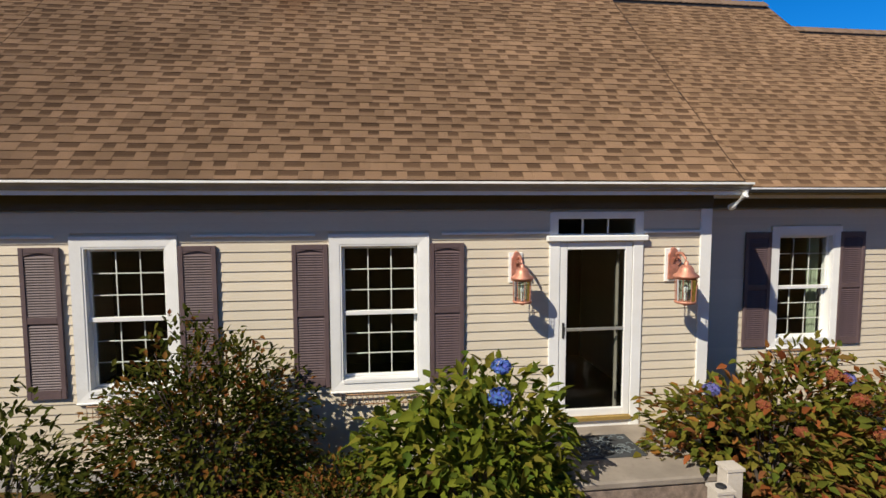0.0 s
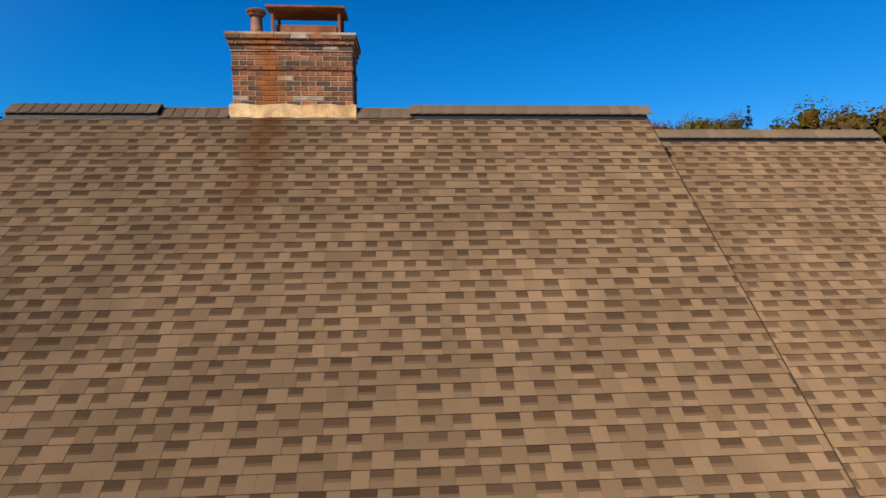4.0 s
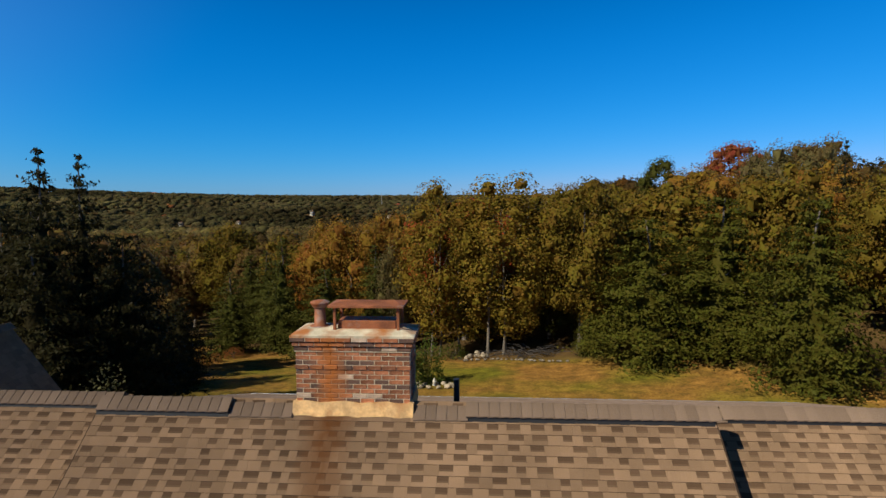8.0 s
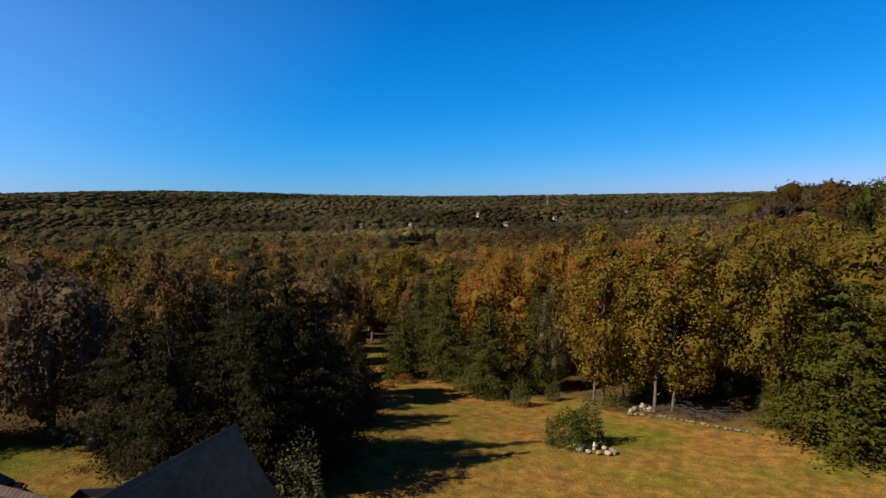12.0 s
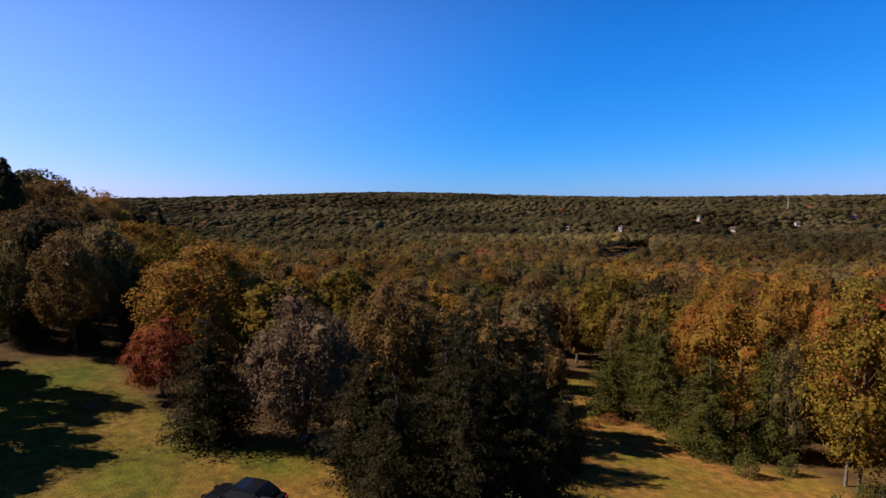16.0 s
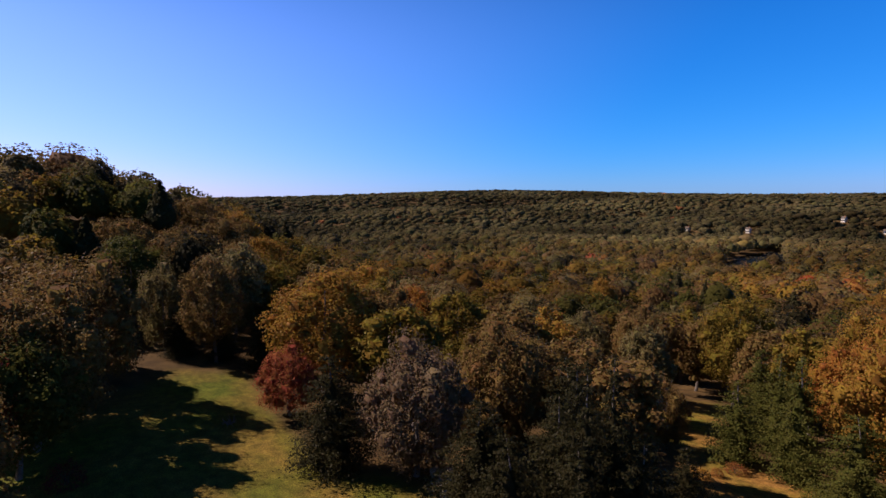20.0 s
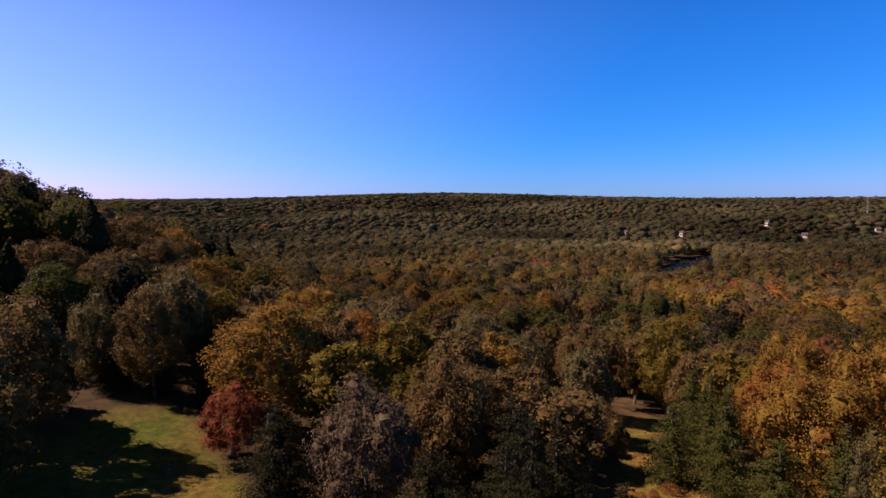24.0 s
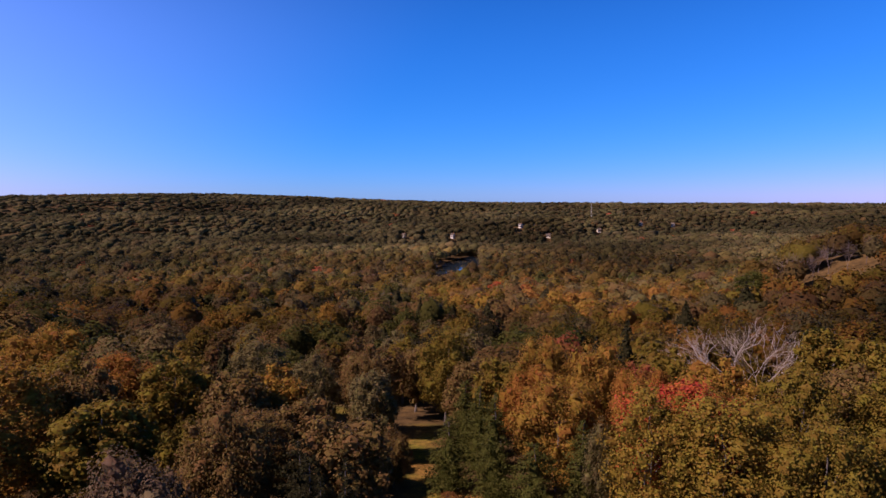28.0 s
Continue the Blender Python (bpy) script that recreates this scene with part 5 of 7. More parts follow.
def shutter_parts():
    """One louvred shutter, 0.375 wide and 1.55 high, from its lower corner."""
    m = Mesh()
    w, h, s = 0.375, 1.55, 0.048
    m.box(0, s, -0.03, 0, 0, h, None, 0.004)
    m.box(w - s, w, -0.03, 0, 0, h, None, 0.004)
    m.box(s, w - s, -0.029, -0.001, 0, 0.10, None, 0.004)
    m.box(s, w - s, -0.029, -0.001, 0.78, 0.85, None, 0.004)
    m.box(s, w - s, -0.029, -0.001, h - 0.055, h, None, 0.004)
    # arched head of the upper panel
    n = 8
    for k in range(n):
        a0, a1 = k / n, (k + 1) / n
        x0, x1 = s + (w - 2 * s) * a0, s + (w - 2 * s) * a1
        d0, d1 = 0.03 * abs(2 * a0 - 1) ** 2, 0.03 * abs(2 * a1 - 1) ** 2
        if d0 + d1 > 0.004:
            m.hexa([(x0, -0.026, h - 0.056 - d0), (x1, -0.026, h - 0.056 - d1), (x1, -0.002, h - 0.056 - d1), (x0, -0.002, h - 0.056 - d0)], [(x0, -0.026, h - 0.05), (x1, -0.026, h - 0.05), (x1, -0.002, h - 0.05), (x0, -0.002, h - 0.05)])
    m.box(s, w - s, -0.008, -0.002, 0.1, h - 0.055)
    slat = Mesh()
    slat.hexa([(s, -0.024, 0), (w - s, -0.024, 0), (w - s, -0.008, 0.004), (s, -0.008, 0.004)], [(s, -0.022, 0.006), (w - s, -0.022, 0.006), (w - s, -0.008, 0.021), (s, -0.008, 0.021)])
    return m.data("shutter", M_SHUTTER), slat.data("slat", M_SHUTTER)


SHUTTER, SLAT = shutter_parts()


def shutter(x, z, y):
    s = part("shutter", SHUTTER, None, HOUSE, "plum-brown louvred shutter")
    s.location = (x, y - 0.014, z)
    for lo, hi in ((0.11, 0.77), (0.86, 1.47)):
        n = int((hi - lo) / 0.0265)
        for k in range(n):
            o = part("slat", SLAT, None, s)
            o.location = (0, 0, lo + k * (hi - lo) / n)


for x, z, y in ((-4.33, 0.955, 0), (-2.83, 0.955, 0), (-1.695, 0.955, 0), (-0.23, 0.955, 0), (4.06, 0.995, 0.76), (5.46, 0.995, 0.76)):
    shutter(x, z, y)



def rack(x0, x1, y, z):
    """A small tan wire rack under a window: two rails and a row of curled rods."""
    root = thing("flower_box_rack", "tan wire flower-box rack under a window", "rack", (0, 0, 0), "racks under the windows")
    for dz in (0.0, -0.11):
        m = Mesh()
        m.tube([(x0, y - 0.05, z + dz), (x1, y - 0.05, z + dz)], [0.007, 0.007], 6)
        part("rail", m, M_RACK, root)
    n = int((x1 - x0) / 0.055)
    for k in range(n + 1):
        x = x0 + (x1 - x0) * k / n
        m = Mesh()
        m.tube([(x, y - 0.01, z + 0.012), (x, y - 0.06, z), (x + 0.012, y - 0.07, z - 0.05), (x, y - 0.055, z - 0.12), (x - 0.015, y - 0.03, z - 0.10)], [0.005] * 5, 5)
        part("rod", m, M_RACK, root)


M_RACK = mat("tan_wire", (0.36, 0.20, 0.10), 0.6, var=0.2)
rack(W1[0] + 0.1, W1[1] - 0.1, -0.014, W1[2] - 0.03)
rack(W2[0] + 0.1, W2[1] - 0.1, -0.014, W2[2] - 0.03)
rack(W3[0] + 0.05, W3[1] + 0.02, 0.746, W3[2] - 0.03)
# door surround, storm door, transom
d0, d1, dz0, dz1 = DOOR
m = Mesh()
m.box(d0, d0 + 0.12, -0.03, 0.02, dz0 - 0.18, dz1 - 0.27, None, 0.005)
m.box(d1 - 0.12, d1, -0.03, 0.02, dz0 - 0.18, dz1 - 0.27, None, 0.005)
m.box(d0, d0 + 0.1, -0.024, 0.02, dz1 - 0.27, dz1, None, 0.005)
m.box(d1 - 0.1, d1, -0.024, 0.02, dz1 - 0.27, dz1, None, 0.005)
m.box(d0 + 0.1, d1 - 0.1, -0.024, 0.02, dz1 - 0.08, dz1, None, 0.005)
doorway = part("door_surround", m, M_WHITE, HOUSE, "white pilastered door surround with transom")
bar(doorway, "ledge", M_WHITE, d0 - 0.04, d1 + 0.04, -0.075, 0.0, dz1 - 0.335, dz1 - 0.265, 0.012)
bar(doorway, "transom_bar", M_WHITE, d0 + 0.1, d1 - 0.1, 0.0, 0.06, dz1 - 0.27, dz1 - 0.25)
for k in range(3):
    w = (d1 - d0 - 0.2) / 3
    pane(doorway, d0 + 0.1 + w * k, d0 + 0.1 + w * (k + 1), dz1 - 0.25, dz1 - 0.08, 0.05)
    if k:
        bar(doorway, "muntin", M_WHITE, d0 + 0.1 + w * k - 0.008, d0 + 0.1 + w * k + 0.008, 0.03, 0.06, dz1 - 0.25, dz1 - 0.08, 0.002)
sx0, sx1, sz0, sz1 = d0 + 0.125, d1 - 0.125, 0.47, 2.50
m = Mesh()
for a, b, c, d in ((sx0, sx0 + 0.085, sz0, sz1), (sx1 - 0.085, sx1, sz0, sz1), (sx0 + 0.085, sx1 - 0.085, sz0, sz0 + 0.09), (sx0 + 0.085, sx1 - 0.085, sz1 - 0.09, sz1)):
    m.box(a, b, -0.022, 0.014, c, d, None, 0.006)
storm = part("storm_door", m, M_WHITE, HOUSE, "white full-view storm door with dark glass")
bar(storm, "mid_rail", M_ALU, sx0 + 0.085, sx1 - 0.085, -0.014, 0.01, 1.475, 1.51, 0.004, "slim aluminium mid rail")
pane(storm, sx0 + 0.085, sx1 - 0.085, sz0 + 0.09, 1.475, 0.0)
pane(storm, sx0 + 0.085, sx1 - 0.085, 1.51, sz1 - 0.09, 0.0)
m = Mesh()
m.box(sx0 + 0.03, sx0 + 0.055, -0.035, -0.022, 1.40, 1.58, None, 0.004)
m.tube([(sx0 + 0.042, -0.035, 1.45), (sx0 + 0.042, -0.07, 1.45), (sx0 + 0.042, -0.07, 1.54), (sx0 + 0.042, -0.035, 1.54)], [0.008] * 4, 6)
part("handle", m, M_PIPE, storm, "dark door handle")
bar(HOUSE, "threshold", M_BRASS, sx0 - 0.01, sx1 + 0.01, -0.06, 0.03, 0.42, 0.468, 0.006, "brass-coloured door sill")
bar(HOUSE, "kick_board", M_WHITE, d0 + 0.12, d1 - 0.12, -0.02, 0.02, 0.30, 0.42, 0.004)
# the inner door stands open inside: its pale edge shows
m = Mesh()
m.box(sx1 - 0.125, sx1 - 0.10, 0.10, 0.15, 0.45, 2.46, None, 0.005)
inner = part("inner_door", m, M_GUTTER, HOUSE, "white inner door standing open")
for z in (0.62, 1.42, 2.25):
    bar(inner, "hinge", M_PIPE, sx1 - 0.13, sx1 - 0.105, 0.085, 0.1, z, z + 0.09, 0.002)

# boards, corner posts, frieze
for a, b, y, hole in ((-5.2, 2.93, 0, [W1, W2, (DOOR[0], DOOR[1], 0, DOOR[3])]), (3.10, 7.2, 0.76, [W3])):
    clapboards(a, b, 0.17, 2.86, y, hole, HOUSE, CLAP)
bar(HOUSE, "corner_board", M_WHITE, 2.93, 3.07, -0.028, 0.016, 0.14, 2.87, 0.006)
bar(HOUSE, "corner_board", M_WHITE, 3.052, 3.075, 0.017, 0.15, 0.14, 2.87, 0.004)
for a, b in ((-5.2, W1[0] - 0.14), (W1[1] + 0.14, W2[0] - 0.14), (W2[1] + 0.14, DOOR[0]), (DOOR[1], 2.93)):
    bar(HOUSE, "starter_strip", M_WHITE, a, b, -0.038, 0.004, 2.592, 2.618, 0.003)
# frieze and soffit take the colour with eave shade in it
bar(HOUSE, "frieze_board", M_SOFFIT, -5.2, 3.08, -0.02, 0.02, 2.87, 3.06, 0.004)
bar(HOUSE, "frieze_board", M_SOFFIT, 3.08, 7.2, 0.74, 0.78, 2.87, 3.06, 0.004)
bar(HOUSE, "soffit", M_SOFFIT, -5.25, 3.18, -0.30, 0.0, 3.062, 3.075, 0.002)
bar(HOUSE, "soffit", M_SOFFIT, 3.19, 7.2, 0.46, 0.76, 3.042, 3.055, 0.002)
bar(HOUSE, "foundation", M_GROUND_WALL, -5.2, 3.06, 0.01, 0.16, -0.3, 0.15, 0.004)
bar(HOUSE, "foundation", M_GROUND_WALL, 3.061, 7.2, 0.77, 0.92, -0.3, 0.15, 0.004)
# side boards on the jog between the two blocks
side = Mesh()
side.hexa([(0, 0, 0), (0.012, 0, 0), (0.012, 1, 0), (0, 1, 0)], [(0, 0, 0.103), (0.001, 0, 0.103), (0.001, 1, 0.103), (0, 1, 0.103)])
SIDE = side.data("clapboard", M_SIDING)
for k in range(26):
    o = part("clapboard", SIDE, None, HOUSE)
    o.location = (3.049, 0.155, 0.17 + 0.103 * k)
    o.scale = (1, 0.595, 1)

# gutters, drip edges, downspout
def gutter(x0, x1, y, z, name, hangers=True):
    m = Mesh()
    prof = [(0.0, 0.0), (-0.018, 0.0), (-0.032, 0.012), (-0.036, 0.03), (-0.052, 0.05), (-0.082, 0.072), (-0.085, 0.088), (-0.075, 0.088), (-0.074, 0.076), (-0.046, 0.054), (-0.030, 0.032), (-0.026, 0.012), (-0.006, 0.008), (-0.006, 0.088), (0, 0.088)]
    n = len(prof)
    i = len(m.v)
    for x in (x0, x1):
        m.v += [(x, y + p, z + q) for p, q in prof]
    for k in range(n):
        j = (k + 1) % n
        m.f.append((i + k, i + n + k, i + n + j, i + j))
    m.face((x1, y, z), (x1, y, z + 0.088), (x1, y - 0.085, z + 0.088), (x1, y - 0.018, z))
    m.face((x0, y, z), (x0, y - 0.018, z), (x0, y - 0.085, z + 0.088), (x0, y, z + 0.088))
    # grey body carries the shade below the white lip
    g = part(name, m, M_GUTTER, HOUSE, "white aluminium gutter, shade put into its grey body")
    bar(g, "lip", M_WHITE, x0, x1, y - 0.093, y - 0.0855, z + 0.068, z + 0.092, 0.002, "sunlit white gutter lip")
    if hangers:
        k = x0 + 0.4
        while k < x1:
            bar(g, "hanger", M_ALU, k, k + 0.025, y - 0.08, y - 0.004, z + 0.076, z + 0.086, 0.002)
            k += 0.62
    return g


MAINGUTTER = gutter(-5.28, 3.28, -0.345, 3.065, "gutter")
gutter(3.30, 7.3, 0.415, 3.03, "gutter", False)
bar(HOUSE, "fascia", M_WHITE, -5.28, 3.22, -0.343, -0.318, 3.02, 3.15, 0.003)
bar(HOUSE, "fascia", M_WHITE, 3.23, 7.3, 0.417, 0.44, 2.99, 3.11, 0.003)
m = Mesh()
m.tube([(3.2, -0.40, 3.075), (3.2, -0.40, 3.02), (3.17, -0.24, 2.90), (3.16, -0.20, 2.88)], [0.035, 0.038, 0.038, 0.036], 8)
part("downspout_elbow", m, M_WHITE, HOUSE, "white downspout elbow")
# rakes, coloured dark to draw the shadow line at the roof steps
for p, a, nm in ((MAIN, -0.02, "rake_board"), (MAIN, MAIN.length, "rake_board"), (RIGHT, RIGHT.length, "rake_board"), (LEFT, LEFT.length, "rake_board")):
    m = Mesh()
    m.hexa([p.at(a, 0, -0.16), p.at(a + 0.02, 0, -0.16), p.at(a + 0.02, p.rise, -0.16), p.at(a, p.rise, -0.16)], [p.at(a, 0, 0.001), p.at(a + 0.02, 0, 0.001), p.at(a + 0.02, p.rise, 0.001), p.at(a, p.rise, 0.001)])
    part(nm, m, M_SHINGLE_EDGE, HOUSE, "rake edge coloured dark as a shadow line")
# pale drip edge along the rear dormer
bar(HOUSE, "drip_edge", M_ALU, -5.28, 7.3, 9.20, 9.225, 5.47, 5.57, 0.004)
m = Mesh()
p = BACK
m.hexa([p.at(p.length, 0, -0.16), p.at(p.length + 0.03, 0, -0.16), p.at(p.length + 0.03, p.rise, -0.16), p.at(p.length, p.rise, -0.16)], [p.at(p.length, 0, 0.01), p.at(p.length + 0.03, 0, 0.01), p.at(p.length + 0.03, p.rise, 0.01), p.at(p.length, p.rise, 0.01)])
part("drip_edge", m, M_ALU, HOUSE)

# ---------------------------------------------------------------- ridge caps


def ridge_caps(x0, x1, y, z, lift, step=0.145):
    """Bent cap shingles lapped along a ridge, each its own piece."""
    m = Mesh()
    w, n = 0.17, 0.0
    for s in (-1, 1):
        a = [(0, 0, 0.0), (step * 1.15, 0, 0.012), (step * 1.15, s * w, -w * 0.82 + 0.012), (0, s * w, -w * 0.82)]
        b = [(q[0], q[1], q[2] + 0.014) for q in a]
        m.hexa(a if s < 0 else a[::-1], b if s < 0 else b[::-1])
    data = m.data("ridge_cap", M_CAP)
    k = x0
    while k < x1 - 0.05:
        o = part("ridge_cap", data, None, HOUSE)
        o.location = (k, y, z + lift)
        k += step
    if lift > 0.04:
        m = Mesh()
        m.hexa([(x0, y - 0.16, z - 0.16), (x1, y - 0.16, z - 0.16), (x1, y + 0.16, z - 0.16), (x0, y + 0.16, z - 0.16)], [(x0, y - 0.145, z - 0.115 + lift), (x1, y - 0.145, z - 0.115 + lift), (x1, y + 0.145, z - 0.115 + lift), (x0, y + 0.145, z - 0.115 + lift)])
        part("ridge_vent", m, M_PIPE, HOUSE, "dark ridge vent under the caps")


ridge_caps(-5.28, -3.37, 4.15, 7.22, 0.075)
ridge_caps(-3.37, -2.47, 4.15, 7.22, 0.012)
ridge_caps(-0.80, -0.08, 4.15, 7.22, 0.012)
ridge_caps(-0.08, 3.2, 4.15, 7.22, 0.075)
ridge_caps(3.2, 3.6, 4.82, 7.0, 0.012)
ridge_caps(3.6, 7.15, 4.82, 7.0, 0.06)
ridge_caps(7.3, 13.0, 5.45, 6.75, 0.06)
ridge_caps(-14.6, -5.3, 4.67, 7.1, 0.06)
m = Mesh()
for s in (-1, 1):
    a = [(0, 0, 0.005), (0, 0.2, 0), (s * 0.15, 0.2, -0.15), (s * 0.15, 0, -0.145)]
    b = [(q[0], q[1], q[2] + 0.02) for q in a]
    m.hexa(a if s > 0 else a[::-1], b if s > 0 else b[::-1])
ELLCAP = m.data("ridge_cap", M_CAP)
for k in range(33):
    part("ridge_cap", ELLCAP, None, HOUSE).location = (-11.7, 3.2 + 0.2 * k, 7.08)

# ---------------------------------------------------------------- chimney
CHIM = thing("chimney", "weathered red-brick chimney with corbelled top and rust streaks", "chimney", (-1.64, 4.43, 7.2))
cw, cd = 0.80, 0.33
brick_meshes = {}


def brick(x, y, z, w, d, material, h=0.057):
    key = (round(w, 3), round(d, 3), material.name)
    if key not in brick_meshes:
        m = Mesh()
        m.box(-w / 2, w / 2, -d / 2, d / 2, 0, h, None, 0.005)
        brick_meshes[key] = m.data("brick", material)
    o = part("brick", brick_meshes[key], None, CHIM)
    o.location = (x, y, z)


rngb = random.Random(5)


def brick_kind(row):
    r = rngb.random()
    return M_BRICK_D if r < 0.26 else M_BRICK_L if r < (0.34 if row < 3 or row in (7, 8) else 0.29) else M_BRICK


rows = 15
for r in range(rows):
    z = 0.02 + 0.0665 * r
    out = 0.012 if r == 8 else 0.018 if r == 12 else 0.04 if r == 13 else 0.062 if r == 14 else 0.0
    hw, hd = cw + out, cd + out
    n = 8
    step = 2 * hw / n
    shift = step / 2 if r % 2 else 0
    for face_y, sign in ((-hd, -1), (hd, 1)):
        x = -hw
        first = step - shift if shift else step
        while x < hw - 0.01:
            w = min(first, hw - x)
            first = step
            if w > 0.03:
                brick(x + w / 2, face_y + sign * -0.045, z, w - 0.013, 0.09, brick_kind(r))
            x += w
    for face_x, sign in ((-hw, -1), (hw, 1)):
        m_n = 3
        s2 = (2 * hd - 0.2) / m_n
        for k in range(m_n):
            brick(face_x + sign * -0.045, -hd + 0.1 + s2 * (k + 0.5), z, 0.09, s2 - 0.013, brick_kind(r))
m = Mesh()
m.box(-cw + 0.006, cw - 0.006, -cd + 0.006, cd - 0.006, -1.2, 0.80)
m.box(-cw - 0.010, cw + 0.010, -cd - 0.010, cd + 0.010, 0.80, 0.882)
m.box(-cw - 0.032, cw + 0.032, -cd - 0.032, cd + 0.032, 0.882, 0.949)
m.box(-cw - 0.054, cw + 0.054, -cd - 0.054, cd + 0.054, 0.949, 1.005)
part("mortar_core", m, M_MORTAR, CHIM)
m = Mesh()
i = len(m.v)
lo = [(-cw - 0.06, -cd - 0.06), (cw + 0.06, -cd - 0.06), (cw + 0.06, cd + 0.06), (-cw - 0.06, cd + 0.06)]
hi = [(-cw + 0.12, -cd + 0.14), (cw - 0.12, -cd + 0.14), (cw - 0.12, cd - 0.14), (-cw + 0.12, cd - 0.14)]
m.hexa([(*p, 1.005) for p in lo], [(*p, 1.035) for p in lo])
m.hexa([(*p, 1.033) for p in lo], [(*p, 1.09) for p in hi])
part("crown", m, M_CROWN, CHIM, "cracked sloping mortar crown stained with rust")
m = Mesh()
seg = 9
for k in range(seg + 1):
    a0 = -cw - 0.04 + (2 * cw + 0.08) * k / seg
    rag = 0.015 * math.sin(k * 2.1)
    m.v += [(a0, -cd - 0.10 + rag * 0.4, -0.16), (a0, -cd - 0.05, -0.17), (a0, -cd + 0.02, 0.10 + rag), (a0, -cd - 0.018 + rag * 0.5, 0.10 + rag)]
for k in range(seg):
    for q in range(4):
        j = (q + 1) % 4
        m.f.append((4 * k + q, 4 * k + j, 4 * k + 4 + j, 4 * k + 4 + q))
m.f += [(3, 2, 1, 0), (4 * seg, 4 * seg + 1, 4 * seg + 2, 4 * seg + 3)]
part("flashing", m, M_FLASH, CHIM, "tan metal flashing dented along the roof")
for s in (-1, 1):
    m = Mesh()
    m.hexa([(s * (cw + 0.04), -cd - 0.06, -0.2), (s * (cw + 0.04), cd, 0.0), (s * (cw - 0.02), cd, 0.0), (s * (cw - 0.02), -cd - 0.06, -0.2)], [(s * (cw + 0.015), -cd - 0.02, 0.11), (s * (cw + 0.015), cd, 0.12), (s * (cw - 0.02), cd, 0.12), (s * (cw - 0.02), -cd - 0.02, 0.11)])
    part("flashing", m, M_FLASH, CHIM, "tan metal flashing dented along the roof")
# rusted cap on posts, and the round flue
m = Mesh()
x0, x1, y0, y1 = -0.36, 0.70, -0.27, 0.27
m.hexa([(x0, y0, 1.40), (x1, y0, 1.40), (x1, y1, 1.40), (x0, y1, 1.40)], [(x0, y0, 1.425), (x1, y0, 1.425), (x1, y1, 1.425), (x0, y1, 1.425)])
m.hexa([(x0, y0, 1.424), (x1, y0, 1.424), (x1, y1, 1.424), (x0, y1, 1.424)], [(x0 + 0.16, y0 + 0.26, 1.47), (x1 - 0.16, y0 + 0.26, 1.47), (x1 - 0.16, y1 - 0.26, 1.47), (x0 + 0.16, y1 - 0.26, 1.47)])
cap = part("chimney_cap", m, M_RUST, CHIM, "rusted hipped steel chimney cap")
m = Mesh()
m.box(-0.24, 0.58, -0.16, 0.17, 1.08, 1.20, None, 0.006)
part("flue_frame", m, M_RUST, CHIM)
for px, py in ((-0.27, -0.2), (0.62, -0.2), (-0.27, 0.2), (0.62, 0.2)):
    bar(cap, "leg", M_RUST, px - 0.02, px + 0.02, py - 0.02, py + 0.02, 1.06, 1.402, 0.004)
m = Mesh()
m.lathe([(0.15, 1.06), (0.15, 1.09), (0.085, 1.10), (0.078, 1.34), (0.075, 1.36)], 14, (-0.54, 0.02, 0))
flue = part("flue_pipe", m, M_RUST, CHIM, "rusted round flue pipe", True)
m = Mesh()
m.lathe([(0.10, 1.36), (0.125, 1.405), (0.135, 1.41), (0.14, 1.43), (0.09, 1.455), (0.01, 1.465)], 14, (-0.54, 0.02, 0))
part("lid", m, M_RUST, flue)

# vent pipe on the rear dormer
m = Mesh()
m.tube([(0, 0, -0.12), (0, 0, 0.43)], [0.05, 0.05], 12)
vp = part("vent_pipe", m, M_PIPE)
vp.location = (-0.27, 5.85, 6.65)
tagged(vp, "short black plumbing vent pipe on the rear roof", "vent pipe")

# ---------------------------------------------------------------- wall lanterns


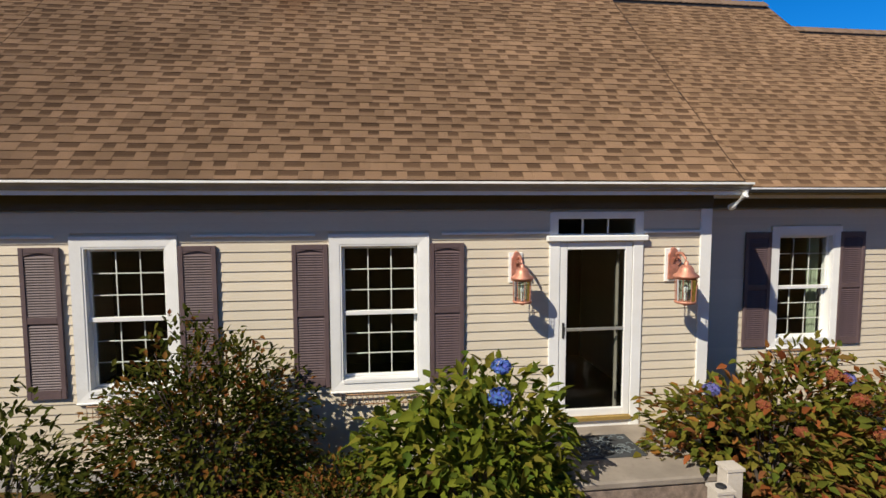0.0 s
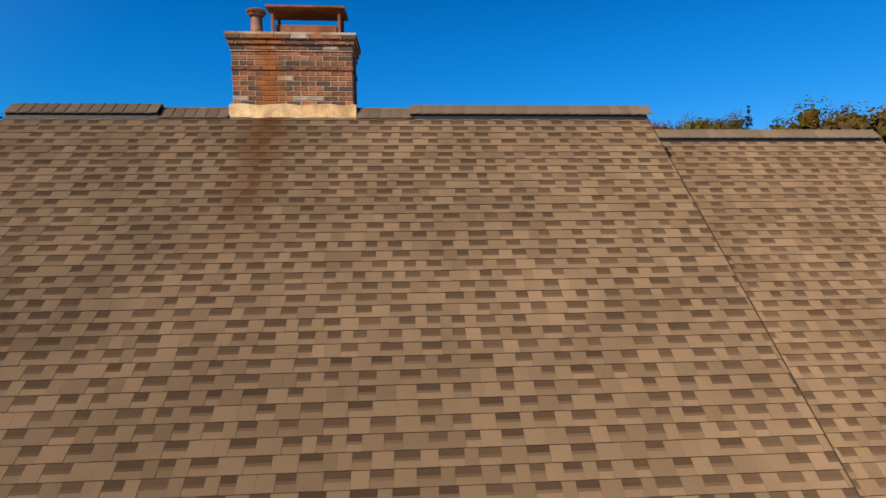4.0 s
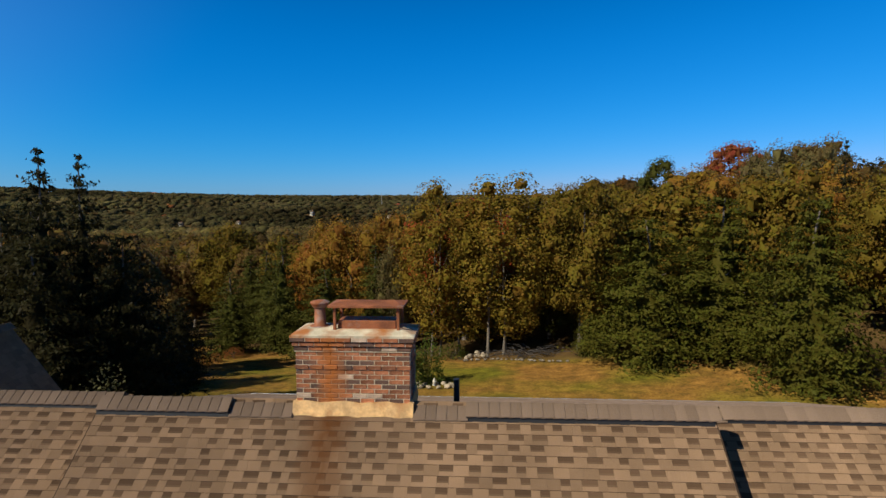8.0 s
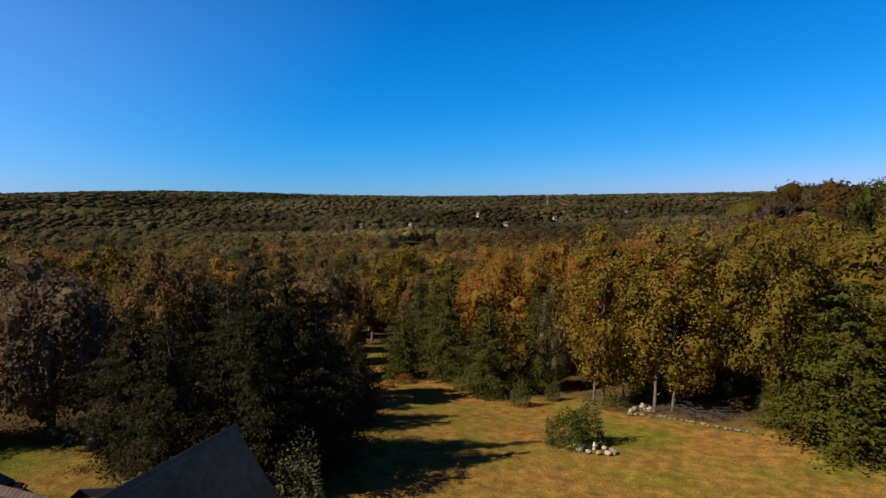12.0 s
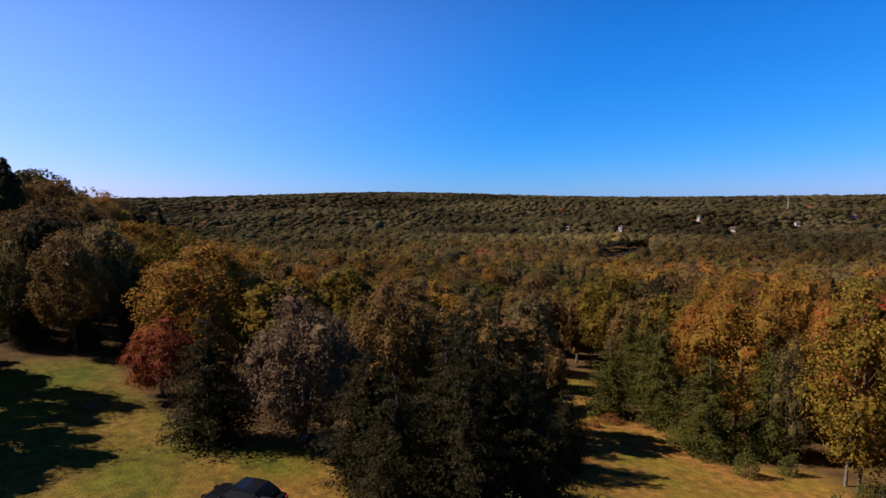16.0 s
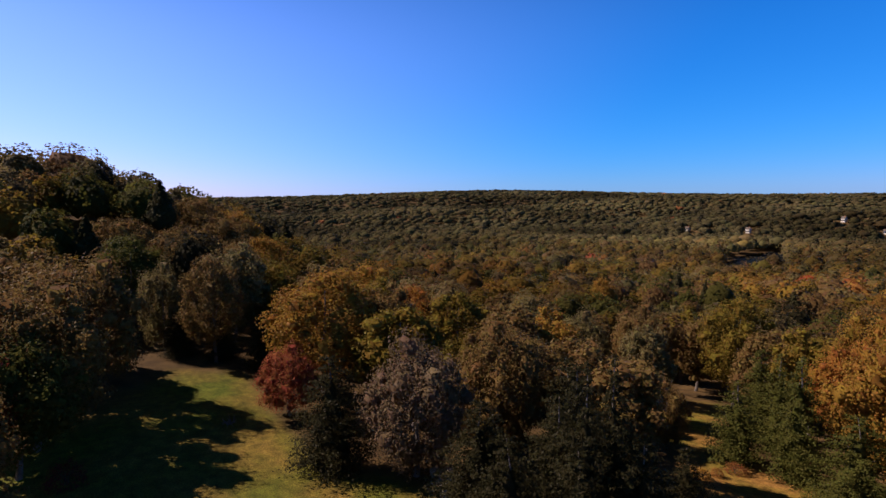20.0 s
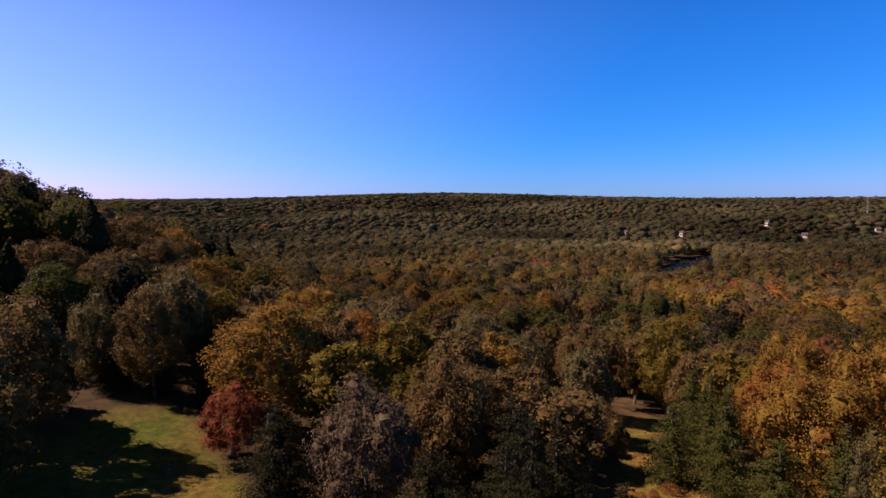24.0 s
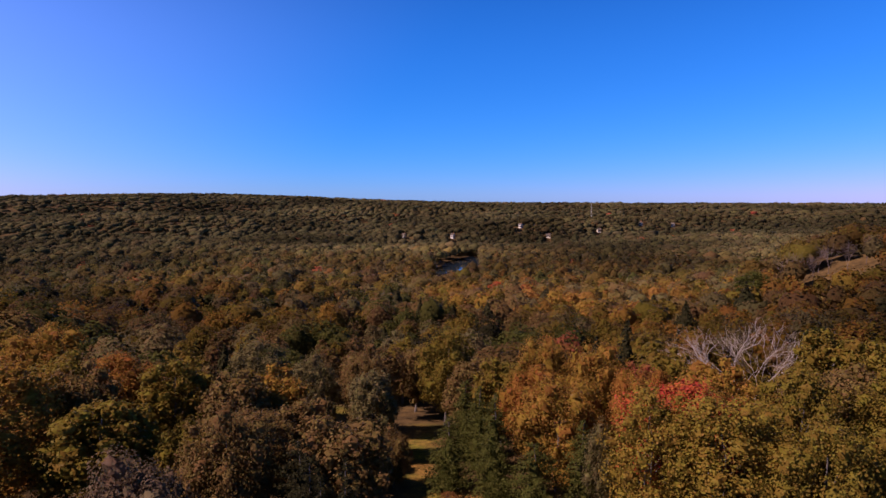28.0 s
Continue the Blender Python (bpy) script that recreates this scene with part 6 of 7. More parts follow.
def lantern():
    root = thing("wall_lantern", "copper wall lantern with ribbed clear glass shade", "wall lamp", group="lanterns beside the door")
    m = Mesh()
    prof = [(-0.055, -0.13), (0.055, -0.13), (0.055, 0.10), (0.035, 0.125), (0.03, 0.15), (0.0, 0.165), (-0.03, 0.15), (-0.035, 0.125), (-0.055, 0.10)]
    i = len(m.v)
    m.v += [(x, 0, z) for x, z in prof] + [(x * 0.9, -0.024, z * 0.95) for x, z in prof]
    n = len(prof)
    m.f += [tuple(i + k for k in range(n)), tuple(i + n + n - 1 - k for k in range(n))]
    for k in range(n):
        j = (k + 1) % n
        m.f.append((i + k, i + n + k, i + n + j, i + j))
    part("backplate", m, M_COPPER, root)
    m = Mesh()
    m.box(-0.078, 0.062, -0.010, 0.012, -0.15, 0.15, None, 0.004)
    part("mount_block", m, M_WHITE, root, "white mounting block")
    m = Mesh()
    pts = []
    for k in range(11):
        a = math.pi * k / 10
        pts.append((0, -0.02 - 0.10 * (1 - math.cos(a)), 0.02 + 0.10 * math.sin(a)))
    m.tube(pts, [0.014] * 11, 8)
    pts = [(0, -0.10 + 0.035 * math.cos(a), 0.045 + 0.035 * math.sin(a)) for a in np.linspace(0, 5.0, 12)]
    m.tube(pts, [0.008] * 12, 6)
    part("arm", m, M_COPPER, root, smooth=True)
    c = (0, -0.22, -0.10)
    m = Mesh()
    m.lathe([(0.012, 0.155), (0.02, 0.15), (0.02, 0.125), (0.04, 0.12), (0.06, 0.095), (0.07, 0.06), (0.105, 0.035), (0.11, 0.02), (0.095, 0.018), (0.09, 0.0)], 20, c)
    part("hood", m, M_COPPER, root, "bell-shaped copper hood", True)
    m = Mesh()
    m.lathe([(0.088, 0.0), (0.083, -0.19), (0.079, -0.19), (0.084, 0.0)], 20, c)
    gl = part("glass_shade", m, M_GLASS, root, "clear ribbed glass cylinder")
    gl.visible_shadow = False
    for k in range(8):
        a = 2 * math.pi * k / 8
        m = Mesh()
        m.tube([(c[0] + 0.09 * math.cos(a), c[1] + 0.09 * math.sin(a), c[2]), (c[0] + 0.085 * math.cos(a), c[1] + 0.085 * math.sin(a), c[2] - 0.19)], [0.004, 0.004], 5)
        part("rib", m, M_COPPER, root)
    m = Mesh()
    m.lathe([(0.09, -0.19), (0.092, -0.20), (0.085, -0.212), (0.03, -0.22), (0.012, -0.235)], 20, c)
    part("base_ring", m, M_COPPER, root, smooth=True)
    m = Mesh()
    m.lathe([(0.014, -0.19), (0.014, -0.12), (0.02, -0.11), (0.022, -0.08), (0.01, -0.05)], 10, c)
    part("candle_bulb", m, M_WHITE, root)
    return root


lan = lantern()
lan.location = (0.74, -0.014, 2.22)
lan.scale = (1.13, 1.13, 1.13)
copy_thing(lan, pose(2.60, -0.014, 2.22) @ Matrix.Scale(1.13, 4))

# ---------------------------------------------------------------- step, mat, posts
m = Mesh()
m.box(0.97, 2.38, -1.26, -0.005, -0.3, 0.27, None, 0.02)
step = thing("doorstep", "granite doorstep with a smooth tread on a rough block", "doorstep")
part("block", m, mat("rough_pink_granite", (0.25, 0.19, 0.15), 0.95, var=0.3, scale=14, fine=80, bump=1.0), step, "rough pinkish granite block")
m = Mesh()
m.box(0.95, 2.40, -1.28, -0.004, 0.27, 0.345, None, 0.015)
part("tread", m, M_SLAB, step)
m = Mesh()
m.box(1.18, 1.92, -0.82, -0.29, 0.347, 0.360, None, 0.005)
dm = part("doormat", m, M_MAT)
tagged(dm, "black rubber doormat with a raised scroll pattern", "doormat")
m = Mesh()
rr = random.Random(3)
for k in range(60):
    x, y = rr.uniform(1.24, 1.86), rr.uniform(-0.77, -0.34)
    a0 = rr.uniform(0, 6)
    pts = [(x + 0.045 * math.cos(a0 + q * 0.6) * (1 - q * 0.08), y + 0.045 * math.sin(a0 + q * 0.6) * (1 - q * 0.08), 0.361) for q in range(7)]
    m.tube(pts, [0.006] * 7, 4)
part("scroll_relief", m, mat("worn_grey_rubber", (0.17, 0.20, 0.21), 0.8, var=0.2), dm)


def post(x, y, z):
    root = thing("garden_post", "short square off-white vinyl post", "post", (x, y, 0), "posts by the step")
    m = Mesh()
    m.box(-0.075, 0.075, -0.075, 0.075, -0.2, z, None, 0.006)
    part("shaft", m, M_POST, root)
    m = Mesh()
    m.hexa([(-0.085, -0.085, z), (0.085, -0.085, z), (0.085, 0.085, z), (-0.085, 0.085, z)], [(-0.085, -0.085, z + 0.025), (0.085, -0.085, z + 0.025), (0.085, 0.085, z + 0.025), (-0.085, 0.085, z + 0.025)])
    part("cap", m, M_POST, root)
    return root


post(2.30, -1.58, 0.57)
p2 = post(2.06, -1.80, 0.50)
m = Mesh()
m.lathe([(0.045, 0.525), (0.045, 0.54), (0.03, 0.55), (0.005, 0.553)], 14)
part("solar_disc", m, M_PIPE, p2, "small dark solar disc")

# ---------------------------------------------------------------- shrubs before the house


def leaf_strip(rng, centres, size, out, droop=0.3, wide=0.27):
    """Pointed leaves folded along the midrib: two quads each."""
    n = len(centres)
    u = out + rng.normal(size=(n, 3)) * 0.45
    u[:, 2] -= droop
    u /= np.linalg.norm(u, axis=1, keepdims=True)
    up = np.c_[np.zeros(n), np.zeros(n), np.ones(n)] + rng.normal(size=(n, 3)) * 0.35 + out * 0.35
    side = np.cross(u, up)
    side /= np.linalg.norm(side, axis=1, keepdims=True) + 1e-9
    nor = np.cross(side, u)
    s = (size * rng.uniform(0.65, 1.25, n))[:, None]
    base = centres
    tip = centres + u * s - nor * s * 0.10
    l1 = centres + u * s * 0.35 + side * s * wide + nor * s * 0.09
    l2 = centres + u * s * 0.72 + side * s * wide * 0.62 + nor * s * 0.03
    r1 = centres + u * s * 0.35 - side * s * wide + nor * s * 0.09
    r2 = centres + u * s * 0.72 - side * s * wide * 0.62 + nor * s * 0.03
    vert = np.stack([base, l1, l2, tip, r2, r1], 1).reshape(-1, 3)
    i = np.arange(n)[:, None] * 6
    quad = np.concatenate([i + np.array([0, 3, 2, 1]), i + np.array([0, 5, 4, 3])])
    return vert, quad


def shrub(name, label, x, y, wide, deep, high, leaf, n, hues, seed, loose=220, stems=14, base=0.0):
    """A bush: stems, a mass of leaves, and the outer leaves as pieces of their own."""
    rng = np.random.default_rng(seed)
    root = thing(name, label, "shrub", (x, y, base), "shrubs along the house")
    for k in range(stems):
        m = Mesh()
        a = rng.uniform(0, 6.28)
        r = rng.uniform(0.3, 0.85)
        tip = (math.cos(a) * r * wide / 2, math.sin(a) * r * deep / 2, high * rng.uniform(0.7, 1.0) * (1 - 0.35 * r))
        mid = (tip[0] * 0.4, tip[1] * 0.4, tip[2] * 0.55)
        m.tube([(tip[0] * 0.1, tip[1] * 0.1, -0.1), mid, tip], [0.012, 0.009, 0.003], 5, False)
        part("stem", m, M_BARK, root)
    d = rng.normal(size=(n, 3))
    d /= np.linalg.norm(d, axis=1, keepdims=True)
    d[:, 2] = np.abs(d[:, 2]) * 1.0 - 0.12 * (rng.uniform(0, 1, n) < 0.3)
    lump = 1 + 0.13 * np.sin(5 * d[:, 0] + seed) * np.cos(4 * d[:, 1] + 2 * seed) + 0.10 * np.sin(7 * d[:, 2] + 3 * d[:, 0])
    r = lump * rng.uniform(0.35, 1.0, n) ** 0.45
    c = np.c_[d[:, 0] * r * wide / 2, d[:, 1] * r * deep / 2, np.maximum(d[:, 2] * r * high, 0.03)]
    order = rng.permutation(n)
    share = np.array_split(order, len(hues))
    for k, (hue, idx) in enumerate(zip(hues, share)):
        v, f = leaf_strip(rng, c[idx], leaf, d[idx])
        ob = part("foliage", array_mesh("foliage", v, f, M_LEAF), None, root)
        ob.color = (*hue, 1)
        ob["kind"] = "stuff"
    # single leaves over the surface
    shapes = []
    for k in range(6):
        v, f = leaf_strip(rng, np.zeros((1, 3)), leaf, np.array([[1.0, 0, 0.2]]))
        shapes.append(array_mesh("leaf", v, f, M_LEAF))
    for k in range(loose):
        q = rng.normal(size=3)
        q /= np.linalg.norm(q)
        q[2] = abs(q[2])
        q[1] = -abs(q[1])
        rr = rng.uniform(0.95, 1.08)
        ob = part("leaf", shapes[k % 6], None, root)
        ob.location = (q[0] * rr * wide / 2, q[1] * rr * deep / 2, max(0.05, q[2] * rr * high))
        ob.rotation_euler = (rng.uniform(-0.5, 0.5), rng.uniform(-0.3, 0.6), math.atan2(q[1], q[0]) + rng.uniform(-0.7, 0.7))
        hue = hues[int(rng.integers(0, len(hues)))]
        ob.color = (*hue, 1)
    return root


def bloom(root, x, y, z, r, hue, seed, label):
    """A round flower head of small petals."""
    rng = np.random.default_rng(seed)
    d = rng.normal(size=(170, 3))
    d /= np.linalg.norm(d, axis=1, keepdims=True)
    v, f = leaves(rng, d * r * np.array([1, 1, 0.75]), 0.022, 0.0, d * 2, 0.9)
    ob = part("flower_head", array_mesh("flower_head", v, f, M_LEAF), None, root, label)
    ob.location = (x, y, z)
    ob.color = (*hue, 1)


G1, G2, G3 = (0.155, 0.19, 0.022), (0.10, 0.145, 0.022), (0.21, 0.20, 0.03)
hyd = shrub("hydrangea_bush", "bright green hydrangea with two blue flower heads", 0.02, -1.05, 2.25, 1.4, 1.38, 0.15, 2600, [G1, G2, G1, G3], 21, 260)
BLUE = (0.13, 0.22, 0.62)
bloom(hyd, 0.28, -0.10, 1.45, 0.085, BLUE, 1, "blue hydrangea flower head")
bloom(hyd, 0.22, -0.30, 1.24, 0.10, BLUE, 2, "blue hydrangea flower head")
D1, D2, D3 = (0.052, 0.066, 0.012), (0.100, 0.106, 0.019), (0.22, 0.105, 0.027)
shrub("rose_bush", "tall twiggy rose bush, dark green with some orange leaves", -2.45, -0.68, 2.3, 1.2, 1.80, 0.074, 8500, [D1, D2, D2, D3, D1], 22, 160, 30)
shrub("dark_shrub", "dark green shrub at the end of the bed", -4.05, -1.0, 1.7, 1.2, 1.22, 0.09, 1500, [D1, D1, D2], 23, 160)
shrub("low_shrub", "low brownish shrub between the taller bushes", -1.2, -1.3, 1.5, 0.9, 0.72, 0.055, 3000, [D1, D3, D2], 24, 100)
R1, R2, R3, R4 = (0.20, 0.185, 0.03), (0.22, 0.115, 0.036), (0.32, 0.125, 0.034), (0.115, 0.14, 0.023)
red = shrub("hydrangea_bush", "hydrangea turning red-brown with faded pink flower heads", 3.35, -0.75, 2.9, 1.5, 1.30, 0.125, 3000, [R1, R2, R4, R1, R4, R3, R1], 25, 280)
rngf = np.random.default_rng(9)
for k in range(9):
    a = rngf.uniform(-1.25, 1.25)
    zz = rngf.uniform(0.35, 1.2)
    rr = math.sqrt(max(0.05, 1 - (zz / 1.35) ** 2))
    bloom(red, math.sin(a) * 1.4 * rr, -0.72 * rr * math.cos(a) - 0.03, zz, rngf.uniform(0.05, 0.075), (0.36, 0.13, 0.06) if k % 4 else (0.20, 0.2, 0.5), 30 + k, "faded flower head")
shrub("hydrangea_bush", "hydrangea turning red-brown beside the far window", 5.6, -0.2, 2.2, 1.3, 1.05, 0.11, 1300, [R1, R2, R4, R3], 26, 120)

# ---------------------------------------------------------------- garden things


def rock(name, x, y, size, seed, flat=0.7, z=None, material=None):
    bm = bmesh.new()
    bmesh.ops.create_icosphere(bm, subdivisions=2, radius=1.0)
    for v in bm.verts:
        k = 1 + 0.35 * noise.noise(v.co * 1.3 + Vector((seed, 0, 0))) + 0.12 * noise.noise(v.co * 3.1 + Vector((0, seed, 0)))
        v.co = Vector((v.co.x * k * size, v.co.y * k * size * 0.8, v.co.z * k * size * flat))
    me = bpy.data.meshes.new(name)
    bm.to_mesh(me)
    bm.free()
    me.materials.append(material or M_STONE)
    ob = new(name, me)
    ob.location = (x, y, (gz(x, y) if z is None else z) + size * flat * 0.35)
    ob.rotation_euler = (0, 0, seed * 1.7)
    return ob


rs = random.Random(12)
for k in range(26):
    f = k / 25
    x, y = -0.8 + 7.6 * f + rs.uniform(-0.15, 0.15), 40.6 - 3.0 * f + 0.5 * math.sin(f * 5) + rs.uniform(-0.15, 0.15)
    tagged(rock("wall_stone", x, y, rs.uniform(0.10, 0.19), k + 1.0, 0.55), "grey fieldstone edging the lawn", "stone", "stones of the low wall")
for k, (x, y, s) in enumerate(((0.2, 42.6, 0.5), (-0.4, 42.0, 0.42), (0.7, 42.2, 0.36), (-0.7, 41.5, 0.3))):
    tagged(rock("boulder", x, y, s * 0.7, k + 40.0, 0.9, None, M_PALE_ROCK), "pale boulder at the foot of the birches", "stone", "boulders under the birches")
for k in range(12):
    a = k * 0.55
    tagged(rock("border_rock", -2.5 + 1.15 * math.cos(a), 30.3 + 0.6 * math.sin(a), rs.uniform(0.14, 0.27), k + 60.0, 0.6, None, M_PALE_ROCK), "pale rock round the small garden bed", "stone", "rocks round the bed")
for k, (x, y, s) in enumerate(((-28.9, 17.7, 0.42), (-31.0, 18.6, 0.4), (-31.6, 18.9, 0.5), (-30.4, 19.0, 0.35), (-32.2, 19.2, 0.45), (-31.8, 20.0, 0.5))):
    tagged(rock("garden_rock", x, y, s, k + 80.0, 0.8, None, M_PALE_ROCK), "pale rock in the shaded rockery", "stone", "rockery")
m = Mesh()
m.lathe([(0.13, 0), (0.14, 0.05), (0.09, 0.1), (0.12, 0.25), (0.13, 0.38), (0.07, 0.47), (0.085, 0.55), (0.07, 0.62), (0.01, 0.66)], 14)
st = part("statue", m, M_POST)
st.location = (-2.55, 30.6, gz(-2.55, 30.6) - 0.05)
st.scale = (0.9, 0.9, 0.72)
tagged(st, "small white garden statue among rocks", "statue")
m = Mesh()
m.lathe([(0.1, 0), (0.1, 0.06), (0.07, 0.1), (0.1, 0.2), (0.09, 0.3), (0.05, 0.36), (0.01, 0.4)], 12)
st = part("statue", m, M_STONE)
st.location = (-3.4, 30.3, gz(-3.4, 30.3) - 0.05)
tagged(st, "small grey stone figure among rocks", "statue")


def yard_bush(name, label, x, y, wide, high, leaf, n, hues, seed):
    return shrub(name, label, x, y, wide, wide * 0.9, high, leaf, n, hues, seed, 60, 16, gz(x, y) - 0.05)


yard_bush("lawn_bush", "round dark green bush standing on the lawn", -4.3, 31.0, 3.2, 2.2, 0.16, 2600, [(0.075, 0.10, 0.02), (0.11, 0.125, 0.025)], 41)
yard_bush("lawn_bush", "taller half of the green lawn bush", -3.1, 31.8, 2.4, 2.9, 0.16, 2000, [(0.075, 0.10, 0.02), (0.10, 0.12, 0.022)], 42)
yard_bush("lawn_bush", "small green bush at the lawn's end", -9.6, 41.4, 1.9, 2.0, 0.15, 1100, [(0.09, 0.11, 0.025), (0.13, 0.13, 0.03)], 43)
yard_bush("lawn_bush", "small green bush at the lawn's end", -7.3, 44.2, 1.4, 1.7, 0.15, 800, [(0.09, 0.11, 0.025), (0.12, 0.12, 0.03)], 44)
yard_bush("orange_shrub", "rounded orange-brown shrub on the lawn", -23.2, 47.3, 2.2, 1.0, 0.11, 1200, [(0.28, 0.12, 0.03), (0.23, 0.10, 0.035)], 45)
yard_bush("yellow_shrub", "low yellow autumn shrub on the lawn", -24.0, 42.6, 1.7, 0.8, 0.11, 900, [(0.38, 0.22, 0.03), (0.30, 0.16, 0.03)], 46)
yard_bush("orange_shrub", "small orange-brown shrub on the lawn", -23.6, 44.6, 1.1, 0.8, 0.11, 600, [(0.26, 0.12, 0.03)], 47)
yard_bush("grey_olive_shrub", "silvery upright olive shrub beside the ell", -14.0, 16.2, 2.6, 3.6, 0.13, 1500, [(0.20, 0.185, 0.09), (0.13, 0.125, 0.05)], 48)
yard_bush("rockery_shrub", "pale flowering shrub in the rockery", -30.2, 18.2, 2.6, 1.3, 0.13, 1200, [(0.26, 0.22, 0.06), (0.16, 0.16, 0.04), (0.42, 0.34, 0.26)], 49)
yard_bush("rockery_shrub", "dark low shrub in the rockery", -27.5, 18.4, 2.6, 1.4, 0.13, 1200, [(0.05, 0.06, 0.016), (0.08, 0.08, 0.02)], 50)
yard_bush("edge_shrub", "dark undergrowth at the wood's edge", -12.6, 43.6, 3.4, 1.7, 0.15, 1400, [(0.07, 0.085, 0.018), (0.10, 0.10, 0.02)], 51)
yard_bush("edge_shrub", "yellow-green undergrowth at the wood's edge", -16.2, 47.0, 3.4, 1.2, 0.14, 1200, [(0.20, 0.18, 0.03), (0.12, 0.12, 0.025)], 52)
yard_bush("edge_shrub", "green undergrowth below the birches", -2.0, 42.6, 2.6, 1.4, 0.14, 1200, [(0.11, 0.12, 0.025), (0.08, 0.09, 0.02)], 53)
yard_bush("edge_shrub", "green undergrowth beside the stone wall", 9.2, 38.6, 3.0, 1.4, 0.14, 1200, [(0.11, 0.11, 0.025), (0.15, 0.12, 0.03)], 54)
yard_bush("red_shrub", "dark red shrub at the lawn's edge", -44.0, -3.0, 2.6, 1.6, 0.14, 1200, [(0.24, 0.04, 0.03), (0.14, 0.05, 0.03)], 55)
m = Mesh()
rs2 = np.random.default_rng(17)
for k in range(130):
    x, y = 4.2 + rs2.normal() * 2.0, 40.6 + rs2.normal() * 0.7
    z = gz(x, y) + rs2.uniform(0, 0.55)
    d = rs2.normal(size=3) * np.array([0.9, 0.6, 0.25])
    m.tube([(x, y, z), tuple(np.array([x, y, z]) + d * 0.5 + (0, 0, 0.08)), tuple(np.array([x, y, z]) + d)], [0.03, 0.022, 0.008], 5, False)
bp = part("brush_pile", m, mat("dark_weathered_branches", (0.055, 0.045, 0.04), 0.95, var=0.35, scale=3, fine=24, bump=0.6))
tagged(bp, "pile of grey cut branches behind the stone wall", "brush pile")
bl = thing("fallen_branch", "dark fallen branch lying on the lawn", "branch", (-47.6, 8.7, gz(-47.6, 8.7)))
for k in range(14):
    a = k * 1.3
    m = Mesh()
    m.tube([(0, 0, 0.05), (0.35 * math.cos(a), 0.35 * math.sin(a), 0.25), (0.8 * math.cos(a + 0.3), 0.6 * math.sin(a + 0.3), 0.35 * (k % 3))], [0.06, 0.04, 0.012], 5, False)
    part("limb", m, M_BARK, bl)

# ---------------------------------------------------------------- parked cars


def loft(m, rings):
    start = len(m.v)
    n = len(rings[0])
    for r in rings:
        m.v += [tuple(p) for p in r]
    for k in range(len(rings) - 1):
        for q in range(n):
            j = (q + 1) % n
            a = start + k * n
            m.f.append((a + q, a + n + q, a + n + j, a + j))
    m.f.append(tuple(start + q for q in range(n)))
    m.f.append(tuple(start + (len(rings) - 1) * n + n - 1 - q for q in range(n)))


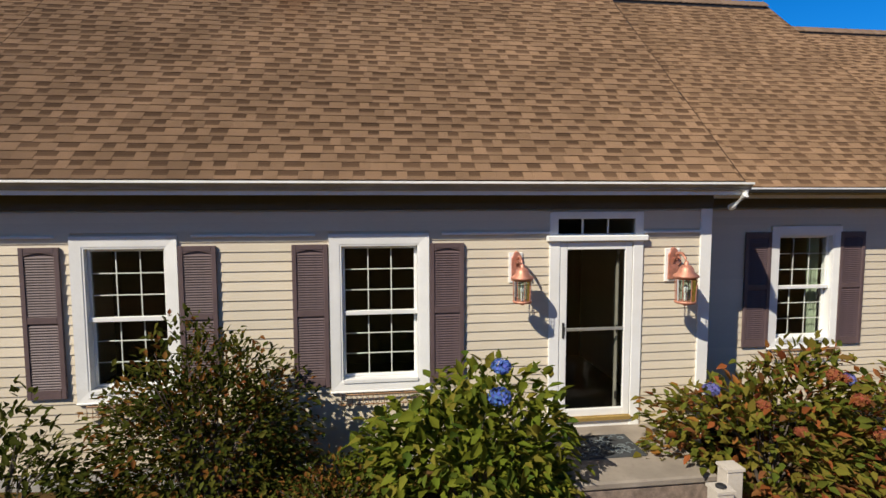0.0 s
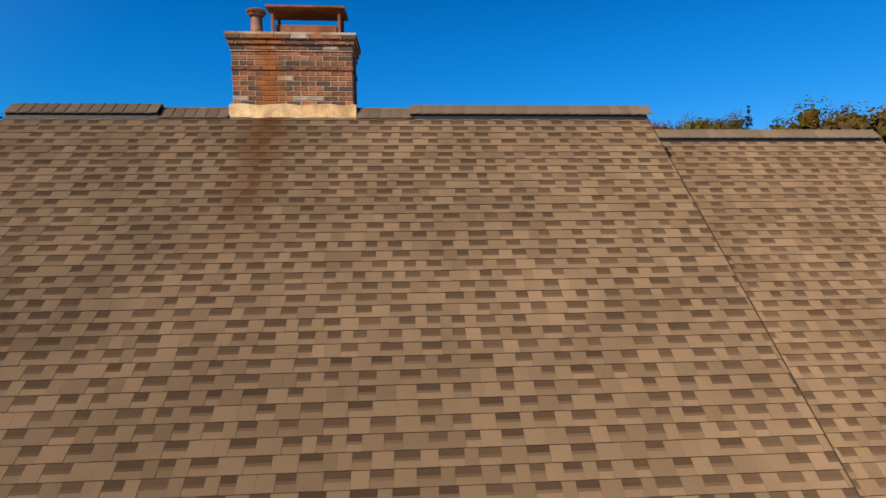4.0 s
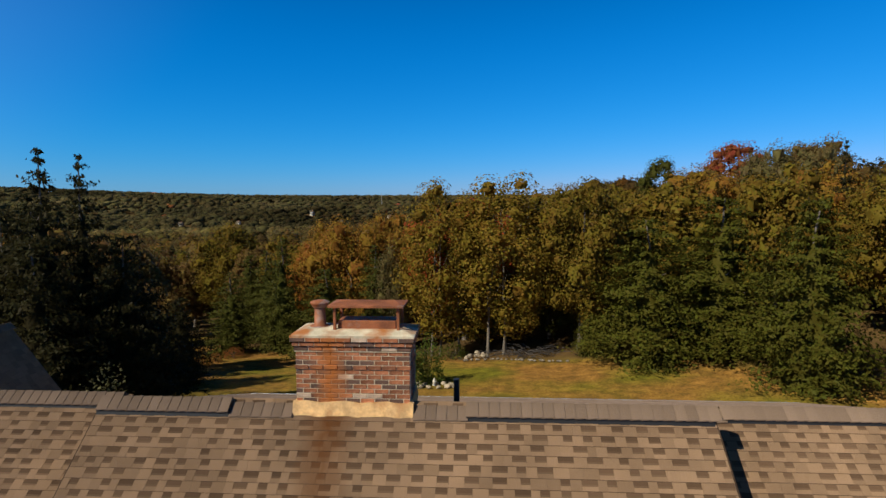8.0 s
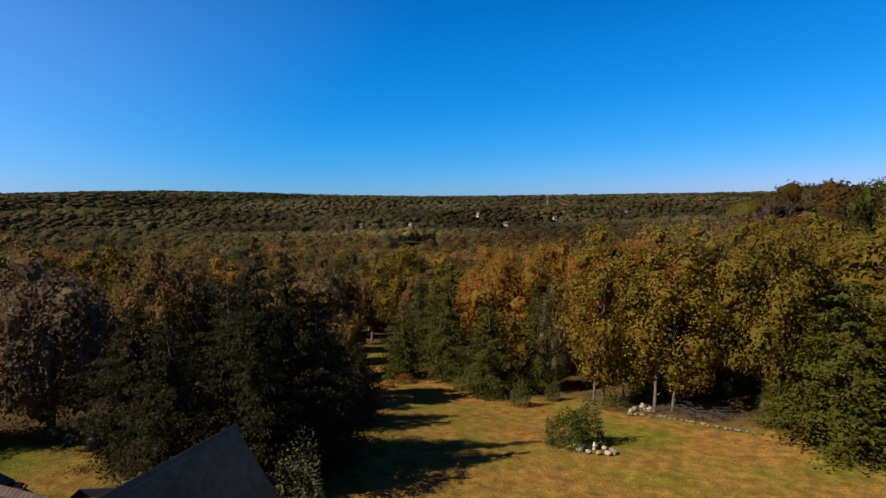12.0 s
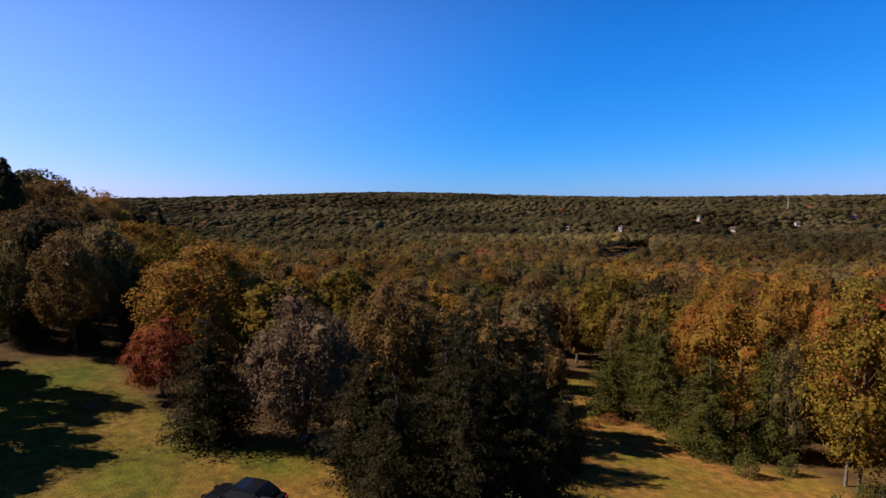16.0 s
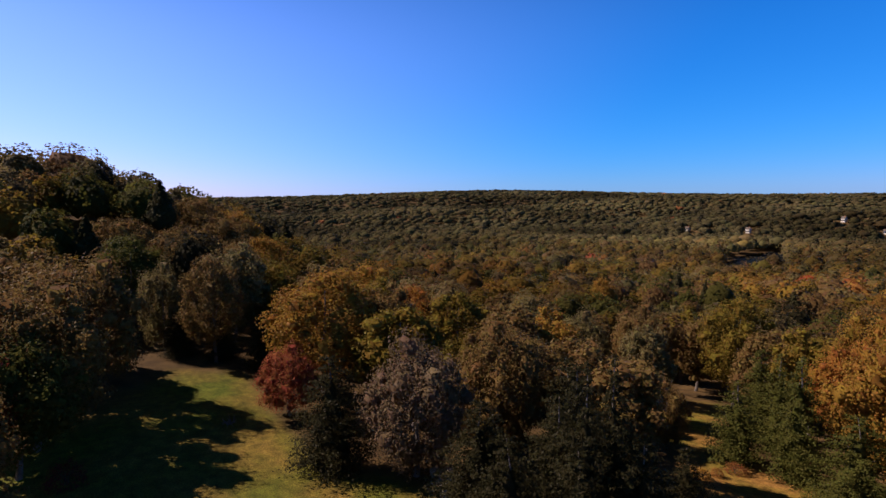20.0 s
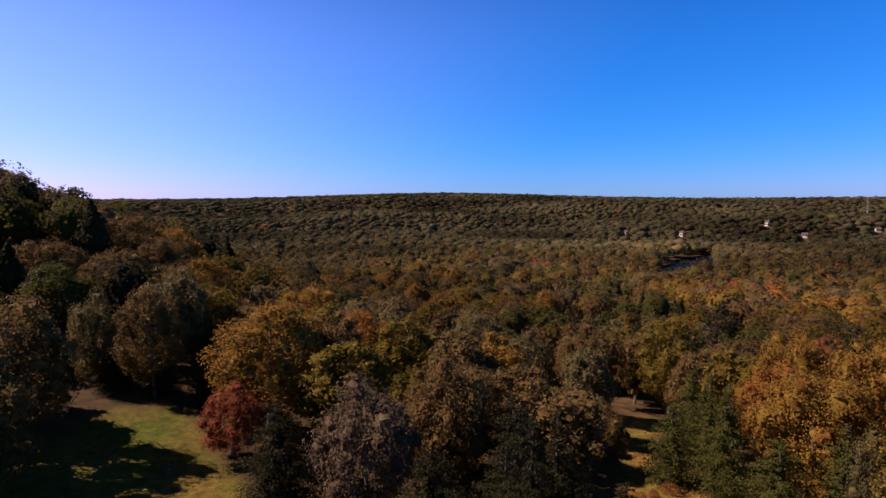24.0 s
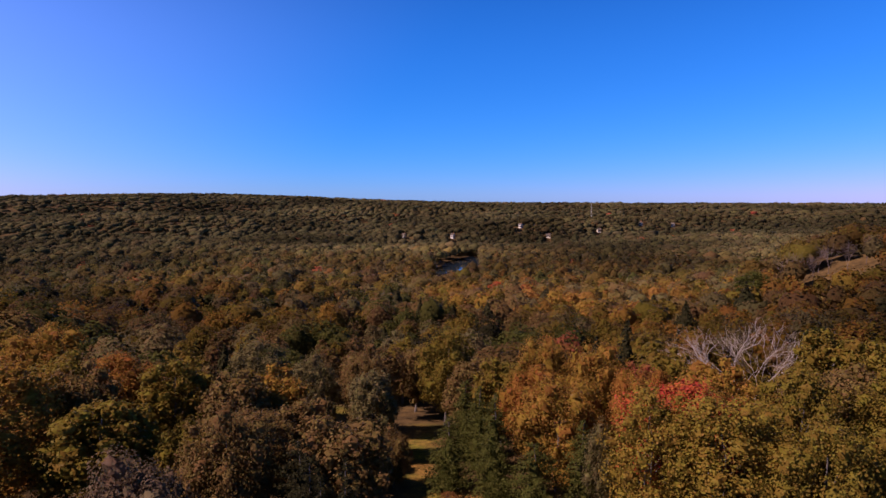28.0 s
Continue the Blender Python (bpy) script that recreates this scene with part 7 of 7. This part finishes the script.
def car(label, x, y, turn, paint, tall=1.48):
    root = thing("car", label, "car", (x, y, gz(x, y)), "cars parked on the grass")
    root.rotation_euler = (0, 0, radians(turn))
    m = Mesh()
    rings = []
    for px, hw, lo, hi in ((-2.3, 0.62, 0.42, 0.68), (-2.15, 0.84, 0.28, 0.86), (-1.3, 0.9, 0.2, 0.95), (0.0, 0.91, 0.2, 0.95), (1.0, 0.9, 0.2, 0.93), (1.9, 0.86, 0.25, 0.82), (2.25, 0.7, 0.38, 0.64)):
        rings.append([(px, -hw * 0.9, lo), (px, -hw, lo + 0.12), (px, -hw, hi - 0.18), (px, -hw * 0.86, hi), (px, hw * 0.86, hi), (px, hw, hi - 0.18), (px, hw, lo + 0.12), (px, hw * 0.9, lo)])
    loft(m, rings)
    part("body", m, paint, root, smooth=False)
    m = Mesh()
    rings = []
    for px, hw, hi in ((-1.75, 0.74, 0.95), (-1.15, 0.66, tall - 0.06), (-0.4, 0.64, tall), (0.3, 0.65, tall - 0.03), (1.05, 0.76, 0.95)):
        lo = 0.93
        rings.append([(px, -0.8, lo), (px, -hw, hi), (px, -hw * 0.75, hi + 0.02), (px, hw * 0.75, hi + 0.02), (px, hw, hi), (px, 0.8, lo)])
    loft(m, rings)
    part("cabin", m, paint, root)
    m = Mesh()
    m.face((0.36, -0.6, tall - 0.05), (1.03, -0.7, 0.985), (1.03, 0.7, 0.985), (0.36, 0.6, tall - 0.05))
    for v in range(4):
        m.v[v] = (m.v[v][0] + 0.02, m.v[v][1], m.v[v][2] + 0.03)
    part("windshield", m, M_CARGLASS, root)
    m = Mesh()
    m.face((-1.2, -0.58, tall - 0.06), (-1.2, 0.58, tall - 0.06), (-1.73, 0.66, 0.99), (-1.73, -0.66, 0.99))
    for v in range(4):
        m.v[v] = (m.v[v][0] - 0.02, m.v[v][1], m.v[v][2] + 0.03)
    part("rear_window", m, M_CARGLASS, root)
    for s in (-1, 1):
        m = Mesh()
        pts = [(-1.4, s * 0.79, 0.99), (0.85, s * 0.79, 0.99), (0.3, s * 0.675, tall - 0.1), (-1.05, s * 0.685, tall - 0.12)]
        m.face(*(pts if s < 0 else pts[::-1]))
        part("side_window", m, M_CARGLASS, root)
        for wx in (-1.35, 1.4):
            m = Mesh()
            m.tube([(wx, s * 0.70, 0.32), (wx, s * 0.73, 0.32), (wx, s * 0.90, 0.32), (wx, s * 0.92, 0.32)], [0.28, 0.32, 0.32, 0.28], 18)
            w = part("wheel", m, M_PIPE, root)
            m = Mesh()
            m.tube([(wx, s * 0.915, 0.32), (wx, s * 0.93, 0.32)], [0.2, 0.18], 14)
            part("rim", m, M_ALU, w)
        m = Mesh()
        m.box(2.12, 2.26, s * 0.5 - 0.14, s * 0.5 + 0.14, 0.62, 0.74, None, 0.02)
        part("headlight", m, M_GLASS, root)
        m = Mesh()
        m.box(-2.31, -2.2, s * 0.58 - 0.1, s * 0.58 + 0.1, 0.68, 0.82, None, 0.02)
        part("tail_light", m, M_TAIL, root)
        m = Mesh()
        m.box(0.75, 0.9, s * 0.92 - 0.08, s * 0.92 + 0.08, 0.95, 1.07, None, 0.02)
        part("mirror", m, paint, root)
    return root


M_CARGLASS = mat("car_glass", (0.015, 0.02, 0.025), 0.06, var=0.05, bump=0, spec=0.8)
M_TAIL = mat("tail_light_red", (0.4, 0.02, 0.015), 0.25, var=0.1, bump=0)
M_BLACKPAINT = mat("black_car_paint", (0.006, 0.007, 0.010), 0.18, var=0.1, bump=0, spec=0.6)
M_GREYPAINT = mat("dark_blue_grey_car_paint", (0.02, 0.022, 0.035), 0.3, var=0.1, bump=0)
car("black sedan parked on the grass", -26.8, 10.1, 205, M_BLACKPAINT)
car("dark blue-grey hatchback parked beside the sedan", -24.3, 9.6, 205, M_GREYPAINT, 1.52)
tr = thing("trailer", "small dark utility trailer with clutter beside the ell", "trailer", (-21.2, 12.2, gz(-21.2, 12.2)))
tr.rotation_euler = (0, 0, radians(25))
for a in ((-1.3, 1.3, -0.75, -0.7, 0.55, 0.95), (-1.3, 1.3, 0.7, 0.75, 0.55, 0.95), (-1.3, -1.25, -0.7, 0.7, 0.55, 0.95), (1.25, 1.3, -0.7, 0.7, 0.55, 0.95)):
    bar(tr, "side_panel", M_PIPE, *a, 0.006)
bar(tr, "bed", M_PIPE, -1.3, 1.3, -0.7, 0.7, 0.5, 0.55, 0.006)
bar(tr, "drawbar", M_RUST, 1.3, 2.4, -0.05, 0.05, 0.45, 0.55, 0.006)
for s in (-1, 1):
    m = Mesh()
    m.tube([(0, s * 0.78, 0.3), (0, s * 0.98, 0.3)], [0.3, 0.3], 16)
    part("wheel", m, M_PIPE, tr)
m = Mesh()
m.lathe([(0.3, 0), (0.3, 0.55), (0.27, 0.6), (0.05, 0.62)], 16)
bn = part("barrel", m, M_RUST)
bn.location = (-22.6, 11.0, gz(-22.6, 11.0) - 0.02)
tagged(bn, "rust-red drum beside the trailer", "drum")

# ---------------------------------------------------------------- far things
th = np.linspace(0, 2 * math.pi, 48, endpoint=False)
cth, sth = math.cos(POND[4]), math.sin(POND[4])
m = Mesh()
ring = []
for a in th:
    k = 1 + 0.12 * math.sin(3 * a + 1) + 0.06 * math.sin(7 * a)
    u, v = POND[2] * math.cos(a) * k, POND[3] * math.sin(a) * k
    ring.append((POND[0] + u * cth - v * sth, POND[1] + u * sth + v * cth, gz(POND[0], POND[1]) + 0.35))
m.face(*ring)
m.face(*[(p[0], p[1], p[2] - 3) for p in ring[::-1]])
n = len(ring)
for k in range(n):
    j = (k + 1) % n
    m.face(ring[k], (ring[k][0], ring[k][1], ring[k][2] - 3), (ring[j][0], ring[j][1], ring[j][2] - 3), ring[j])
tagged(part("water", m, mat("pond_water", (0.012, 0.02, 0.03), 0.05, var=0.1, bump=0.05, fine=2.0, spec=0.1)), "dark blue pond among the trees", "pond", kind="structure")


def far_house(x, y, w, d, h, turn, paint, roof, seed):
    root = thing("far_house", "small distant white house among the trees", "house", (x, y, gz(x, y)), "houses across the valley")
    root.rotation_euler = (0, 0, radians(turn))
    m = Mesh()
    m.box(-w / 2, w / 2, -d / 2, d / 2, -1, h)
    i = len(m.v)
    m.v += [(-w / 2, -d / 2, h), (-w / 2, d / 2, h), (-w / 2, 0, h + d * 0.42), (w / 2, -d / 2, h), (w / 2, d / 2, h), (w / 2, 0, h + d * 0.42)]
    m.f += [(i, i + 1, i + 2), (i + 3, i + 5, i + 4)]
    part("wall", m, paint, root)
    for s in (-1, 1):
        m = Mesh()
        m.hexa([(-w / 2 - 0.4, s * (d / 2 + 0.4), h - 0.35), (w / 2 + 0.4, s * (d / 2 + 0.4), h - 0.35), (w / 2 + 0.4, 0, h + d * 0.42), (-w / 2 - 0.4, 0, h + d * 0.42)], [(-w / 2 - 0.4, s * (d / 2 + 0.4), h - 0.1), (w / 2 + 0.4, s * (d / 2 + 0.4), h - 0.1), (w / 2 + 0.4, 0, h + d * 0.42 + 0.25), (-w / 2 - 0.4, 0, h + d * 0.42 + 0.25)])
        part("roof", m, roof, root)
    for k in range(4):
        for z in (1.2, 4.0):
            if z + 1.4 < h:
                xx = -w / 2 + w * (k + 0.5) / 4
                bar(root, "window", M_CARGLASS, xx - 0.5, xx + 0.5, -d / 2 - 0.05, -d / 2 + 0.02, z, z + 1.4, 0.01)
    bar(root, "chimney", M_BRICK, w * 0.2, w * 0.2 + 0.8, -0.4, 0.4, h + d * 0.2, h + d * 0.42 + 1.4, 0.02)


rh = random.Random(4)
for k, (x, y) in enumerate(HAMLET):
    far_house(x, y, rh.uniform(4.5, 6), rh.uniform(4.2, 5), 3.6 if k % 3 else 4.6, rh.uniform(-40, 40), M_POST if k % 3 == 0 else M_SIDING, M_ROOFDARK, k)
m = Mesh()
tz = gz(-205, 1190)
for a in range(3):
    c, s = math.cos(a * 2.094), math.sin(a * 2.094)
    m.tube([(1.6 * c, 1.6 * s, 0), (0.5 * c, 0.5 * s, 42)], [0.2, 0.12], 5)
for k in range(24):
    r0, r1 = 1.6 - 1.1 * k / 24, 1.6 - 1.1 * (k + 1) / 24
    for a in range(3):
        b = (a + 1) % 3
        m.tube([(r0 * math.cos(a * 2.094), r0 * math.sin(a * 2.094), 42 * k / 24), (r1 * math.cos(b * 2.094), r1 * math.sin(b * 2.094), 42 * (k + 1) / 24)], [0.07, 0.07], 4, False)
tw = part("radio_mast", m, M_GROUND_WALL)
tw.location = (-205, 1190, tz)
tagged(tw, "slender steel lattice radio mast on the far ridge", "mast")

# ---------------------------------------------------------------- shingles, last
rng_s = random.Random(77)
SHAPES = {}
BANDS = {}


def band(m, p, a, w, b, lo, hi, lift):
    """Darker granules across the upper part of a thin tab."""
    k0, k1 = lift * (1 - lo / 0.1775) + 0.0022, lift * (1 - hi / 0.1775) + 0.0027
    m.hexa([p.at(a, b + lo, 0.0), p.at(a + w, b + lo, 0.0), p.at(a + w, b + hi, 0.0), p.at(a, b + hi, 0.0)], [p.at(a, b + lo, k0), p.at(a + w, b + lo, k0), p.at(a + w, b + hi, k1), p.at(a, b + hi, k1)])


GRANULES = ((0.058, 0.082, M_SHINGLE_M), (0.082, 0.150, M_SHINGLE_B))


def shingle_piece(p, a, w, b, h, lift):
    """One tab as a piece of its own, sharing its mesh with alike tabs."""
    key = (round(w, 3), lift)
    if key not in SHAPES:
        q = Plane((0, 0, 0), (1, 0, 0), (0, 1, 0))
        m = Mesh()
        tab(m, q, 0, key[0], 0, h, lift)
        SHAPES[key] = m.data("shingle", M_SHINGLE)
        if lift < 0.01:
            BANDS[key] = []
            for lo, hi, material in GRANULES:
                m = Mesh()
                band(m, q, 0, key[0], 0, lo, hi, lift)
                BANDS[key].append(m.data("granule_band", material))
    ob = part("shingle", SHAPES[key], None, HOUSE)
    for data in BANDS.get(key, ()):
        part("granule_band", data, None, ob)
    ob.matrix_basis = Matrix.Translation(p.at(a, b)) @ Matrix((p.u, p.w, p.n)).transposed().to_4x4()


for p in (BACK, BACK2):
    m = Mesh()
    for a, w, b, lift in shingle_rows(p, rng_s, 0.142, 0.8):
        tab(m, p, a, w, b, 0.142, lift)
    ob = part("rear_shingles", m, M_BACKROOF, HOUSE)
    ob["kind"] = "stuff"
for p, near in ((MAIN, True), (RIGHT, False), (RIGHT2, False), (LEFT, False), (ELL_E, False), (ELL_W, False), (BACKL, False), (BACKR, False)):
    flat = 0.25 if p is ELL_E else 1.0
    tabs, mid, low = Mesh(), Mesh(), Mesh()
    count = 0
    for a, w, b, lift in shingle_rows(p, rng_s, 0.142, flat):
        if near and count < 300 and 0.55 < b < 2.0 and 3.2 < a < 7.6:
            shingle_piece(p, a, w, b, 0.142, lift)
            count += 1
        else:
            tab(tabs, p, a, w, b, 0.142, lift)
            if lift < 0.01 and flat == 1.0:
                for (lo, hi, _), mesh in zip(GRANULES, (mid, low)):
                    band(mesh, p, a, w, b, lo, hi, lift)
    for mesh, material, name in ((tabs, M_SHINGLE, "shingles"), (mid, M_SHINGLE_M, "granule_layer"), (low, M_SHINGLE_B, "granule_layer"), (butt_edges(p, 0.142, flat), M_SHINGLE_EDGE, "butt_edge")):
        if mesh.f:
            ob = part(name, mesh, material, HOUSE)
            ob["kind"] = "stuff"
